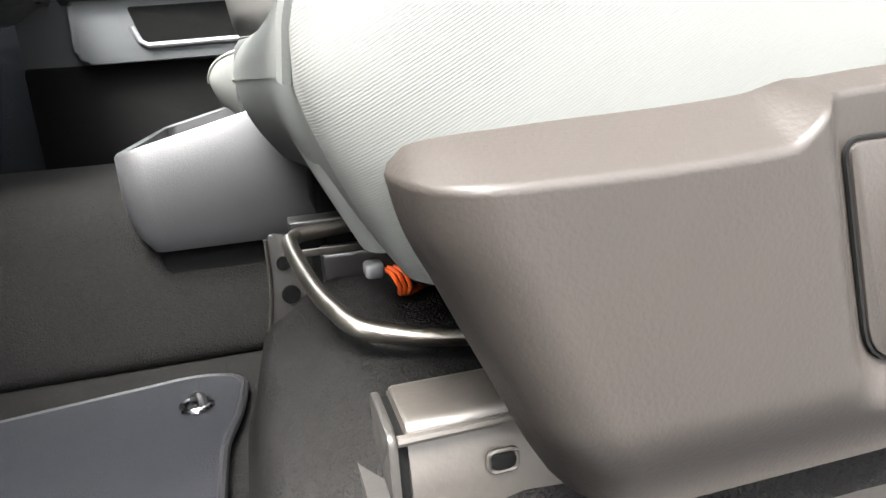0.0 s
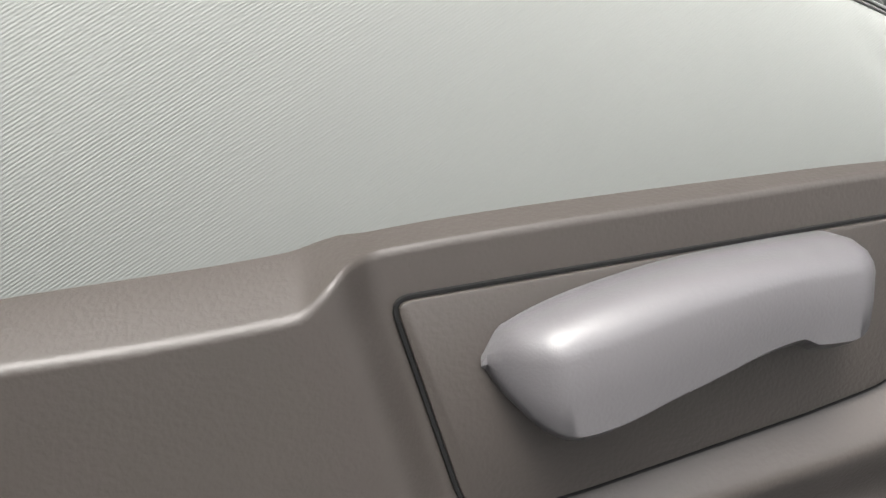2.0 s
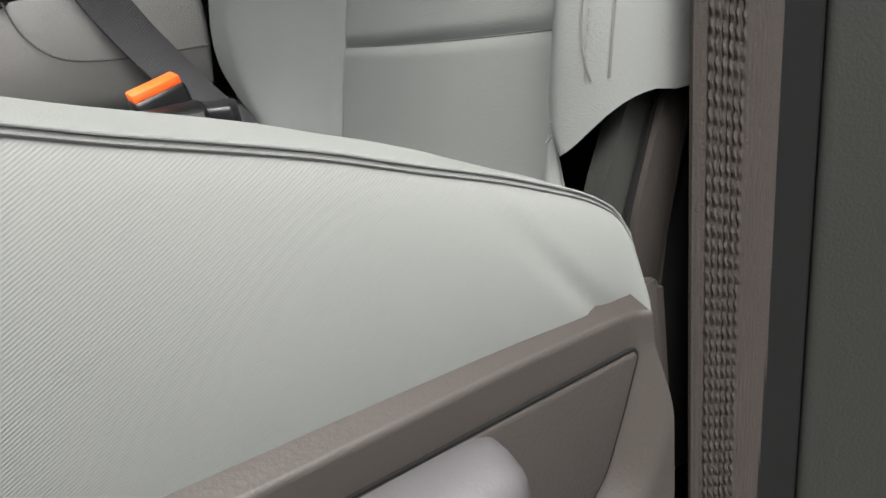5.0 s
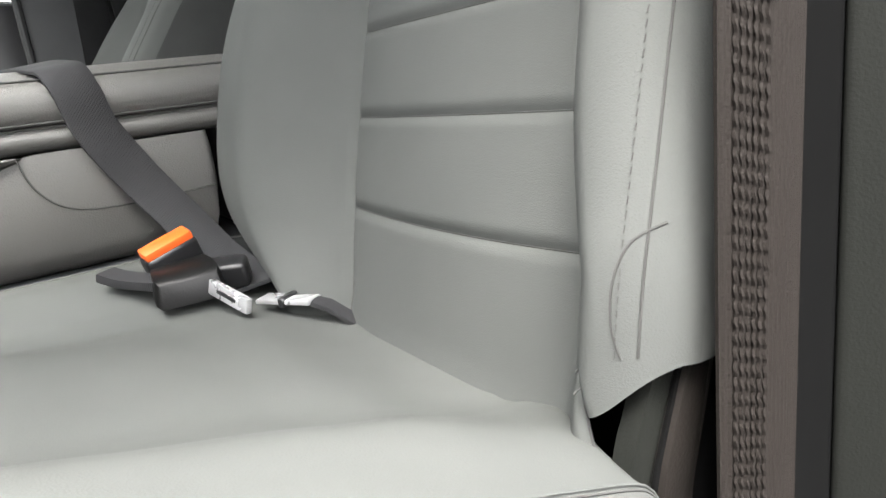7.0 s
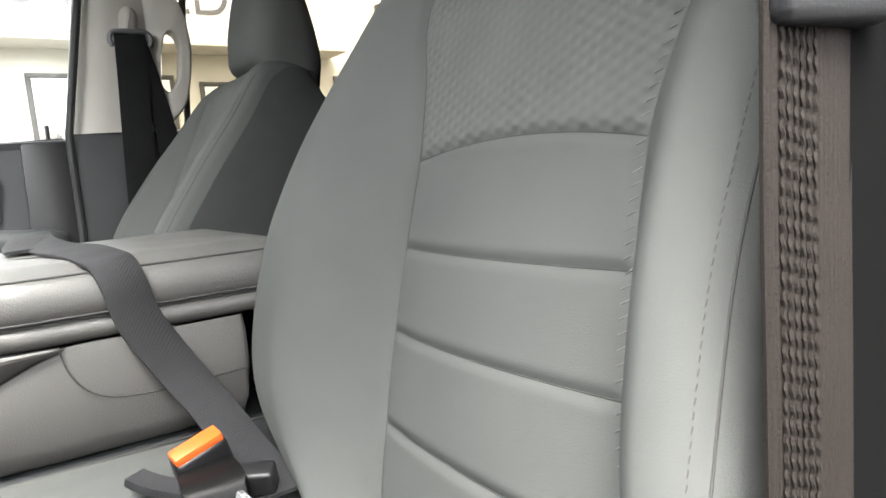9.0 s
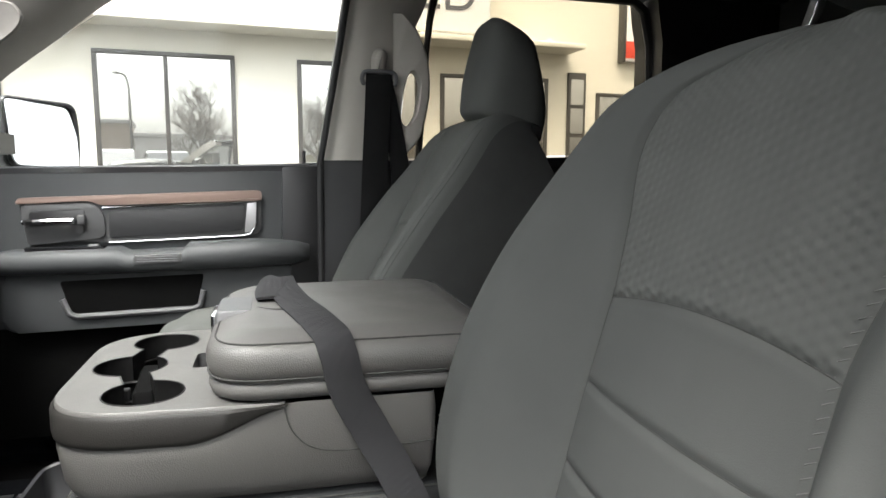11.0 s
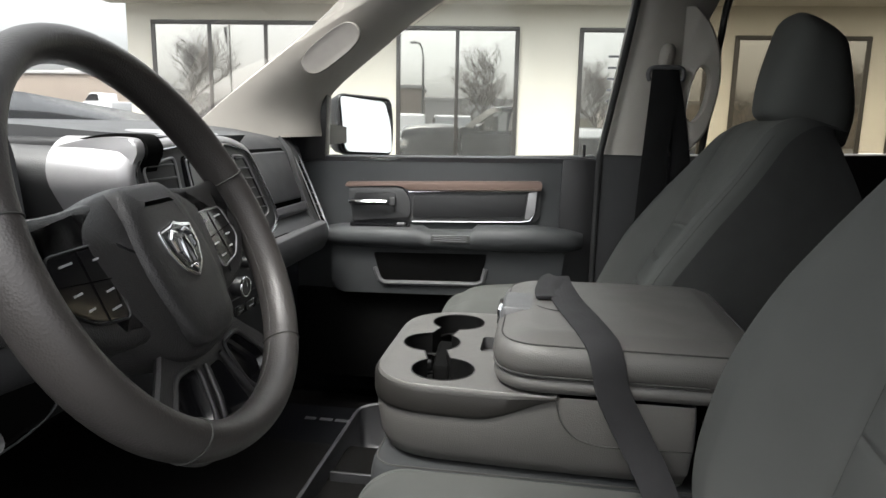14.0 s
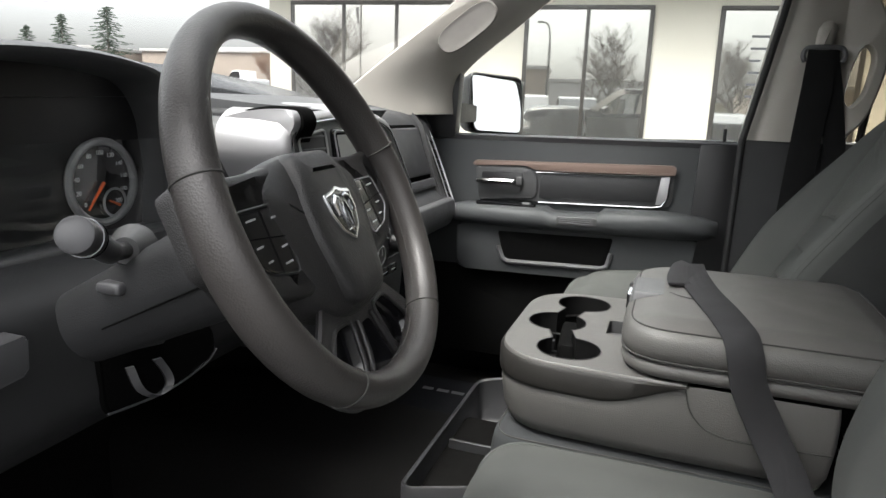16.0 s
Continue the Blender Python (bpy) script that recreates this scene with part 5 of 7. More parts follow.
def gauge(yc, zc, r, label):
    g = part("gauge", tube(ring((-0.398, yc, zc), (0, 1, 0), (0, 0, 1), r, 56), 0.005, 8, True), SILVER, hood, label)
    part("dial", tube([(-0.406, yc, zc), (-0.402, yc, zc)], r, 48), PIANO, g)
    for k in range(41):
        a = radians(225 - 270 * k / 40)
        l = 0.8 if k % 4 == 0 else 0.87
        part("tick", tube([(-0.4005, yc + r * l * math.cos(a), zc + r * l * math.sin(a)), (-0.4005, yc + r * 0.93 * math.cos(a), zc + r * 0.93 * math.sin(a))], 0.0007 if k % 4 == 0 else 0.0004, 4), LEVERGREY, g)
    return g


def words(text, size, m, material, parent, name="numeral"):
    cu = bpy.data.curves.new("tmp", 'FONT')
    cu.body, cu.size, cu.align_x, cu.align_y, cu.extrude = text, size, 'CENTER', 'CENTER', 0.0003
    tmp = bpy.data.objects.new("tmp", cu)
    scene.collection.objects.link(tmp)
    me = bpy.data.meshes.new_from_object(tmp.evaluated_get(bpy.context.evaluated_depsgraph_get()))
    bpy.data.objects.remove(tmp)
    bpy.data.curves.remove(cu)
    me.transform(m)
    me.materials.clear()
    me.materials.append(material)
    me.name = name
    ob = new(name, me)
    ob.parent = parent
    ob.matrix_parent_inverse = WORLD.get(parent.name, Matrix()).inverted()
    return ob


NUMERAL = shader("dial_numerals", (0.62, 0.63, 0.64), 0.5)
FACE = Matrix(((0, 0, 1, 0), (1, 0, 0, 0), (0, 1, 0, 0), (0, 0, 0, 1)))
g = gauge(0.372, 0.683, 0.049, "speedometer with white numerals and orange needle")
for k in range(11):
    a = radians(225 - 270 * k / 10)
    words(str(20 * k), 0.0076, Matrix.Translation((-0.4, 0.372 + 0.0355 * math.cos(a), 0.683 + 0.0355 * math.sin(a))) @ FACE, NUMERAL, g)
part("needle", tube([(-0.396, 0.372, 0.683), (-0.396, 0.347, 0.652)], [0.0022, 0.0012], 8), ORANGE, g, "orange needle")
part("small_gauge", tube(ring((-0.397, 0.388, 0.657), (0, 1, 0), (0, 0, 1), 0.017, 32), 0.0016, 6, True), SILVER, g)
part("small_needle", tube([(-0.396, 0.394, 0.653), (-0.396, 0.379, 0.66)], [0.002, 0.001], 8), ORANGE, g, "orange needle")
gauge(0.15, 0.683, 0.049, "tachometer with a silver ring")
lens = part("cluster_lens", loft([[(-0.372, 0.06, 0.735), (-0.372, 0.445, 0.735)], [(-0.378, 0.05, 0.622), (-0.378, 0.45, 0.622)]], False), GLASS, hood, "clear instrument lens")
lens.visible_shadow = False
part("cluster_brow", box(-0.42, -0.362, 0.05, 0.455, 0.6, 0.622, 0.006), DARKPLASTIC, hood)
part("left_trim", prism(rounded([(0.0, 0.53), (0.148, 0.545), (0.15, 0.581), (0.0, 0.572)], 0.005), 'x', -0.292, -0.264, 0.003), LEVERGREY, dash, "satin grey trim on the knee panel")
rec = rounded([(0.24, 0.548), (0.33, 0.545), (0.42, 0.5), (0.42, 0.464), (0.33, 0.45), (0.245, 0.455)], [0.02, 0.02, 0.03, 0.01, 0.03, 0.02], 4)
# black sheet on the panel's face; its colour stands for shade in the recess
nook = part("knee_recess_shade", join(loft([[(x, p[0], p[1]) for p in inset(rec, d)] for x, d in ((-0.2865, -0.004), (-0.2835, -0.001), (-0.2845, 0.001), (-0.2855, 0.003))], True, False), loft([[(x, p[0], p[1]) for p in inset(rec, 0.003)] for x in (-0.2866, -0.2845)])), SEALSHADEBLACK, dash, "flat black sheet for the shaded recess in the knee panel")
part("recess_lip", tube([(-0.2825, p[0], p[1]) for p in spline([(0.245, 0.458, 0), (0.33, 0.449, 0), (0.4, 0.457, 0), (0.424, 0.47, 0)], 5)], 0.0014, 6), DARKPLASTIC, nook)
part("switch_cap", prism(rounded([(0.262, 0.546), (0.326, 0.532), (0.33, 0.511), (0.276, 0.52)], 0.006), 'x', -0.287, -0.276, 0.003), DARKPLASTIC, nook)
part("brake_release", loft([[Vector(p) + Vector(o) for o in ((0, -0.0045, 0), (0.007, 0, 0.002), (0, 0.0045, 0), (-0.007, 0, -0.002))] for p in spline([(-0.272, 0.268, 0.505), (-0.268, 0.276, 0.478), (-0.266, 0.295, 0.462), (-0.268, 0.318, 0.462), (-0.27, 0.322, 0.475), (-0.272, 0.308, 0.5)], 6)]), LEVERGREY, dash, "grey brake release handle")
part("kick_trim", box(-0.5, -0.3, 0.02, 0.05, 0.05, 0.47, 0.01), DASHBLACK, dash)
ped = thing("brake_pedal", (-0.5, 0.28, 0.12), "black rubber brake pedal on a steel arm", "pedal")
part("pad", box(-0.5, -0.48, 0.23, 0.33, 0.1, 0.16, 0.008), RUBBER, ped)
part("arm", tube([(-0.5, 0.28, 0.14), (-0.56, 0.28, 0.3), (-0.58, 0.28, 0.45)], 0.009, 8), BLACKPLASTIC, ped)

# ---- passenger door ----
SL = 0.031


def zb(x):
    return 0.7165 + SL * x


def sh(pts):
    return [(x, z + SL * x) for x, z in pts]


door = thing("passenger_door", (0.0, 1.55, 0.1), "dark grey passenger door trim with copper and silver inlay", "door", kind="structure")
part("door_panel", prism(rounded([(-0.4, 0.1), (0.395, 0.1), (0.395, zb(0.395)), (-0.4, zb(-0.4))], [0.03, 0.03, 0.004, 0.004]), 'y', 1.5, 1.6, 0.004), DOORGREY, door)
part("kick_panel", prism(rounded([(-0.4, 0.1), (0.33, 0.1), (0.33, 0.352), (-0.4, 0.352)], 0.01), 'y', 1.49, 1.503, 0.003), SEALSHADEBLACK, door, "black lower kick panel")
part("belt_sill", prism([(1.492, 0.0), (1.5, -0.012), (1.53, -0.012), (1.53, 0.004), (1.5, 0.004)], 'x', -0.4, 0.4, 0), LEVERGREY, door, "bright sill along the window").matrix_basis = Matrix.Translation((0, 0, 0.7165)) @ Matrix(((1, 0, 0, 0), (0, 1, 0, 0), (SL, 0, 1, 0), (0, 0, 0, 1)))
inl = part("inlay", prism(rounded(sh([(-0.252, 0.645), (0.262, 0.65), (0.26, 0.555), (0.235, 0.547), (-0.06, 0.547), (-0.24, 0.56)]), 0.014), 'y', 1.493, 1.502, 0.002), DARKPLASTIC, door, "dark recessed door inlay")
part("copper_strip", prism(rounded(sh([(-0.258, 0.642), (-0.254, 0.6555), (0.257, 0.6555), (0.264, 0.648), (0.263, 0.6315), (-0.085, 0.633), (-0.11, 0.6445)]), [0.003, 0.008, 0.008, 0.004, 0.003, 0.012, 0.012], 5), 'y', 1.483, 1.494, 0.0045, 4), WOODTRIM, inl, "glossy copper trim rail", smooth=60)
part("cloth_insert", prism(rounded(sh([(-0.07, 0.62), (0.225, 0.622), (0.22, 0.562), (-0.075, 0.56)]), 0.008), 'y', 1.489, 1.495, 0.002), DASHBLACK, inl)
part("chrome_line", tube([(x, 1.4905, z + SL * x) for x, z in [(-0.085, 0.6275), (0.1, 0.6285), (0.253, 0.6295), (0.25, 0.575), (0.236, 0.5525), (0.215, 0.549), (0.05, 0.548), (-0.075, 0.548)]], 0.0021, 8), CHROME, inl, "thin chrome accent line")
part("silver_end", prism(rounded(sh([(0.23, 0.625), (0.251, 0.627), (0.247, 0.572), (0.234, 0.556), (0.222, 0.556)]), 0.003), 'y', 1.4875, 1.494, 0.001), SILVER, inl)
hb = part("handle_bezel", prism(rounded(sh([(-0.25, 0.64), (-0.105, 0.64), (-0.082, 0.615), (-0.08, 0.56), (-0.24, 0.55)]), 0.012), 'y', 1.486, 1.495, 0.003), DARKPLASTIC, door)
part("handle_cup", prism(rounded(sh([(-0.232, 0.626), (-0.12, 0.626), (-0.12, 0.572), (-0.232, 0.57)]), 0.008), 'y', 1.4845, 1.49, 0.001), BLACKPLASTIC, hb)
part("door_handle", loft([[(x, 1.482 - o, 0.609 + h + SL * x), (x, 1.47 - o, 0.607 + h + SL * x), (x, 1.467 - o, 0.603 + h + SL * x), (x, 1.469 - o, 0.598 + SL * x), (x, 1.481 - o, 0.597 + SL * x)] for x, o, h in [(-0.243, 0.0, 0.0), (-0.235, 0.004, 0.001), (-0.19, 0.008, 0.001), (-0.16, 0.01, 0.001), (-0.142, 0.01, 0.0)]]), CHROME, hb, "chrome inner door handle")
part("handle_end", box(-0.15, -0.137, 1.466, 1.488, 0.591, 0.604, 0.003), CHROME, hb)
part("handle_shadow", prism(rounded(sh([(-0.245, 0.592), (-0.125, 0.592), (-0.125, 0.57), (-0.24, 0.563)]), 0.008), 'y', 1.4838, 1.49, 0.001), DARKPLASTIC, hb)
part("lock_tab", box(-0.135, -0.118, 1.474, 1.486, 0.588, 0.61, 0.003), DARKPLASTIC, hb)
arm = part("armrest", loft([[(x, 1.5, zt + SL * x), (x, 1.44 + e, zt + SL * x), (x, 1.424 + e, zt - 0.01 + SL * x), (x, 1.42 + e, zt - 0.03 + SL * x), (x, 1.43 + e, zb_ + 0.006 + SL * x), (x, 1.45 + e, zb_ + SL * x), (x, 1.5, zb_ - 0.004 + SL * x)] for x, zt, zb_, e in [(-0.305, 0.536, 0.49, 0.03), (-0.27, 0.542, 0.488, 0.008), (-0.05, 0.539, 0.482, 0.0), (-0.03, 0.528, 0.482, 0.0), (0.085, 0.528, 0.48, 0.0), (0.1, 0.541, 0.48, 0.0), (0.25, 0.541, 0.478, 0.0), (0.34, 0.53, 0.478, 0.01), (0.372, 0.52, 0.484, 0.04)]]), DOORGREY, door, "grey door armrest", smooth=50)
part("switch_plate", prism(rounded([(-0.235, 1.445), (-0.075, 1.445), (-0.075, 1.475), (-0.235, 1.475)], 0.008), 'z', 0.53, 0.5415, 0.002), PIANO, arm, "gloss black window switch plate")
part("window_switch", box(-0.11, -0.088, 1.452, 1.468, 0.538, 0.546, 0.003), GREYPLASTIC, arm)
pull = part("pull_cup", prism(rounded([(-0.012, 0.503), (0.088, 0.506), (0.088, 0.525), (-0.012, 0.522)], 0.004), 'y', 1.417, 1.43, 0.001), DARKPLASTIC, arm)
for k in range(3):
    part("pull_rib", box(-0.005, 0.08, 1.4155, 1.419, 0.508 + 0.005 * k, 0.5105 + 0.005 * k, 0.0008), GREYPLASTIC, pull)
lowp = part("lower_panel", prism(rounded(sh([(-0.29, 0.36), (0.315, 0.355), (0.33, 0.482), (-0.285, 0.49)]), [0.03, 0.03, 0.01, 0.01]), 'y', 1.457, 1.502, 0.01, 3), DOORGREY, door)
# flat black sheet: the shade inside the pocket is put into its colour
part("map_pocket_shade", prism(rounded(sh([(-0.15, 0.396), (0.115, 0.396), (0.13, 0.468), (-0.172, 0.47)]), [0.014, 0.014, 0.008, 0.008]), 'y', 1.4545, 1.47, 0.001), SEALSHADEBLACK, lowp, "flat black sheet for the shaded map pocket")
part("pocket_lip", tube([(x, 1.4535, z + SL * x) for x, z in [(-0.168, 0.43), (-0.155, 0.398), (-0.14, 0.389), (0.105, 0.389), (0.12, 0.396), (0.128, 0.43)]], 0.0065, 8), GREYPLASTIC, lowp)
part("lock_button", tube([(0.365, 1.51, 0.72), (0.365, 1.51, 0.757)], [0.004, 0.0045], 10), BLACKPLASTIC, door, "black lock button")
# rear edge of the door, blacker than the panel ahead of it
part("dark_rear_edge", prism([(0.3, 0.1), (0.396, 0.1), (0.396, zb(0.39) - 0.004), (0.312, zb(0.31) - 0.004)], 'y', 1.494, 1.51, 0.004), BLACKPLASTIC, door)
part("sail_panel", prism([(-0.42, 0.69), (-0.315, 0.705), (-0.306, 0.886), (-0.42, 0.82)], 'y', 1.49, 1.53, 0.004), BLACKPLASTIC, door, "black mirror sail panel")
part("window_glass", prism([(-0.33, zb(-0.33) - 0.02), (0.4, zb(0.4) - 0.02), (0.49, 1.19), (0.08, 1.17), (-0.33, 0.88)], 'y', 1.53, 1.534), GLASS, door, "clear door glass").visible_shadow = False

mir = thing("door_mirror", (-0.3, 1.74, 0.7), "black door mirror reflecting a bright white sky", "mirror")
mc = Matrix.Translation((-0.262, 1.735, 0.797)) @ pose(0, 0, 0, 0, -4, -40)
mo = rounded([(-0.105, -0.085), (0.082, -0.092), (0.094, 0.0), (0.088, 0.08), (-0.1, 0.088)], [0.03, 0.025, 0.05, 0.025, 0.02], 6)


def mpt(u, v, d):
    return mc @ Vector((d, u, v))


shell = part("housing", loft([[mpt(p[0], p[1], d) for p in inset(mo, e)] for d, e in ((-0.11, 0.05), (-0.09, 0.025), (-0.05, 0.006), (-0.01, -0.002), (0.0, -0.002), (0.003, 0.002), (-0.004, 0.008))], True, False), BLACKPLASTIC, mir, smooth=60)
tilted = mc @ pose(-0.001, 0, 0, 0, -7, 4)
part("mirror_glass", loft([[tilted @ Vector((d, p[0], p[1])) for p in inset(mo, 0.006)] for d in (0.0, 0.005)]), MIRROR, mir, "bright mirror glass")
part("mirror_back", loft([[mpt(p[0], p[1], d) for p in inset(mo, 0.05)] for d in (-0.112, -0.108)]), BLACKPLASTIC, mir)
part("mirror_arm", loft([[(-0.33, 1.53, 0.74), (-0.38, 1.53, 0.74), (-0.38, 1.53, 0.8), (-0.33, 1.53, 0.8)], [(-0.3, 1.64, 0.745), (-0.36, 1.66, 0.745), (-0.36, 1.66, 0.79), (-0.3, 1.64, 0.79)]]), BLACKPLASTIC, mir)

# ---- pillars, roof and rear, passenger side ----
apl = thing("a_pillar", (-0.3, 1.42, 0.8), "light grey windscreen pillar trim with an oval speaker grille", "pillar", kind="structure")
AP = [((-0.62, 1.345, 0.775), (-0.33, 1.43, 0.765)), ((-0.5, 1.345, 0.868), (-0.318, 1.44, 0.868)), ((-0.319, 1.345, 1.0), (-0.17, 1.44, 0.996)), ((-0.192, 1.335, 1.105), (-0.04, 1.44, 1.096)), ((-0.03, 1.315, 1.2), (0.1, 1.43, 1.158)), ((0.15, 1.29, 1.26), (0.3, 1.42, 1.185))]
rows = []
for a, b in zip(spline([p[0] for p in AP], 8), spline([p[1] for p in AP], 8)):
    m_ = (a + b) / 2 + Vector((0.01, -0.022, -0.012))
    rows.append([a, a.lerp(m_, 0.4) + Vector((0, -0.006, 0)), m_, m_.lerp(b, 0.6) + Vector((0, -0.004, 0)), b, b + Vector((0.01, 0.08, 0.0)), a + Vector((-0.03, 0.12, 0.03))])
part("trim", loft(rows), BEIGE, apl, "light grained pillar trim", smooth=60)
sa, sb = Vector((-0.318, 1.36, 0.925)), Vector((-0.19, 1.36, 1.02))
ax = (sb - sa).normalized()
ay = Vector((0.62, 0.12, -0.77)).normalized()
ay = (ay - ax * ay.dot(ax)).normalized()
an = ax.cross(ay)
an = an if an.y < 0 else -an
gr = [((sa + sb) / 2 + Vector((0.004, 0, 0.003))) + ax * (0.083 * math.copysign(abs(math.cos(t)) ** 0.6, math.cos(t))) + ay * (0.032 * math.copysign(abs(math.sin(t)) ** 0.8, math.sin(t))) for t in [2 * math.pi * k / 48 for k in range(48)]]
cg = sum(gr, Vector()) / 48
part("speaker_grille", loft([[cg + (p - cg) * q + an * d for p in gr] for q, d in ((1.0, 0.0), (1.0, 0.012), (0.96, 0.0155), (0.9, 0.0145), (0.5, 0.0145))]), GRILLE, apl, "grey oval speaker grille")
bp = thing("b_pillar", (0.5, 1.5, 0.1), "light grey centre pillar trim with belt slider and grab handle", "pillar", kind="structure")
rows = []
for k in range(25):
    z = 0.735 + 0.465 * k / 24
    xf, xr = 0.4 + 0.078 * k / 24, curve([(0.735, 0.606), (0.8, 0.594), (0.96, 0.597), (1.04, 0.628), (1.12, 0.664), (1.2, 0.68)], z)
    rows.append([(xf, 1.56, z), (xf, 1.53, z), (xf + 0.006, 1.512, z), (xf + 0.03, 1.492, z), (xf + 0.052, 1.481, z), (xf + 0.075, 1.478, z), (xr - 0.004, 1.478, z), (xr, 1.482, z), (xr, 1.56, z)])
part("trim", loft(rows), BEIGE, bp, smooth=50)
part("lower_trim", prism(rounded([(0.4, 0.1), (0.62, 0.1), (0.62, 0.739), (0.402, 0.734)], 0.006), 'y', 1.484, 1.56, 0.006), DASHBLACK, bp, "black lower pillar trim")
part("seal", tube([(0.4, 1.486, 0.4), (0.402, 1.484, 0.73), (0.452, 1.484, 1.0), (0.482, 1.484, 1.18)], 0.008, 8), RUBBER, bp)
part("belt_slider", stack(rounded([(0.526, 0.925), (0.556, 0.925), (0.564, 0.985), (0.556, 1.0), (0.54, 1.0), (0.53, 0.985)], 0.01), [(1.479, -0.003), (1.472, 0.0), (1.464, 0.002), (1.459, 0.006), (1.457, 0.011)], 'y'), BEIGE, bp, smooth=60)
part("belt_loop", tube(spline([(0.506, 1.452, 0.912), (0.501, 1.452, 0.927), (0.507, 1.452, 0.941), (0.525, 1.45, 0.944), (0.56, 1.45, 0.944), (0.577, 1.452, 0.941), (0.583, 1.452, 0.927), (0.578, 1.452, 0.912)], 5), [0.004] + [0.0055] * 34 + [0.004], 8), GREYPLASTIC, bp, "grey belt turning loop")
# the trim bulges into a grab handle with an open slot
grip = [(p.x, p.z) for p in spline([(0.6, 0, 1.085), (0.632, 0, 1.05), (0.656, 0, 1.0), (0.666, 0, 0.95), (0.667, 0, 0.9), (0.657, 0, 0.84), (0.641, 0, 0.79), (0.615, 0, 0.757), (0.6, 0, 0.742)], 5)] + [(0.58, 0.742), (0.58, 0.85), (0.58, 0.96), (0.58, 1.085)]
loop_ = [(0.612, 0, 0.936), (0.624, 0, 0.949), (0.637, 0, 0.94), (0.643, 0, 0.918), (0.64, 0, 0.88), (0.633, 0, 0.847), (0.62, 0, 0.825), (0.608, 0, 0.818), (0.598, 0, 0.832), (0.598, 0, 0.86), (0.603, 0, 0.9), (0.612, 0, 0.936)]
slot_ = [(p.x, p.z) for p in spline(loop_, 4)][:-1]


def swell(x, deep=0.0):
    return 1.4775 - (0.023 - deep) * smooth01(0.578, 0.612, x)


face_ = holed(inset(grip, 0.005), [inset(slot_, -0.003)], 0.0)
for v in face_.verts:
    v.co = Vector((v.co.x, swell(v.co.x), v.co.y))
part("grab_handle", join(face_, loft([[(p[0], swell(p[0], e) + (0.03 if e > 0.009 else 0), p[1]) for p in inset(grip, d)] for e, d in ((0.0, 0.005), (0.0015, 0.0018), (0.005, 0.0), (0.01, 0.0))], True, False), loft([[(p[0], swell(p[0], e) + (0.03 if e > 0.009 else 0), p[1]) for p in inset(slot_, d)] for e, d in ((0.0, -0.003), (0.0015, -0.001), (0.005, 0.0), (0.01, 0.0))], True, False)), BEIGE, bp, "light grab handle with an open slot", smooth=60)
pbelt = thing("passenger_seat_belt", (0.54, 1.45, 0.5), "black seat belt running down from the pillar loop", "seat belt")
part("webbing", ribbon([(0.541, 1.4505, 0.938), (0.537, 1.449, 0.85), (0.531, 1.447, 0.747), (0.515, 1.45, 0.4)], (1, 0, 0.05), 0.062), PILLARWEB, pbelt)
part("rear_webbing", ribbon([(0.548, 1.4535, 0.938), (0.57, 1.453, 0.84), (0.59, 1.453, 0.735), (0.61, 1.455, 0.4)], (1, 0, 0.05), 0.044), PILLARWEB, pbelt)
rd = thing("rear_door", (0.95, 1.55, 0.1), "dark rear passenger door trim below its window", "door", kind="structure")
part("panel", prism([(0.622, 0.1), (1.36, 0.1), (1.36, 0.757), (0.622, 0.736)], 'y', 1.5, 1.6, 0.004), BLACKPLASTIC, rd)
part("window_frame", tube([(0.652, 1.52, 0.74), (0.672, 1.52, 1.0), (0.68, 1.52, 1.08), (0.694, 1.52, 1.15), (0.72, 1.52, 1.172), (1.24, 1.52, 1.168), (1.278, 1.52, 1.14), (1.3, 1.52, 1.05), (1.315, 1.52, 0.75)], [0.008, 0.008, 0.009, 0.012] + [0.014] * 5, 8), BLACKPLASTIC, rd)
part("window_glass", prism([(0.6, 0.74), (1.315, 0.76), (1.3, 1.05), (1.27, 1.16), (0.69, 1.17), (0.63, 1.05)], 'y', 1.53, 1.534), TINTED, rd, "lightly tinted rear door glass").visible_shadow = False
part("lock_button", tube([(0.652, 1.505, 0.73), (0.652, 1.505, 0.762)], 0.004, 8), BLACKPLASTIC, rd)
solid("c_pillar", prism(rounded([(1.305, 0.1), (1.72, 0.1), (1.72, 1.25), (1.27, 1.25), (1.285, 1.13), (1.3, 1.05)], 0.01), 'y', 1.46, 1.6, 0.01), BLACKPLASTIC, "black rear pillar trim", "pillar", "structure")
rl = rounded([(1.42, 1.17), (1.57, 1.165), (1.58, 1.29), (1.4, 1.25)], 0.02)
solid("roof_rail", prism(rl, 'x', 0.22, 1.72, 0.005), BLACKPLASTIC, "dark roof rail above the side windows", "trim", "structure")
solid("headliner", box(0.16, 1.72, -0.02, 1.43, 1.225, 1.25, 0.008), HEADLINER, "light headliner under the cab roof", "ceiling", "structure")
solid("roof_skin", box(0.1, 1.78, -0.12, 1.6, 1.252, 1.29, 0.015), BODYPAINT, "dark painted cab roof", "roof", "structure")
solid("rear_wall", box(1.66, 1.72, -0.08, 1.56, -0.05, 1.225), DARKCLOTH, "dark cloth rear cab wall", "wall", "structure")
rs = thing("rear_seat", (1.4, 0.75, 0.0), "grey cloth rear bench seat in the cab", "seat")
part("bench", box(1.05, 1.62, 0.1, 1.42, 0.28, 0.42, 0.04, 4), DARKCLOTH, rs)
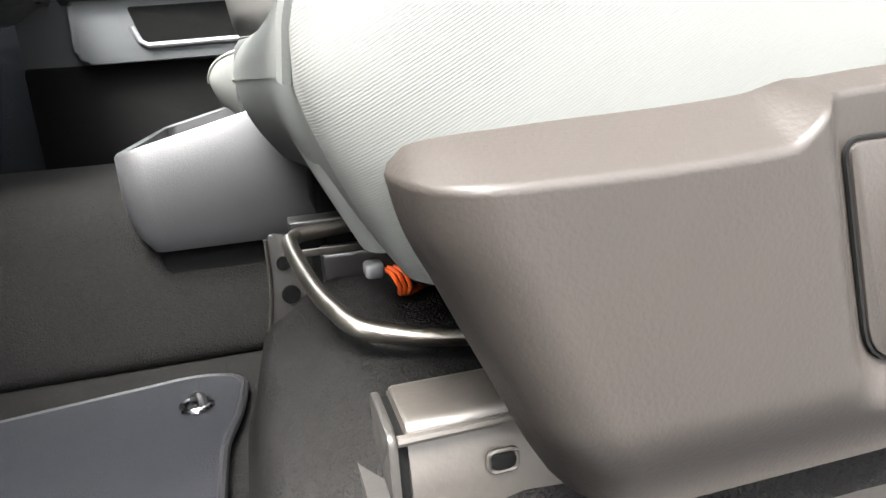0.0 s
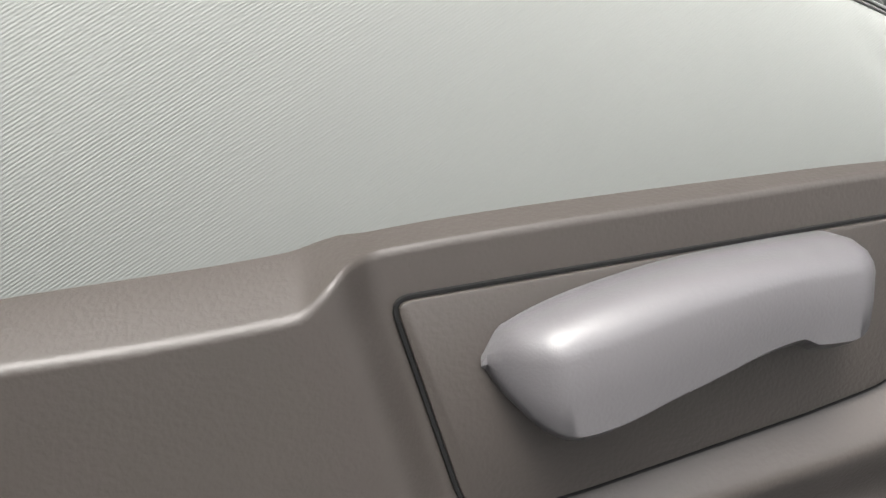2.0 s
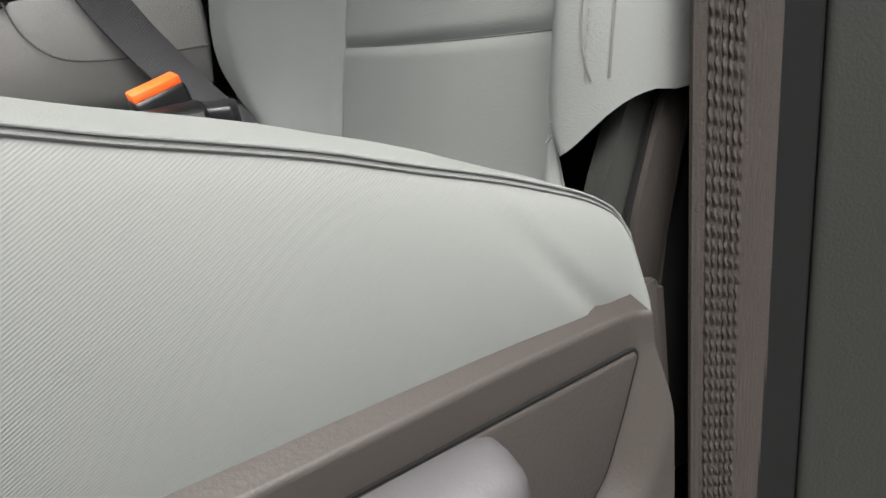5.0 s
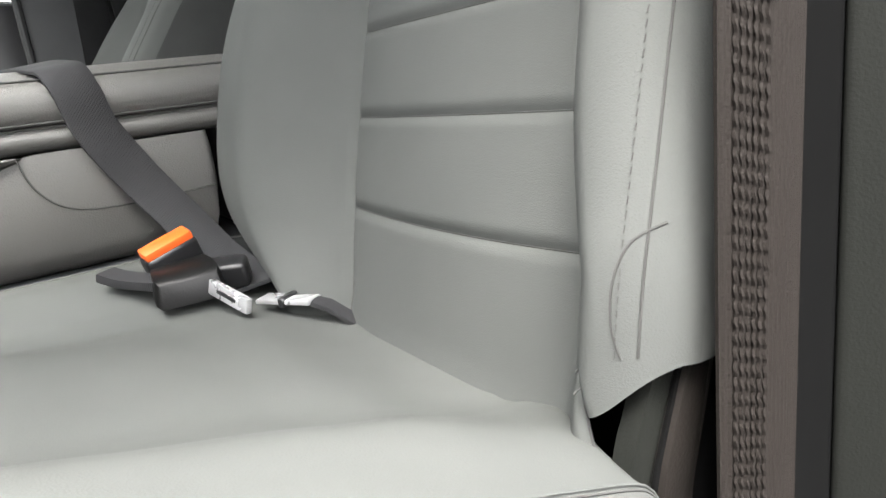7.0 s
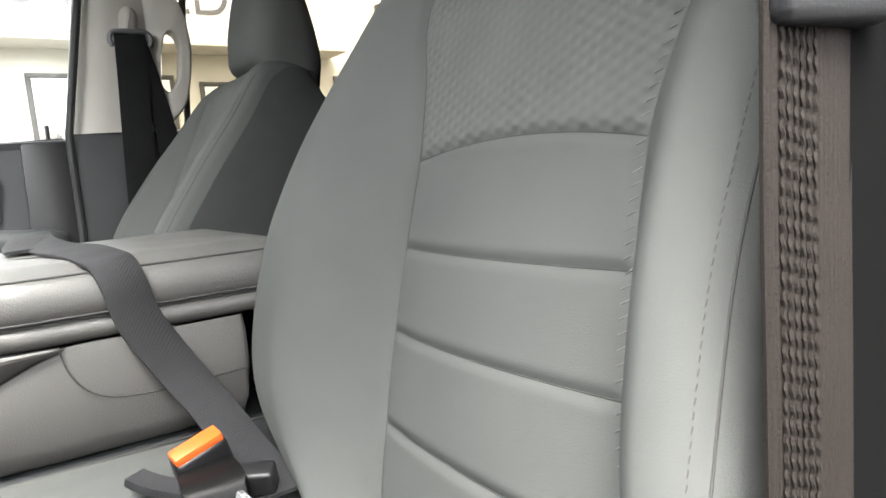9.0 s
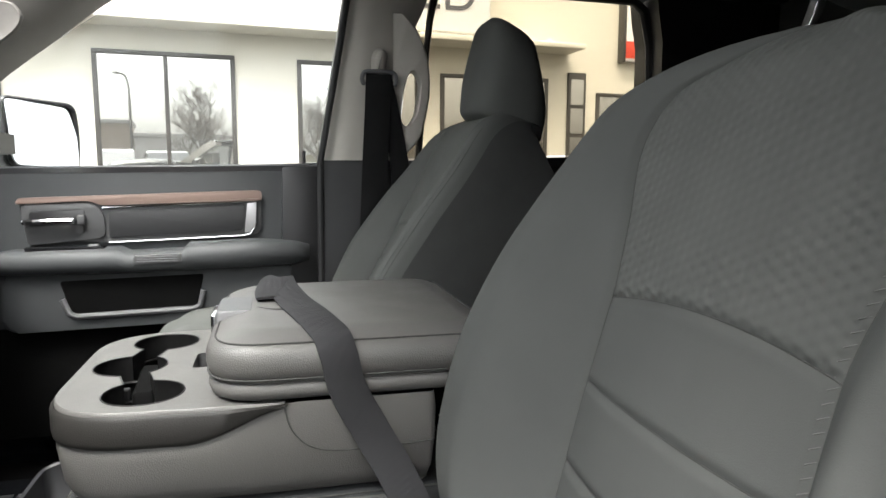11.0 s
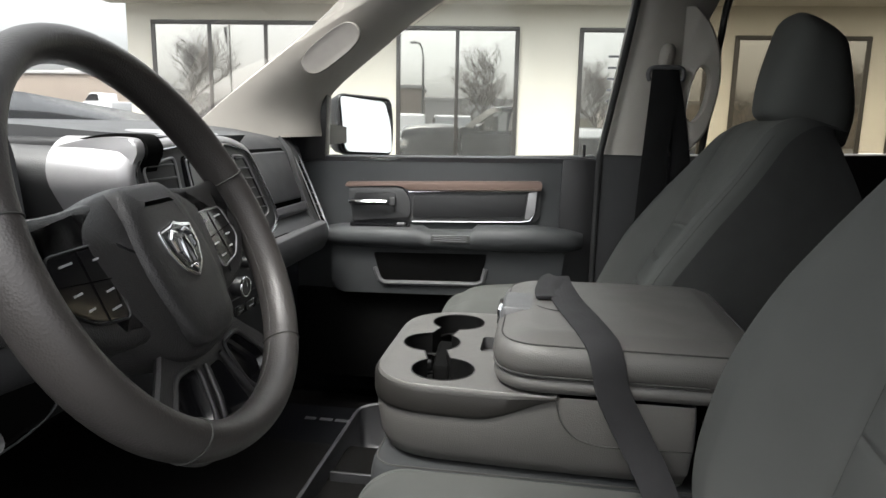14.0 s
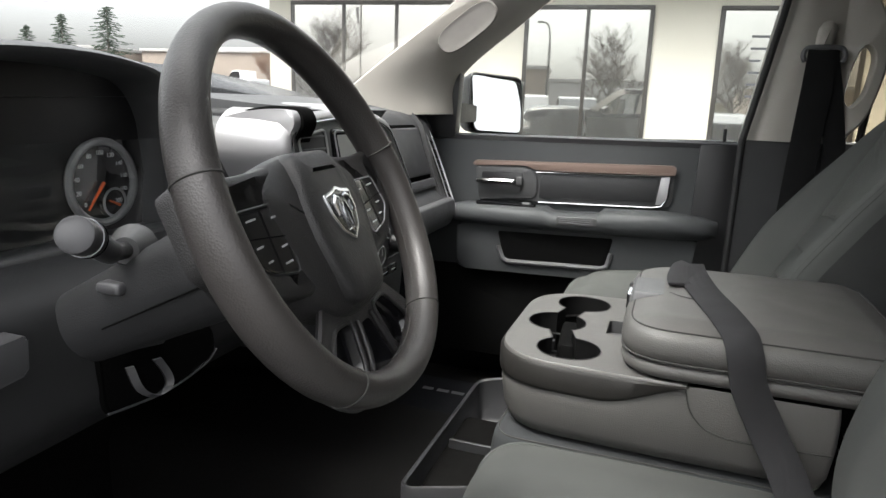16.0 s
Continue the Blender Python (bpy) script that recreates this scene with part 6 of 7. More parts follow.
part("backrest", box(1.52, 1.66, 0.1, 1.42, 0.38, 0.95, 0.04, 4), DARKCLOTH, rs)
part("base", box(1.1, 1.6, 0.12, 1.4, 0.0, 0.29, 0.01), BLACKPLASTIC, rs)
# windscreen and driver side of the cab
solid("windscreen", loft([[(-0.68, 0.05, 0.795), (-0.68, 1.43, 0.795)], [(0.14, 0.12, 1.245), (0.14, 1.36, 1.245)]], False), GLASS, "clear raked windscreen", "window", "structure").visible_shadow = False
solid("driver_a_pillar", loft([[(-0.68, -0.02, 0.78), (-0.4, -0.06, 0.74), (-0.4, -0.1, 0.74), (-0.68, -0.1, 0.78)], [(0.12, 0.08, 1.25), (0.24, 0.02, 1.2), (0.24, -0.1, 1.2), (0.12, -0.08, 1.27)]]), BLACKPLASTIC, "dark driver side windscreen pillar", "pillar", "structure")
solid("driver_roof_rail", prism(rounded([(0.0, 1.2), (-0.1, 1.19), (-0.12, 1.27), (0.0, 1.25)], 0.01), 'x', 0.2, 1.72), BLACKPLASTIC, "dark roof rail over the driver door opening", "trim", "structure")
bpx = rounded([(0.54, -0.012), (0.64, -0.003), (0.66, 0.1), (0.95, 0.12), (0.95, -0.16), (0.72, -0.16), (0.6, -0.075)], 0.008)
solid("driver_b_pillar", prism(bpx, 'z', -0.2, 1.22), PILLARGREY, "grey plastic centre pillar trim by the driver seat", "pillar", "structure")
solid("door_seal", prism(rounded([(0.517, -0.006), (0.521, -0.0015), (0.6, -0.0005), (0.57, -0.006), (0.542, -0.0125), (0.53, -0.009)], 0.002), 'z', -0.05, 1.2), SEALSHADEBLACK, "black rubber door seal along the pillar", "seal", "structure")
solid("sill", box(-0.5, 1.6, -0.1, 0.03, -0.2, 0.0, 0.02), BLACKPLASTIC, "black door sill plate", "sill", "structure")
solid("rear_driver_door", box(0.95, 1.75, -0.18, -0.08, -0.3, 1.22, 0.02), BODYPAINT, "dark closed rear driver door", "door", "structure")
dd = thing("driver_door", (-0.45, -0.12, -0.3), "dark driver door standing wide open", "door", kind="structure")
DM = Matrix.Translation((-0.45, -0.12, 0)) @ pose(0, 0, 0, 0, 0, -66)
part("panel", box(0.0, 0.95, -0.14, 0.0, -0.35, 0.72, 0.02, 2, DM), DARKPLASTIC, dd)
part("window_frame", box(0.05, 0.9, -0.1, -0.06, 0.72, 0.76, 0.01, 2, DM), BLACKPLASTIC, dd)

# outer body of the truck
truck = thing("truck_body", (0.5, 0.76, -0.6), "black painted pickup truck body with bed and wheels", "pickup")
part("bonnet", loft([[(x, -0.14, z - 0.1), (x, -0.06, z - 0.03), (x, 0.25, z), (x, 0.5, z + 0.02), (x, 0.76, z + 0.025), (x, 1.02, z + 0.02), (x, 1.27, z), (x, 1.58, z - 0.03), (x, 1.66, z - 0.1), (x, 1.68, z - 0.4), (x, 1.66, 0.1), (x, -0.14, 0.1), (x, -0.16, z - 0.4)] for x, z in ((-0.74, 0.79), (-0.8, 0.83), (-1.2, 0.85), (-1.7, 0.83), (-2.0, 0.79), (-2.12, 0.72), (-2.17, 0.55))]), BODYPAINT, truck, "black bonnet and front wings", smooth=50)
for s_ in (-0.145, 1.6):
    part("front_wing", prism([(-2.13, -0.2), (-2.0, -0.2)] + [(-1.5 + 0.48 * math.cos(radians(a)), -0.21 + 0.48 * math.sin(radians(a))) for a in range(180, -1, -12)] + [(-0.72, -0.25), (-0.72, 0.5), (-2.12, 0.5)], 'y', s_, s_ + 0.09, 0.02), BODYPAINT, truck)
part("grille", box(-2.22, -2.14, 0.2, 1.32, 0.08, 0.52, 0.03), CHROME, truck)
part("door_skin", prism([(-0.7, -0.3), (1.45, -0.3), (1.45, 0.68), (-0.7, 0.62)], 'y', 1.602, 1.66, 0.02), BODYPAINT, truck)
part("bed", box(1.8, 3.7, -0.14, 1.66, -0.3, 0.6, 0.05), BODYPAINT, truck)
part("front_bumper", box(-2.35, -2.13, -0.1, 1.62, -0.28, 0.02, 0.06), CHROME, truck)
part("headlight", box(-2.2, -1.98, 1.36, 1.695, 0.26, 0.5, 0.04), CHROME, truck)
for wx in (-1.5, 2.35):
    for wy in (-0.05, 1.57):
        ty = part("tyre", tube(ring((wx, wy, -0.21), (1, 0, 0), (0, 0, 1), 0.28, 28), 0.11, 10, True), RUBBER, truck)
        part("wheel_rim", tube([(wx, wy - 0.09, -0.21), (wx, wy + 0.09, -0.21)], 0.22, 20), SILVER, ty)

belt = thing("driver_seat_belt", (0.505, 0.0, 0.0), "taupe woven seat belt webbing hanging along the pillar", "seat belt")
BELT = spline([(0.505, -0.003, 0.0), (0.499, -0.007, 0.3), (0.5, -0.008, 0.5), (0.506, -0.007, 0.65), (0.522, -0.012, 1.1)], 12)
BSIDE, BOUT = Vector((0.974, -0.225, 0)), Vector((-0.225, -0.974, 0))


def belt_at(p, o, out):
    """A point of the webbing: o across it, curling away towards its rear edge."""
    return p + BSIDE * (o - 0.001 * smooth01(0.01, 0.0235, o) ** 2) + BOUT * (out - 0.0055 * smooth01(0.004, 0.0275, o) ** 1.5 - 0.0015 * smooth01(-0.016, -0.0215, o))


rows = []
for p in BELT:
    front_ = [belt_at(p, -0.0215 + 0.045 * k / 96, 0.0006 + 0.0003 * math.cos(2 * math.pi * k / 96 * 20)) for k in range(97)]
    rows.append(front_ + [belt_at(p, o, -0.0008) for o in (0.0235, 0.007, -0.007, -0.0215)])
part("webbing", loft(rows), WEBBING, belt, smooth=80)
for k in range(6):
    o, pts = -0.0152 + 0.0029 * k, []
    for u in range(1300):
        z = 0.1 + 0.62 * u / 1300
        a = z * 2 * math.pi / 0.0062 + k
        pts.append(belt_at(Vector((curve([(p.z, p.x) for p in BELT], z), curve([(p.z, p.y) for p in BELT], z), z)), o + 0.0003 * math.cos(a), 0.0011 + 0.00025 * math.sin(a)))
    part("woven_cord", tube(pts, 0.0009, 5), WEBBING, belt)
part("tongue", box(-0.008, 0.008, -0.024, 0.024, -0.012, 0.012, 0.005, 3, Matrix.Translation((0.51, -0.008, 0.642)) @ pose(0, 0, 0, 0, 0, 77)), BLACKPLASTIC, belt, "black belt tongue grip")

# ---- outside ----
solid("ground", box(-400, 400, -400, 400, -0.8, -0.6), ASPHALT, "grey asphalt parking lot", "ground", "structure")
YB = 12.5
NEAR = Matrix.Translation((0.27, -0.22, 0.79)) @ Matrix.Scale(0.7, 4) @ Matrix.Translation((-0.27, 0.22, -0.79))
bld = thing("dealership_building", (2.0, YB, -0.6), "cream painted single storey dealership with dark framed windows", "building")
part("wall", box(-7.85, 22, YB, YB + 8, -1.2, 4.9), WALLPAINT, bld)
part("canopy", box(-8.2, 6.35, YB - 0.75, YB + 0.05, 3.02, 3.12, 0.02), WALLPAINT, bld, "thin projecting canopy")
part("fascia", box(-8.2, 4.4, YB - 0.5, YB + 0.05, 3.14, 5.0, 0.03), WHITEPAINT, bld, "white sign fascia")
for k in range(14):
    part("course_joint", box(-7.85, 22, YB - 0.004, YB + 0.01, -0.4 + 0.25 * k, -0.392 + 0.25 * k), WALLPAINT, bld)


def window(x0, x1, zt, zl=-0.3, bars=1, label="dark framed shop window reflecting the car park"):
    w = part("window", join(box(x0 - 0.05, x0 + 0.03, YB - 0.05, YB + 0.02, zl, zt, 0.006), box(x1 - 0.03, x1 + 0.05, YB - 0.05, YB + 0.02, zl, zt, 0.006), box(x0 - 0.05, x1 + 0.05, YB - 0.052, YB + 0.02, zt - 0.03, zt + 0.05, 0.006), box(x0 - 0.05, x1 + 0.05, YB - 0.06, YB + 0.02, zl - 0.06, zl, 0.006)), FRAMEDARK, bld, label)
    for k in range(bars):
        xm = x0 + (x1 - x0) * (k + 1) / (bars + 1)
        part("mullion", box(xm - 0.035, xm + 0.035, YB - 0.048, YB + 0.02, zl, zt, 0.005), FRAMEDARK, w)
    for k in range(bars + 1):
        a, b = x0 + (x1 - x0) * k / (bars + 1), x0 + (x1 - x0) * (k + 1) / (bars + 1)
        part("pane", box(a + 0.03, b - 0.03, YB - 0.03, YB - 0.02, zl, zt), WINGLASS, w)
    return w


window(-7.3, -4.0, 2.66, bars=2)
window(-2.55, -0.36, 2.58)
wb = window(0.83, 3.05, 2.57)
part("poster", box(1.25, 1.95, YB - 0.016, YB - 0.012, 0.9, 2.5), WHITEPAINT, wb, "white price poster in the window")
for k in range(6):
    part("poster_line", box(1.32, 1.5 + 0.07 * (k % 3), YB - 0.0345, YB - 0.031, 1.1 + 0.2 * k, 1.14 + 0.2 * k), SIGNGREY, wb)
window(3.6, 5.85, 2.46)
window(7.1, 7.9, 2.22, bars=0)
dr = part("door", box(6.36, 6.78, YB - 0.06, YB + 0.02, -1.2, 2.66, 0.01), FRAMEDARK, bld, "dark glazed entrance door")
for k in range(5):
    part("door_pane", box(6.42, 6.72, YB - 0.07, YB - 0.055, -0.4 + 0.6 * k, 0.12 + 0.6 * k), WINGLASS, dr)
part("lamp", tube(spline([(5.8, YB - 0.0, 3.16), (5.8, YB - 0.2, 3.2), (5.78, YB - 0.3, 3.22)], 4), 0.07, 10), WHITEPAINT, bld, "small round wall camera")
sgn = part("sign_panel", box(0.2, 4.36, YB - 0.56, YB - 0.5, 3.2, 4.6, 0.02), WHITEPAINT, bld, "white sign with dark letters")
LET = Matrix(((1, 0, 0, 0), (0, 0, -1, 0), (0, 1, 0, 0), (0, 0, 0, 1)))
words("PRE OWNED", 0.95, Matrix.Translation((1.35, YB - 0.57, 3.88)) @ LET, SIGNGREY, sgn, "letters")
bld.matrix_basis = NEAR @ Matrix.Translation((-1.5, YB, 0)) @ pose(0, 0, 0, 0, 0, 4.2) @ Matrix.Translation((1.5 + 2.0, 0, -0.6))
rsn = thing("wall_sign", (7.75, YB, 3.0), "red and white projecting wall sign", "sign")
part("panel", box(7.58, 8.3, YB - 0.2, YB, 2.95, 4.2, 0.02), WHITEPAINT, rsn)
part("red_band", box(7.62, 8.26, YB - 0.21, YB - 0.195, 3.0, 3.35, 0.005), RED, rsn)
rsn.matrix_basis = NEAR @ Matrix.Translation((-1.5, YB, 0)) @ pose(0, 0, 0, 0, 0, 4.2) @ Matrix.Translation((1.5 + 7.75, 0, 3.0))
part("frame", box(7.55, 7.62, YB - 0.22, YB, 2.92, 4.2, 0.01), FRAMEDARK, rsn)


def vehicle(x, y, turn, paint, kind, label, base=-0.6):
    """A parked car or pickup; its nose points to -x before it is turned."""
    m = Matrix.Translation((x, y, base)) @ pose(0, 0, 0, 0, 0, turn)
    car = thing("pickup" if kind == "pickup" else "car", m.translation, label, "pickup" if kind == "pickup" else "car", "parked vehicles")
    if kind == "pickup":
        low = [(-2.8, 0.4), (2.8, 0.45), (2.8, 1.2), (0.85, 1.22), (-1.0, 1.2), (-2.7, 1.1), (-2.85, 0.8)]
        top = [(-1.05, 1.15), (-0.35, 1.82), (0.2, 1.92), (0.95, 1.88), (1.1, 1.15)]
        L = 1.85
    else:
        low = [(-2.2, 0.35), (2.2, 0.35), (2.25, 0.85), (1.9, 0.98), (-0.9, 0.95), (-2.1, 0.75), (-2.25, 0.55)]
        top = [(-1.0, 0.9), (-0.35, 1.42), (0.3, 1.48), (1.2, 1.4), (1.8, 0.9)]
        L = 1.4
    def put(bm):
        bmesh.ops.transform(bm, matrix=m, verts=bm.verts[:])
        return bm
    bd = part("body", put(stack(rounded(low, 0.12, 4), [(-0.95, 0.1), (-0.88, 0.02), (-0.5, 0.0), (0.5, 0.0), (0.88, 0.02), (0.95, 0.1)], 'y')), paint, car, smooth=35)
    part("cabin", put(stack(rounded(top, 0.12, 4), [(-0.8, 0.06), (-0.76, 0.0), (0.76, 0.0), (0.8, 0.06)], 'y')), paint, bd, smooth=35)
    x0, x1 = top[0][0], top[-1][0]
    for s in (-1, 1):
        part("side_window", put(prism(inset(rounded(top, 0.1, 3), 0.1), 'y', s * 0.79, s * 0.812)), PIANO, bd)
        part("headlight", put(box(low[-1][0] - 0.02, low[-1][0] + 0.12, s * 0.7 - 0.14, s * 0.7 + 0.14, low[-1][1] - 0.02, low[-1][1] + 0.16, 0.03)), CHROME, bd)
    part("windscreen", put(loft([[(top[0][0] + 0.06, -0.68, top[0][1] + 0.1), (top[0][0] + 0.06, 0.68, top[0][1] + 0.1)], [(top[1][0] - 0.08, -0.64, top[1][1] - 0.06), (top[1][0] - 0.08, 0.64, top[1][1] - 0.06)]], False)), PIANO, bd)
    part("grille", put(box(low[-1][0] - 0.03, low[-1][0] + 0.05, -0.5, 0.5, low[-1][1] - 0.05, low[-1][1] + 0.22, 0.02)), BLACKPLASTIC, bd)
    for wx in (-L, L):
        for s in (-1, 1):
            ty = part("tyre", put(tube(ring((wx, s * 0.82, 0.36), (1, 0, 0), (0, 0, 1), 0.27, 28), 0.1, 10, True)), RUBBER, car)
            part("rim", put(tube([(wx, s * 0.8, 0.36), (wx, s * 0.9, 0.36)], [0.24, 0.2], 20)), SILVER, ty)
    return car


WHITECAR = shader("white_car_paint", (0.75, 0.75, 0.76), 0.25, coat=1.0)
SILVERCAR = shader("silver_car_paint", (0.35, 0.36, 0.37), 0.3, 0.5, coat=1.0)
BLUECAR = shader("blue_car_paint", (0.03, 0.05, 0.09), 0.25, coat=1.0)
vehicle(-13.2, -9.2, 70, SILVERCAR, "car", "silver car parked nose out")
vehicle(-2.9, -11.0, 82, WHITECAR, "pickup", "white pickup parked nose in")
vehicle(-0.9, -13.2, 84, SILVERCAR, "pickup", "silver pickup parked in the next row")
vehicle(-8.6, -13.0, 85, WHITECAR, "car", "white car parked in the far row")
vehicle(4.6, -10.6, 85, SILVERCAR, "car", "grey car parked nose in")
vehicle(8.8, -10.2, 80, BLUECAR, "car", "dark blue car parked nose in")
BANK = 1.05
solid("upper_lot", loft([[(x, y, z) for x, y in ((-110, 70), (-24, 92), (-14, 46), (-60, 24))] for z in (-0.7, BANK)]), ASPHALT, "raised asphalt lot beyond the building", "ground", "structure")
vehicle(-35.6, 50.0, -22, WHITECAR, "pickup", "white pickup parked on the upper lot", BANK)
vehicle(-31.0, 53.5, -30, BLUECAR, "car", "dark car parked on the upper lot", BANK)
vehicle(-40.5, 49.0, 170, WHITECAR, "car", "white car parked beside a pickup", BANK)
vehicle(-44.5, 45.0, 160, SILVERCAR, "car", "silver car on the upper lot", BANK)

BARK = shader("grey_bark", (0.1, 0.085, 0.07), 0.9, scale=8, bump=0.5, bump_scale=30)
NEEDLES = shader("conifer_needles", (0.035, 0.055, 0.035), 0.9, scale=3)


def sticks(runs, n):
    """Many tapered branches in one mesh: each a run of points and their radii."""
    verts, faces = [], []
    for pts, radii in runs:
        d = (pts[-1] - pts[0]).normalized()
        e1 = d.cross(Vector((0.3, 0.9, 0.2))).normalized()
        e2 = d.cross(e1)
        base = len(verts)
        for p, r in zip(pts, radii):
            verts.extend(p + e1 * (r * math.cos(2 * math.pi * k / n)) + e2 * (r * math.sin(2 * math.pi * k / n)) for k in range(n))
        for i in range(len(pts) - 1):
            a = base + i * n
            faces.extend((a + k, a + (k + 1) % n, a + n + (k + 1) % n, a + n + k) for k in range(n))
    me = bpy.data.meshes.new("sticks")
    me.from_pydata(verts, [], faces)
    bm = bmesh.new()
    bm.from_mesh(me)
    bpy.data.meshes.remove(me)
    return bm


def bare_tree(x, y, height, seed, base=-0.6, material=None, label="leafless grey street tree with fine branches"):
    rng = random.Random(seed)
    tree = thing("bare_tree", (x, y, base), label, "tree", "bare trees")
    limbs, twigs = [], []
    wood = material or BARK

    def grow(p, d, length, r, depth):
        pts, q = [p], p
        for k in range(3):
            d = (d + Vector((rng.uniform(-.2, .2), rng.uniform(-.2, .2), rng.uniform(-.02, .12)))).normalized()
            q = q + d * length / 3
            pts.append(q)
        (limbs if depth > 2 else twigs).append((pts, [r, r * 0.85, r * 0.75, r * 0.62]))
        if depth == 0:
            return
        for k in range(5 if depth > 2 else 4):
            a = rng.uniform(0, 6.28)
            side = Vector((math.cos(a), math.sin(a), rng.uniform(0.0, 0.7)))
            grow(pts[rng.choice((1, 2, 3, 3))], (d * 0.7 + side * 0.8).normalized(), length * rng.uniform(0.58, 0.8), r * 0.55, depth - 1)

    grow(Vector((x, y, base - 0.02)), Vector((0, 0, 1)), height * 0.3, height * 0.015, 5)
    part("trunk", sticks(limbs, 6), wood, tree)
    part("crown", sticks(twigs, 3), wood, tree, "fine bare twigs")
    return tree


RUSTTWIG = shader("rusty_twigs", (0.2, 0.12, 0.08), 0.9, scale=8)
bare_tree(1.1, -20.0, 7.0, 3)
bare_tree(-14.8, -18.0, 7.6, 5)
bare_tree(-8.6, -18.5, 7.2, 9)
bare_tree(14.5, -17.0, 6.8, 15)
bare_tree(20.0, -19.0, 7.2, 16)
bare_tree(7.8, -22.0, 7.4, 12)
bare_tree(-36.5, 56.0, 5.2, 21, BANK, RUSTTWIG, "leafless rust brown tree behind parked cars")
bare_tree(-33.0, 58.0, 4.6, 22, BANK, RUSTTWIG, "leafless rust brown tree behind parked cars")


def conifer(x, y, height, seed, spread=0.24):
    """Spruce: a trunk with drooping tiers of ragged boughs, each a fan of many small needle tufts."""
    rng = random.Random(seed)
    tree = thing("conifer", (x, y, -0.6), "dark green ragged spruce tree in the distance", "tree", "conifers")
    part("trunk", tube([(x, y, -0.62), (x, y, height - 1.0)], [height * 0.02, height * 0.005], 8), BARK, tree)
    bm = bmesh.new()
    for k in range(150):
        u = (k + 0.5) / 150
        z = -0.6 + height * (0.99 - 0.8 * u)
        reach = height * spread * (0.12 + 0.88 * u ** 0.8) * rng.uniform(0.45, 1.15)
        a = k * 2.4 + rng.uniform(-0.5, 0.5)
        out, side = Vector((math.cos(a), math.sin(a), 0)), Vector((-math.sin(a), math.cos(a), 0))
        for j in range(16):
            q = rng.uniform(0.1, 1.0)
            c = Vector((x, y, z)) + out * reach * q + Vector((0, 0, -0.28 * reach * q + 0.12 * reach * q * q)) + side * rng.uniform(-.22, .22) * reach * (1 - 0.5 * q)
            g = height * rng.uniform(0.012, 0.024)
            d = (out + side * rng.uniform(-.9, .9) + Vector((0, 0, rng.uniform(-.5, .3)))).normalized()
            w = d.cross(Vector((rng.uniform(-1, 1), rng.uniform(-1, 1), 1))).normalized()
            v = [bm.verts.new(c - d * g * 0.6 + w * g * 0.35), bm.verts.new(c + d * g * 1.3), bm.verts.new(c - d * g * 0.6 - w * g * 0.35), bm.verts.new(c + Vector((0, 0, g * 0.4)))]
            bm.faces.new((v[0], v[1], v[3]))
            bm.faces.new((v[1], v[2], v[3]))
    part("crown", bm, NEEDLES, tree, smooth=0)


conifer(-55.5, 50.0, 8.4, 1, 0.3)
conifer(-52.6, 52.6, 9.4, 2, 0.4)
conifer(-66, 55, 8.0, 4, 0.34)

lamp = thing("street_lamp", (-2.6, -24.0, -0.6), "curved grey street lamp over the car park", "street lamp")
part("pole", tube(spline([(-2.6, -24.0, -0.6), (-2.6, -24.0, 4.3), (-2.65, -24.0, 5.2), (-2.8, -24.0, 5.65), (-3.15, -24.0, 5.78)], 8), [0.075] * 9 + [0.055] * 24, 10), FRAMEDARK, lamp)
part("lamp_head", box(-3.4, -3.05, -24.12, -23.88, 5.7, 5.82, 0.04), FRAMEDARK, lamp)
flag = thing("flagpole", (-12.4, -18.0, -0.6), "thin flagpole with a furled flag at the edge of the lot", "pole")
part("pole", tube([(-12.4, -18.0, -0.6), (-12.4, -18.0, 5.9)], 0.045, 8), FRAMEDARK, flag)
part("flag", loft([[(-12.45 - 0.12 * math.sin(3 * k / 8), -18.0 + 0.05 * math.sin(k), 5.7 - 0.18 * k), (-12.62 - 0.1 * math.sin(2 + k / 3), -18.03, 5.6 - 0.18 * k), (-12.5, -17.96, 5.62 - 0.18 * k)] for k in range(9)]), SIGNGREY, flag, "grey furled flag")
FARWALL = shader("far_brick", (0.3, 0.25, 0.21), 0.9, scale=0.6)
FARGREY = shader("far_concrete", (0.42, 0.41, 0.4), 0.9, scale=0.5)


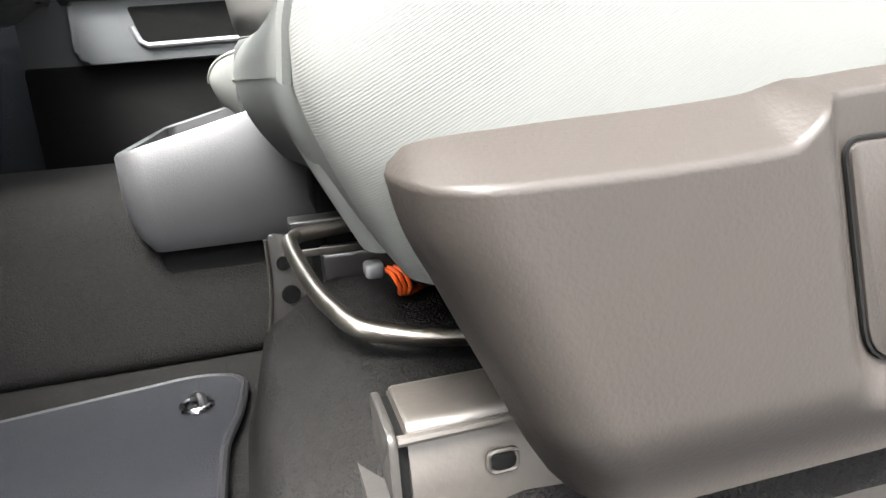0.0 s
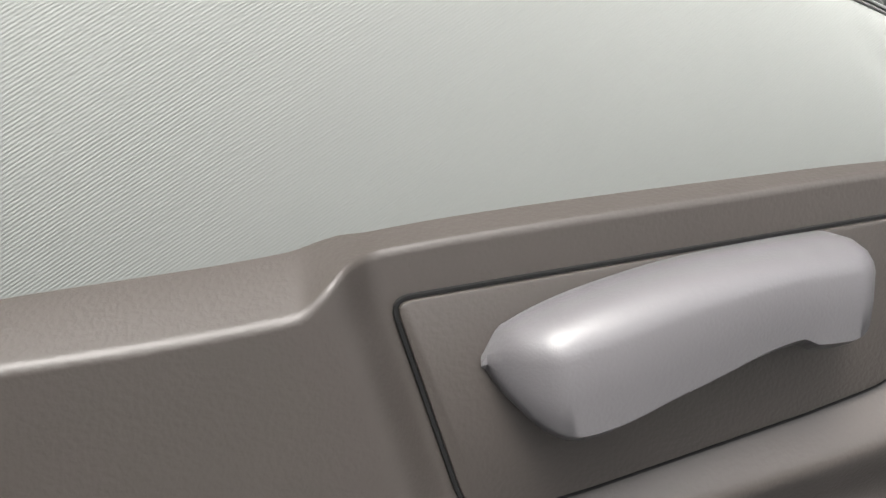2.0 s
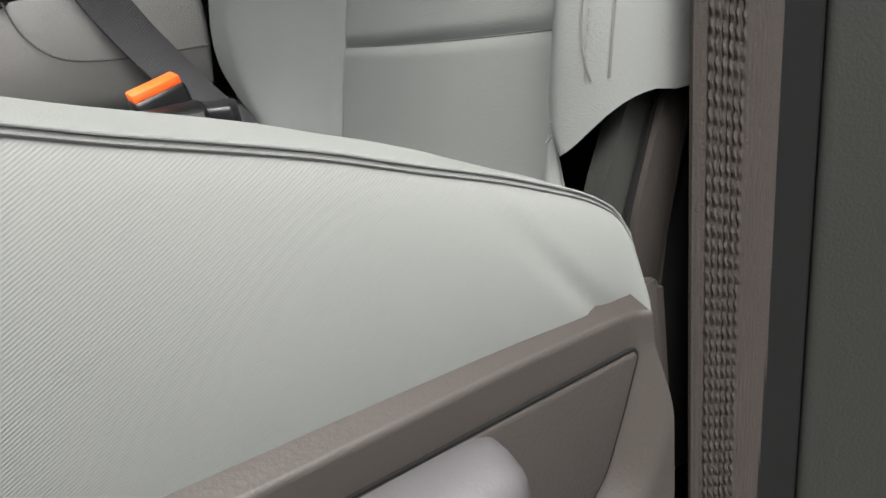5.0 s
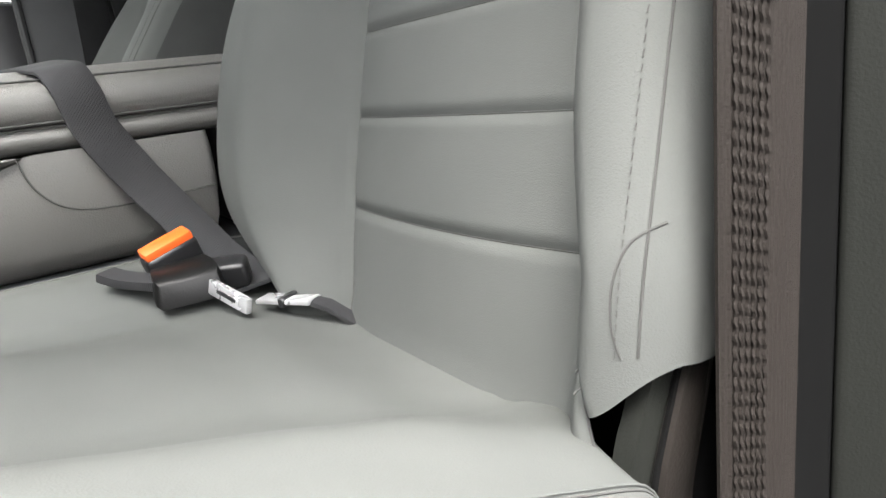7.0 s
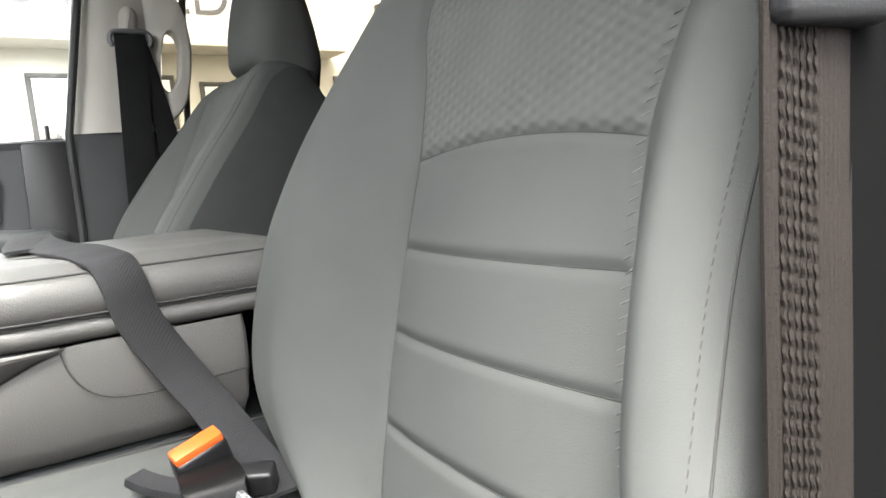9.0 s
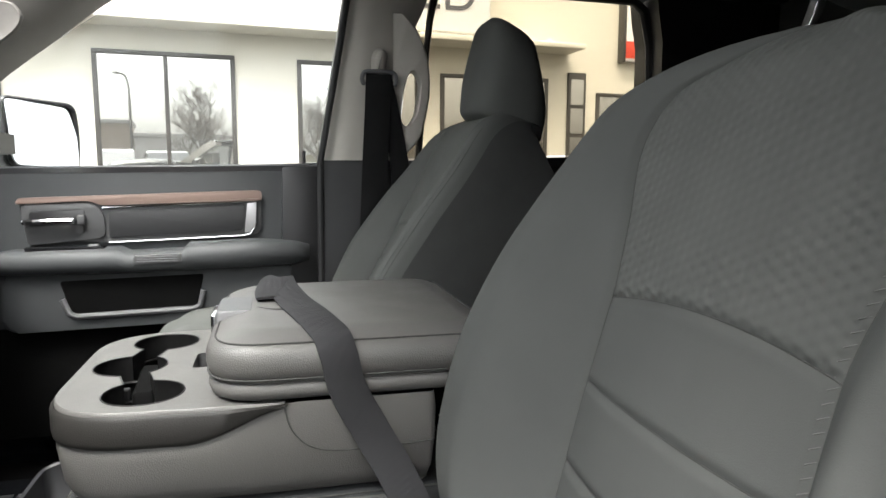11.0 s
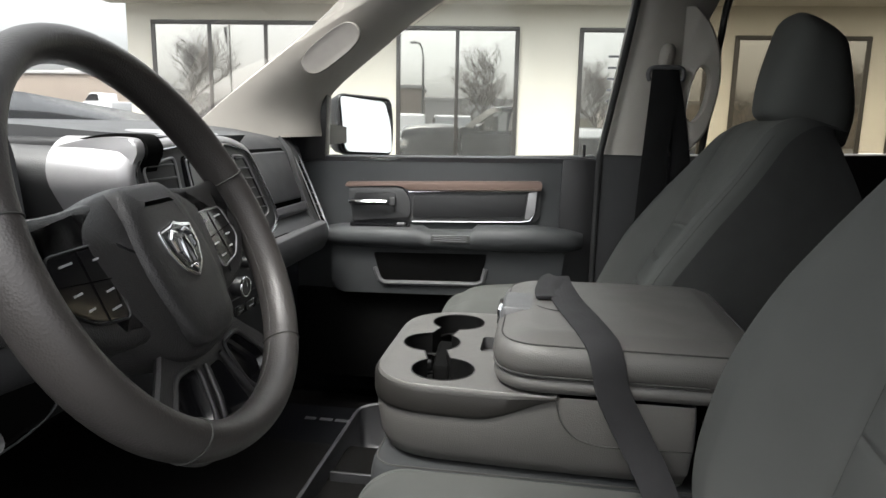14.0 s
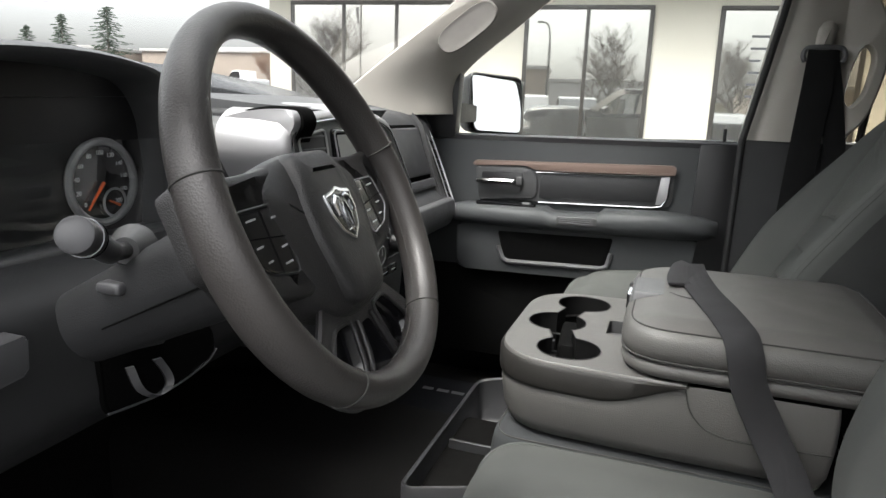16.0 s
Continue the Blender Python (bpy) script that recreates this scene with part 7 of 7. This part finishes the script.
def far_building(x0, x1, y0, y1, h, material, label, rows=1):
    b = thing("far_building", ((x0 + x1) / 2, (y0 + y1) / 2, -0.6), label, "building", "far buildings")
    part("wall", box(x0, x1, y0, y1, -0.6, h, 0.02), material, b)
    part("parapet", box(x0 - 0.2, x1 + 0.2, y0 - 0.2, y1 + 0.2, h, h + 0.35, 0.03), FARGREY, b)
    n = max(2, int((x1 - x0) / 4))
    for r in range(rows):
        for k in range(n):
            a = x0 + (x1 - x0) * (k + 0.25) / n
            for yy in (y0, y1):
                part("window", box(a, a + (x1 - x0) / n * 0.5, yy - 0.05, yy + 0.05, 0.4 + 3 * r, 2.0 + 3 * r), PIANO, b)
    return b


far_building(-60, -24, -48, -38, 3.2, FARGREY, "low grey commercial building across the street", 1)
far_building(-17, -3.8, -63, -55, 4.75, FARWALL, "tan commercial building across the street", 1)
far_building(-3.5, 10, -63, -55, 3.5, FARGREY, "low flat roofed building across the street", 1)
far_building(16, 40, -60, -50, 3.4, FARWALL, "low brown building across the street", 1)
far_building(-130, -62, 60, 75, 5.4, FARWALL, "long low brown building beyond the trees", 1)
far_building(-61, -42, 66, 78, 5.6, FARWALL, "brown flat roofed shed beyond the car park", 1)
far_building(-60, -36, 78, 92, 6.8, FARGREY, "grey commercial building behind the upper lot", 1)
HILL = shader("winter_scrub", (0.16, 0.13, 0.1), 1.0, color2=(0.08, 0.09, 0.06), scale=0.15, bump=0.3, bump_scale=1)
bmh = bmesh.new()
prev = None
for k in range(121):
    a = 2 * math.pi * k / 120
    h = 3.5 + 2.2 * noise.noise((math.cos(a) * 4, math.sin(a) * 4, 2)) + 1.2 * noise.noise((math.cos(a) * 19, math.sin(a) * 19, 5))
    ring_ = [bmh.verts.new((150 * math.cos(a), 150 * math.sin(a), -0.8)), bmh.verts.new((152 * math.cos(a), 152 * math.sin(a), h)), bmh.verts.new((158 * math.cos(a), 158 * math.sin(a), h * 0.9)), bmh.verts.new((175 * math.cos(a), 175 * math.sin(a), -0.8))]
    if prev:
        for p, q, r_, t_ in zip(prev, prev[1:], ring_[1:], ring_):
            bmh.faces.new((p, q, r_, t_))
    prev = ring_
solid("far_treeline", bmh, HILL, "distant line of winter scrub", "woods", "stuff", 60)
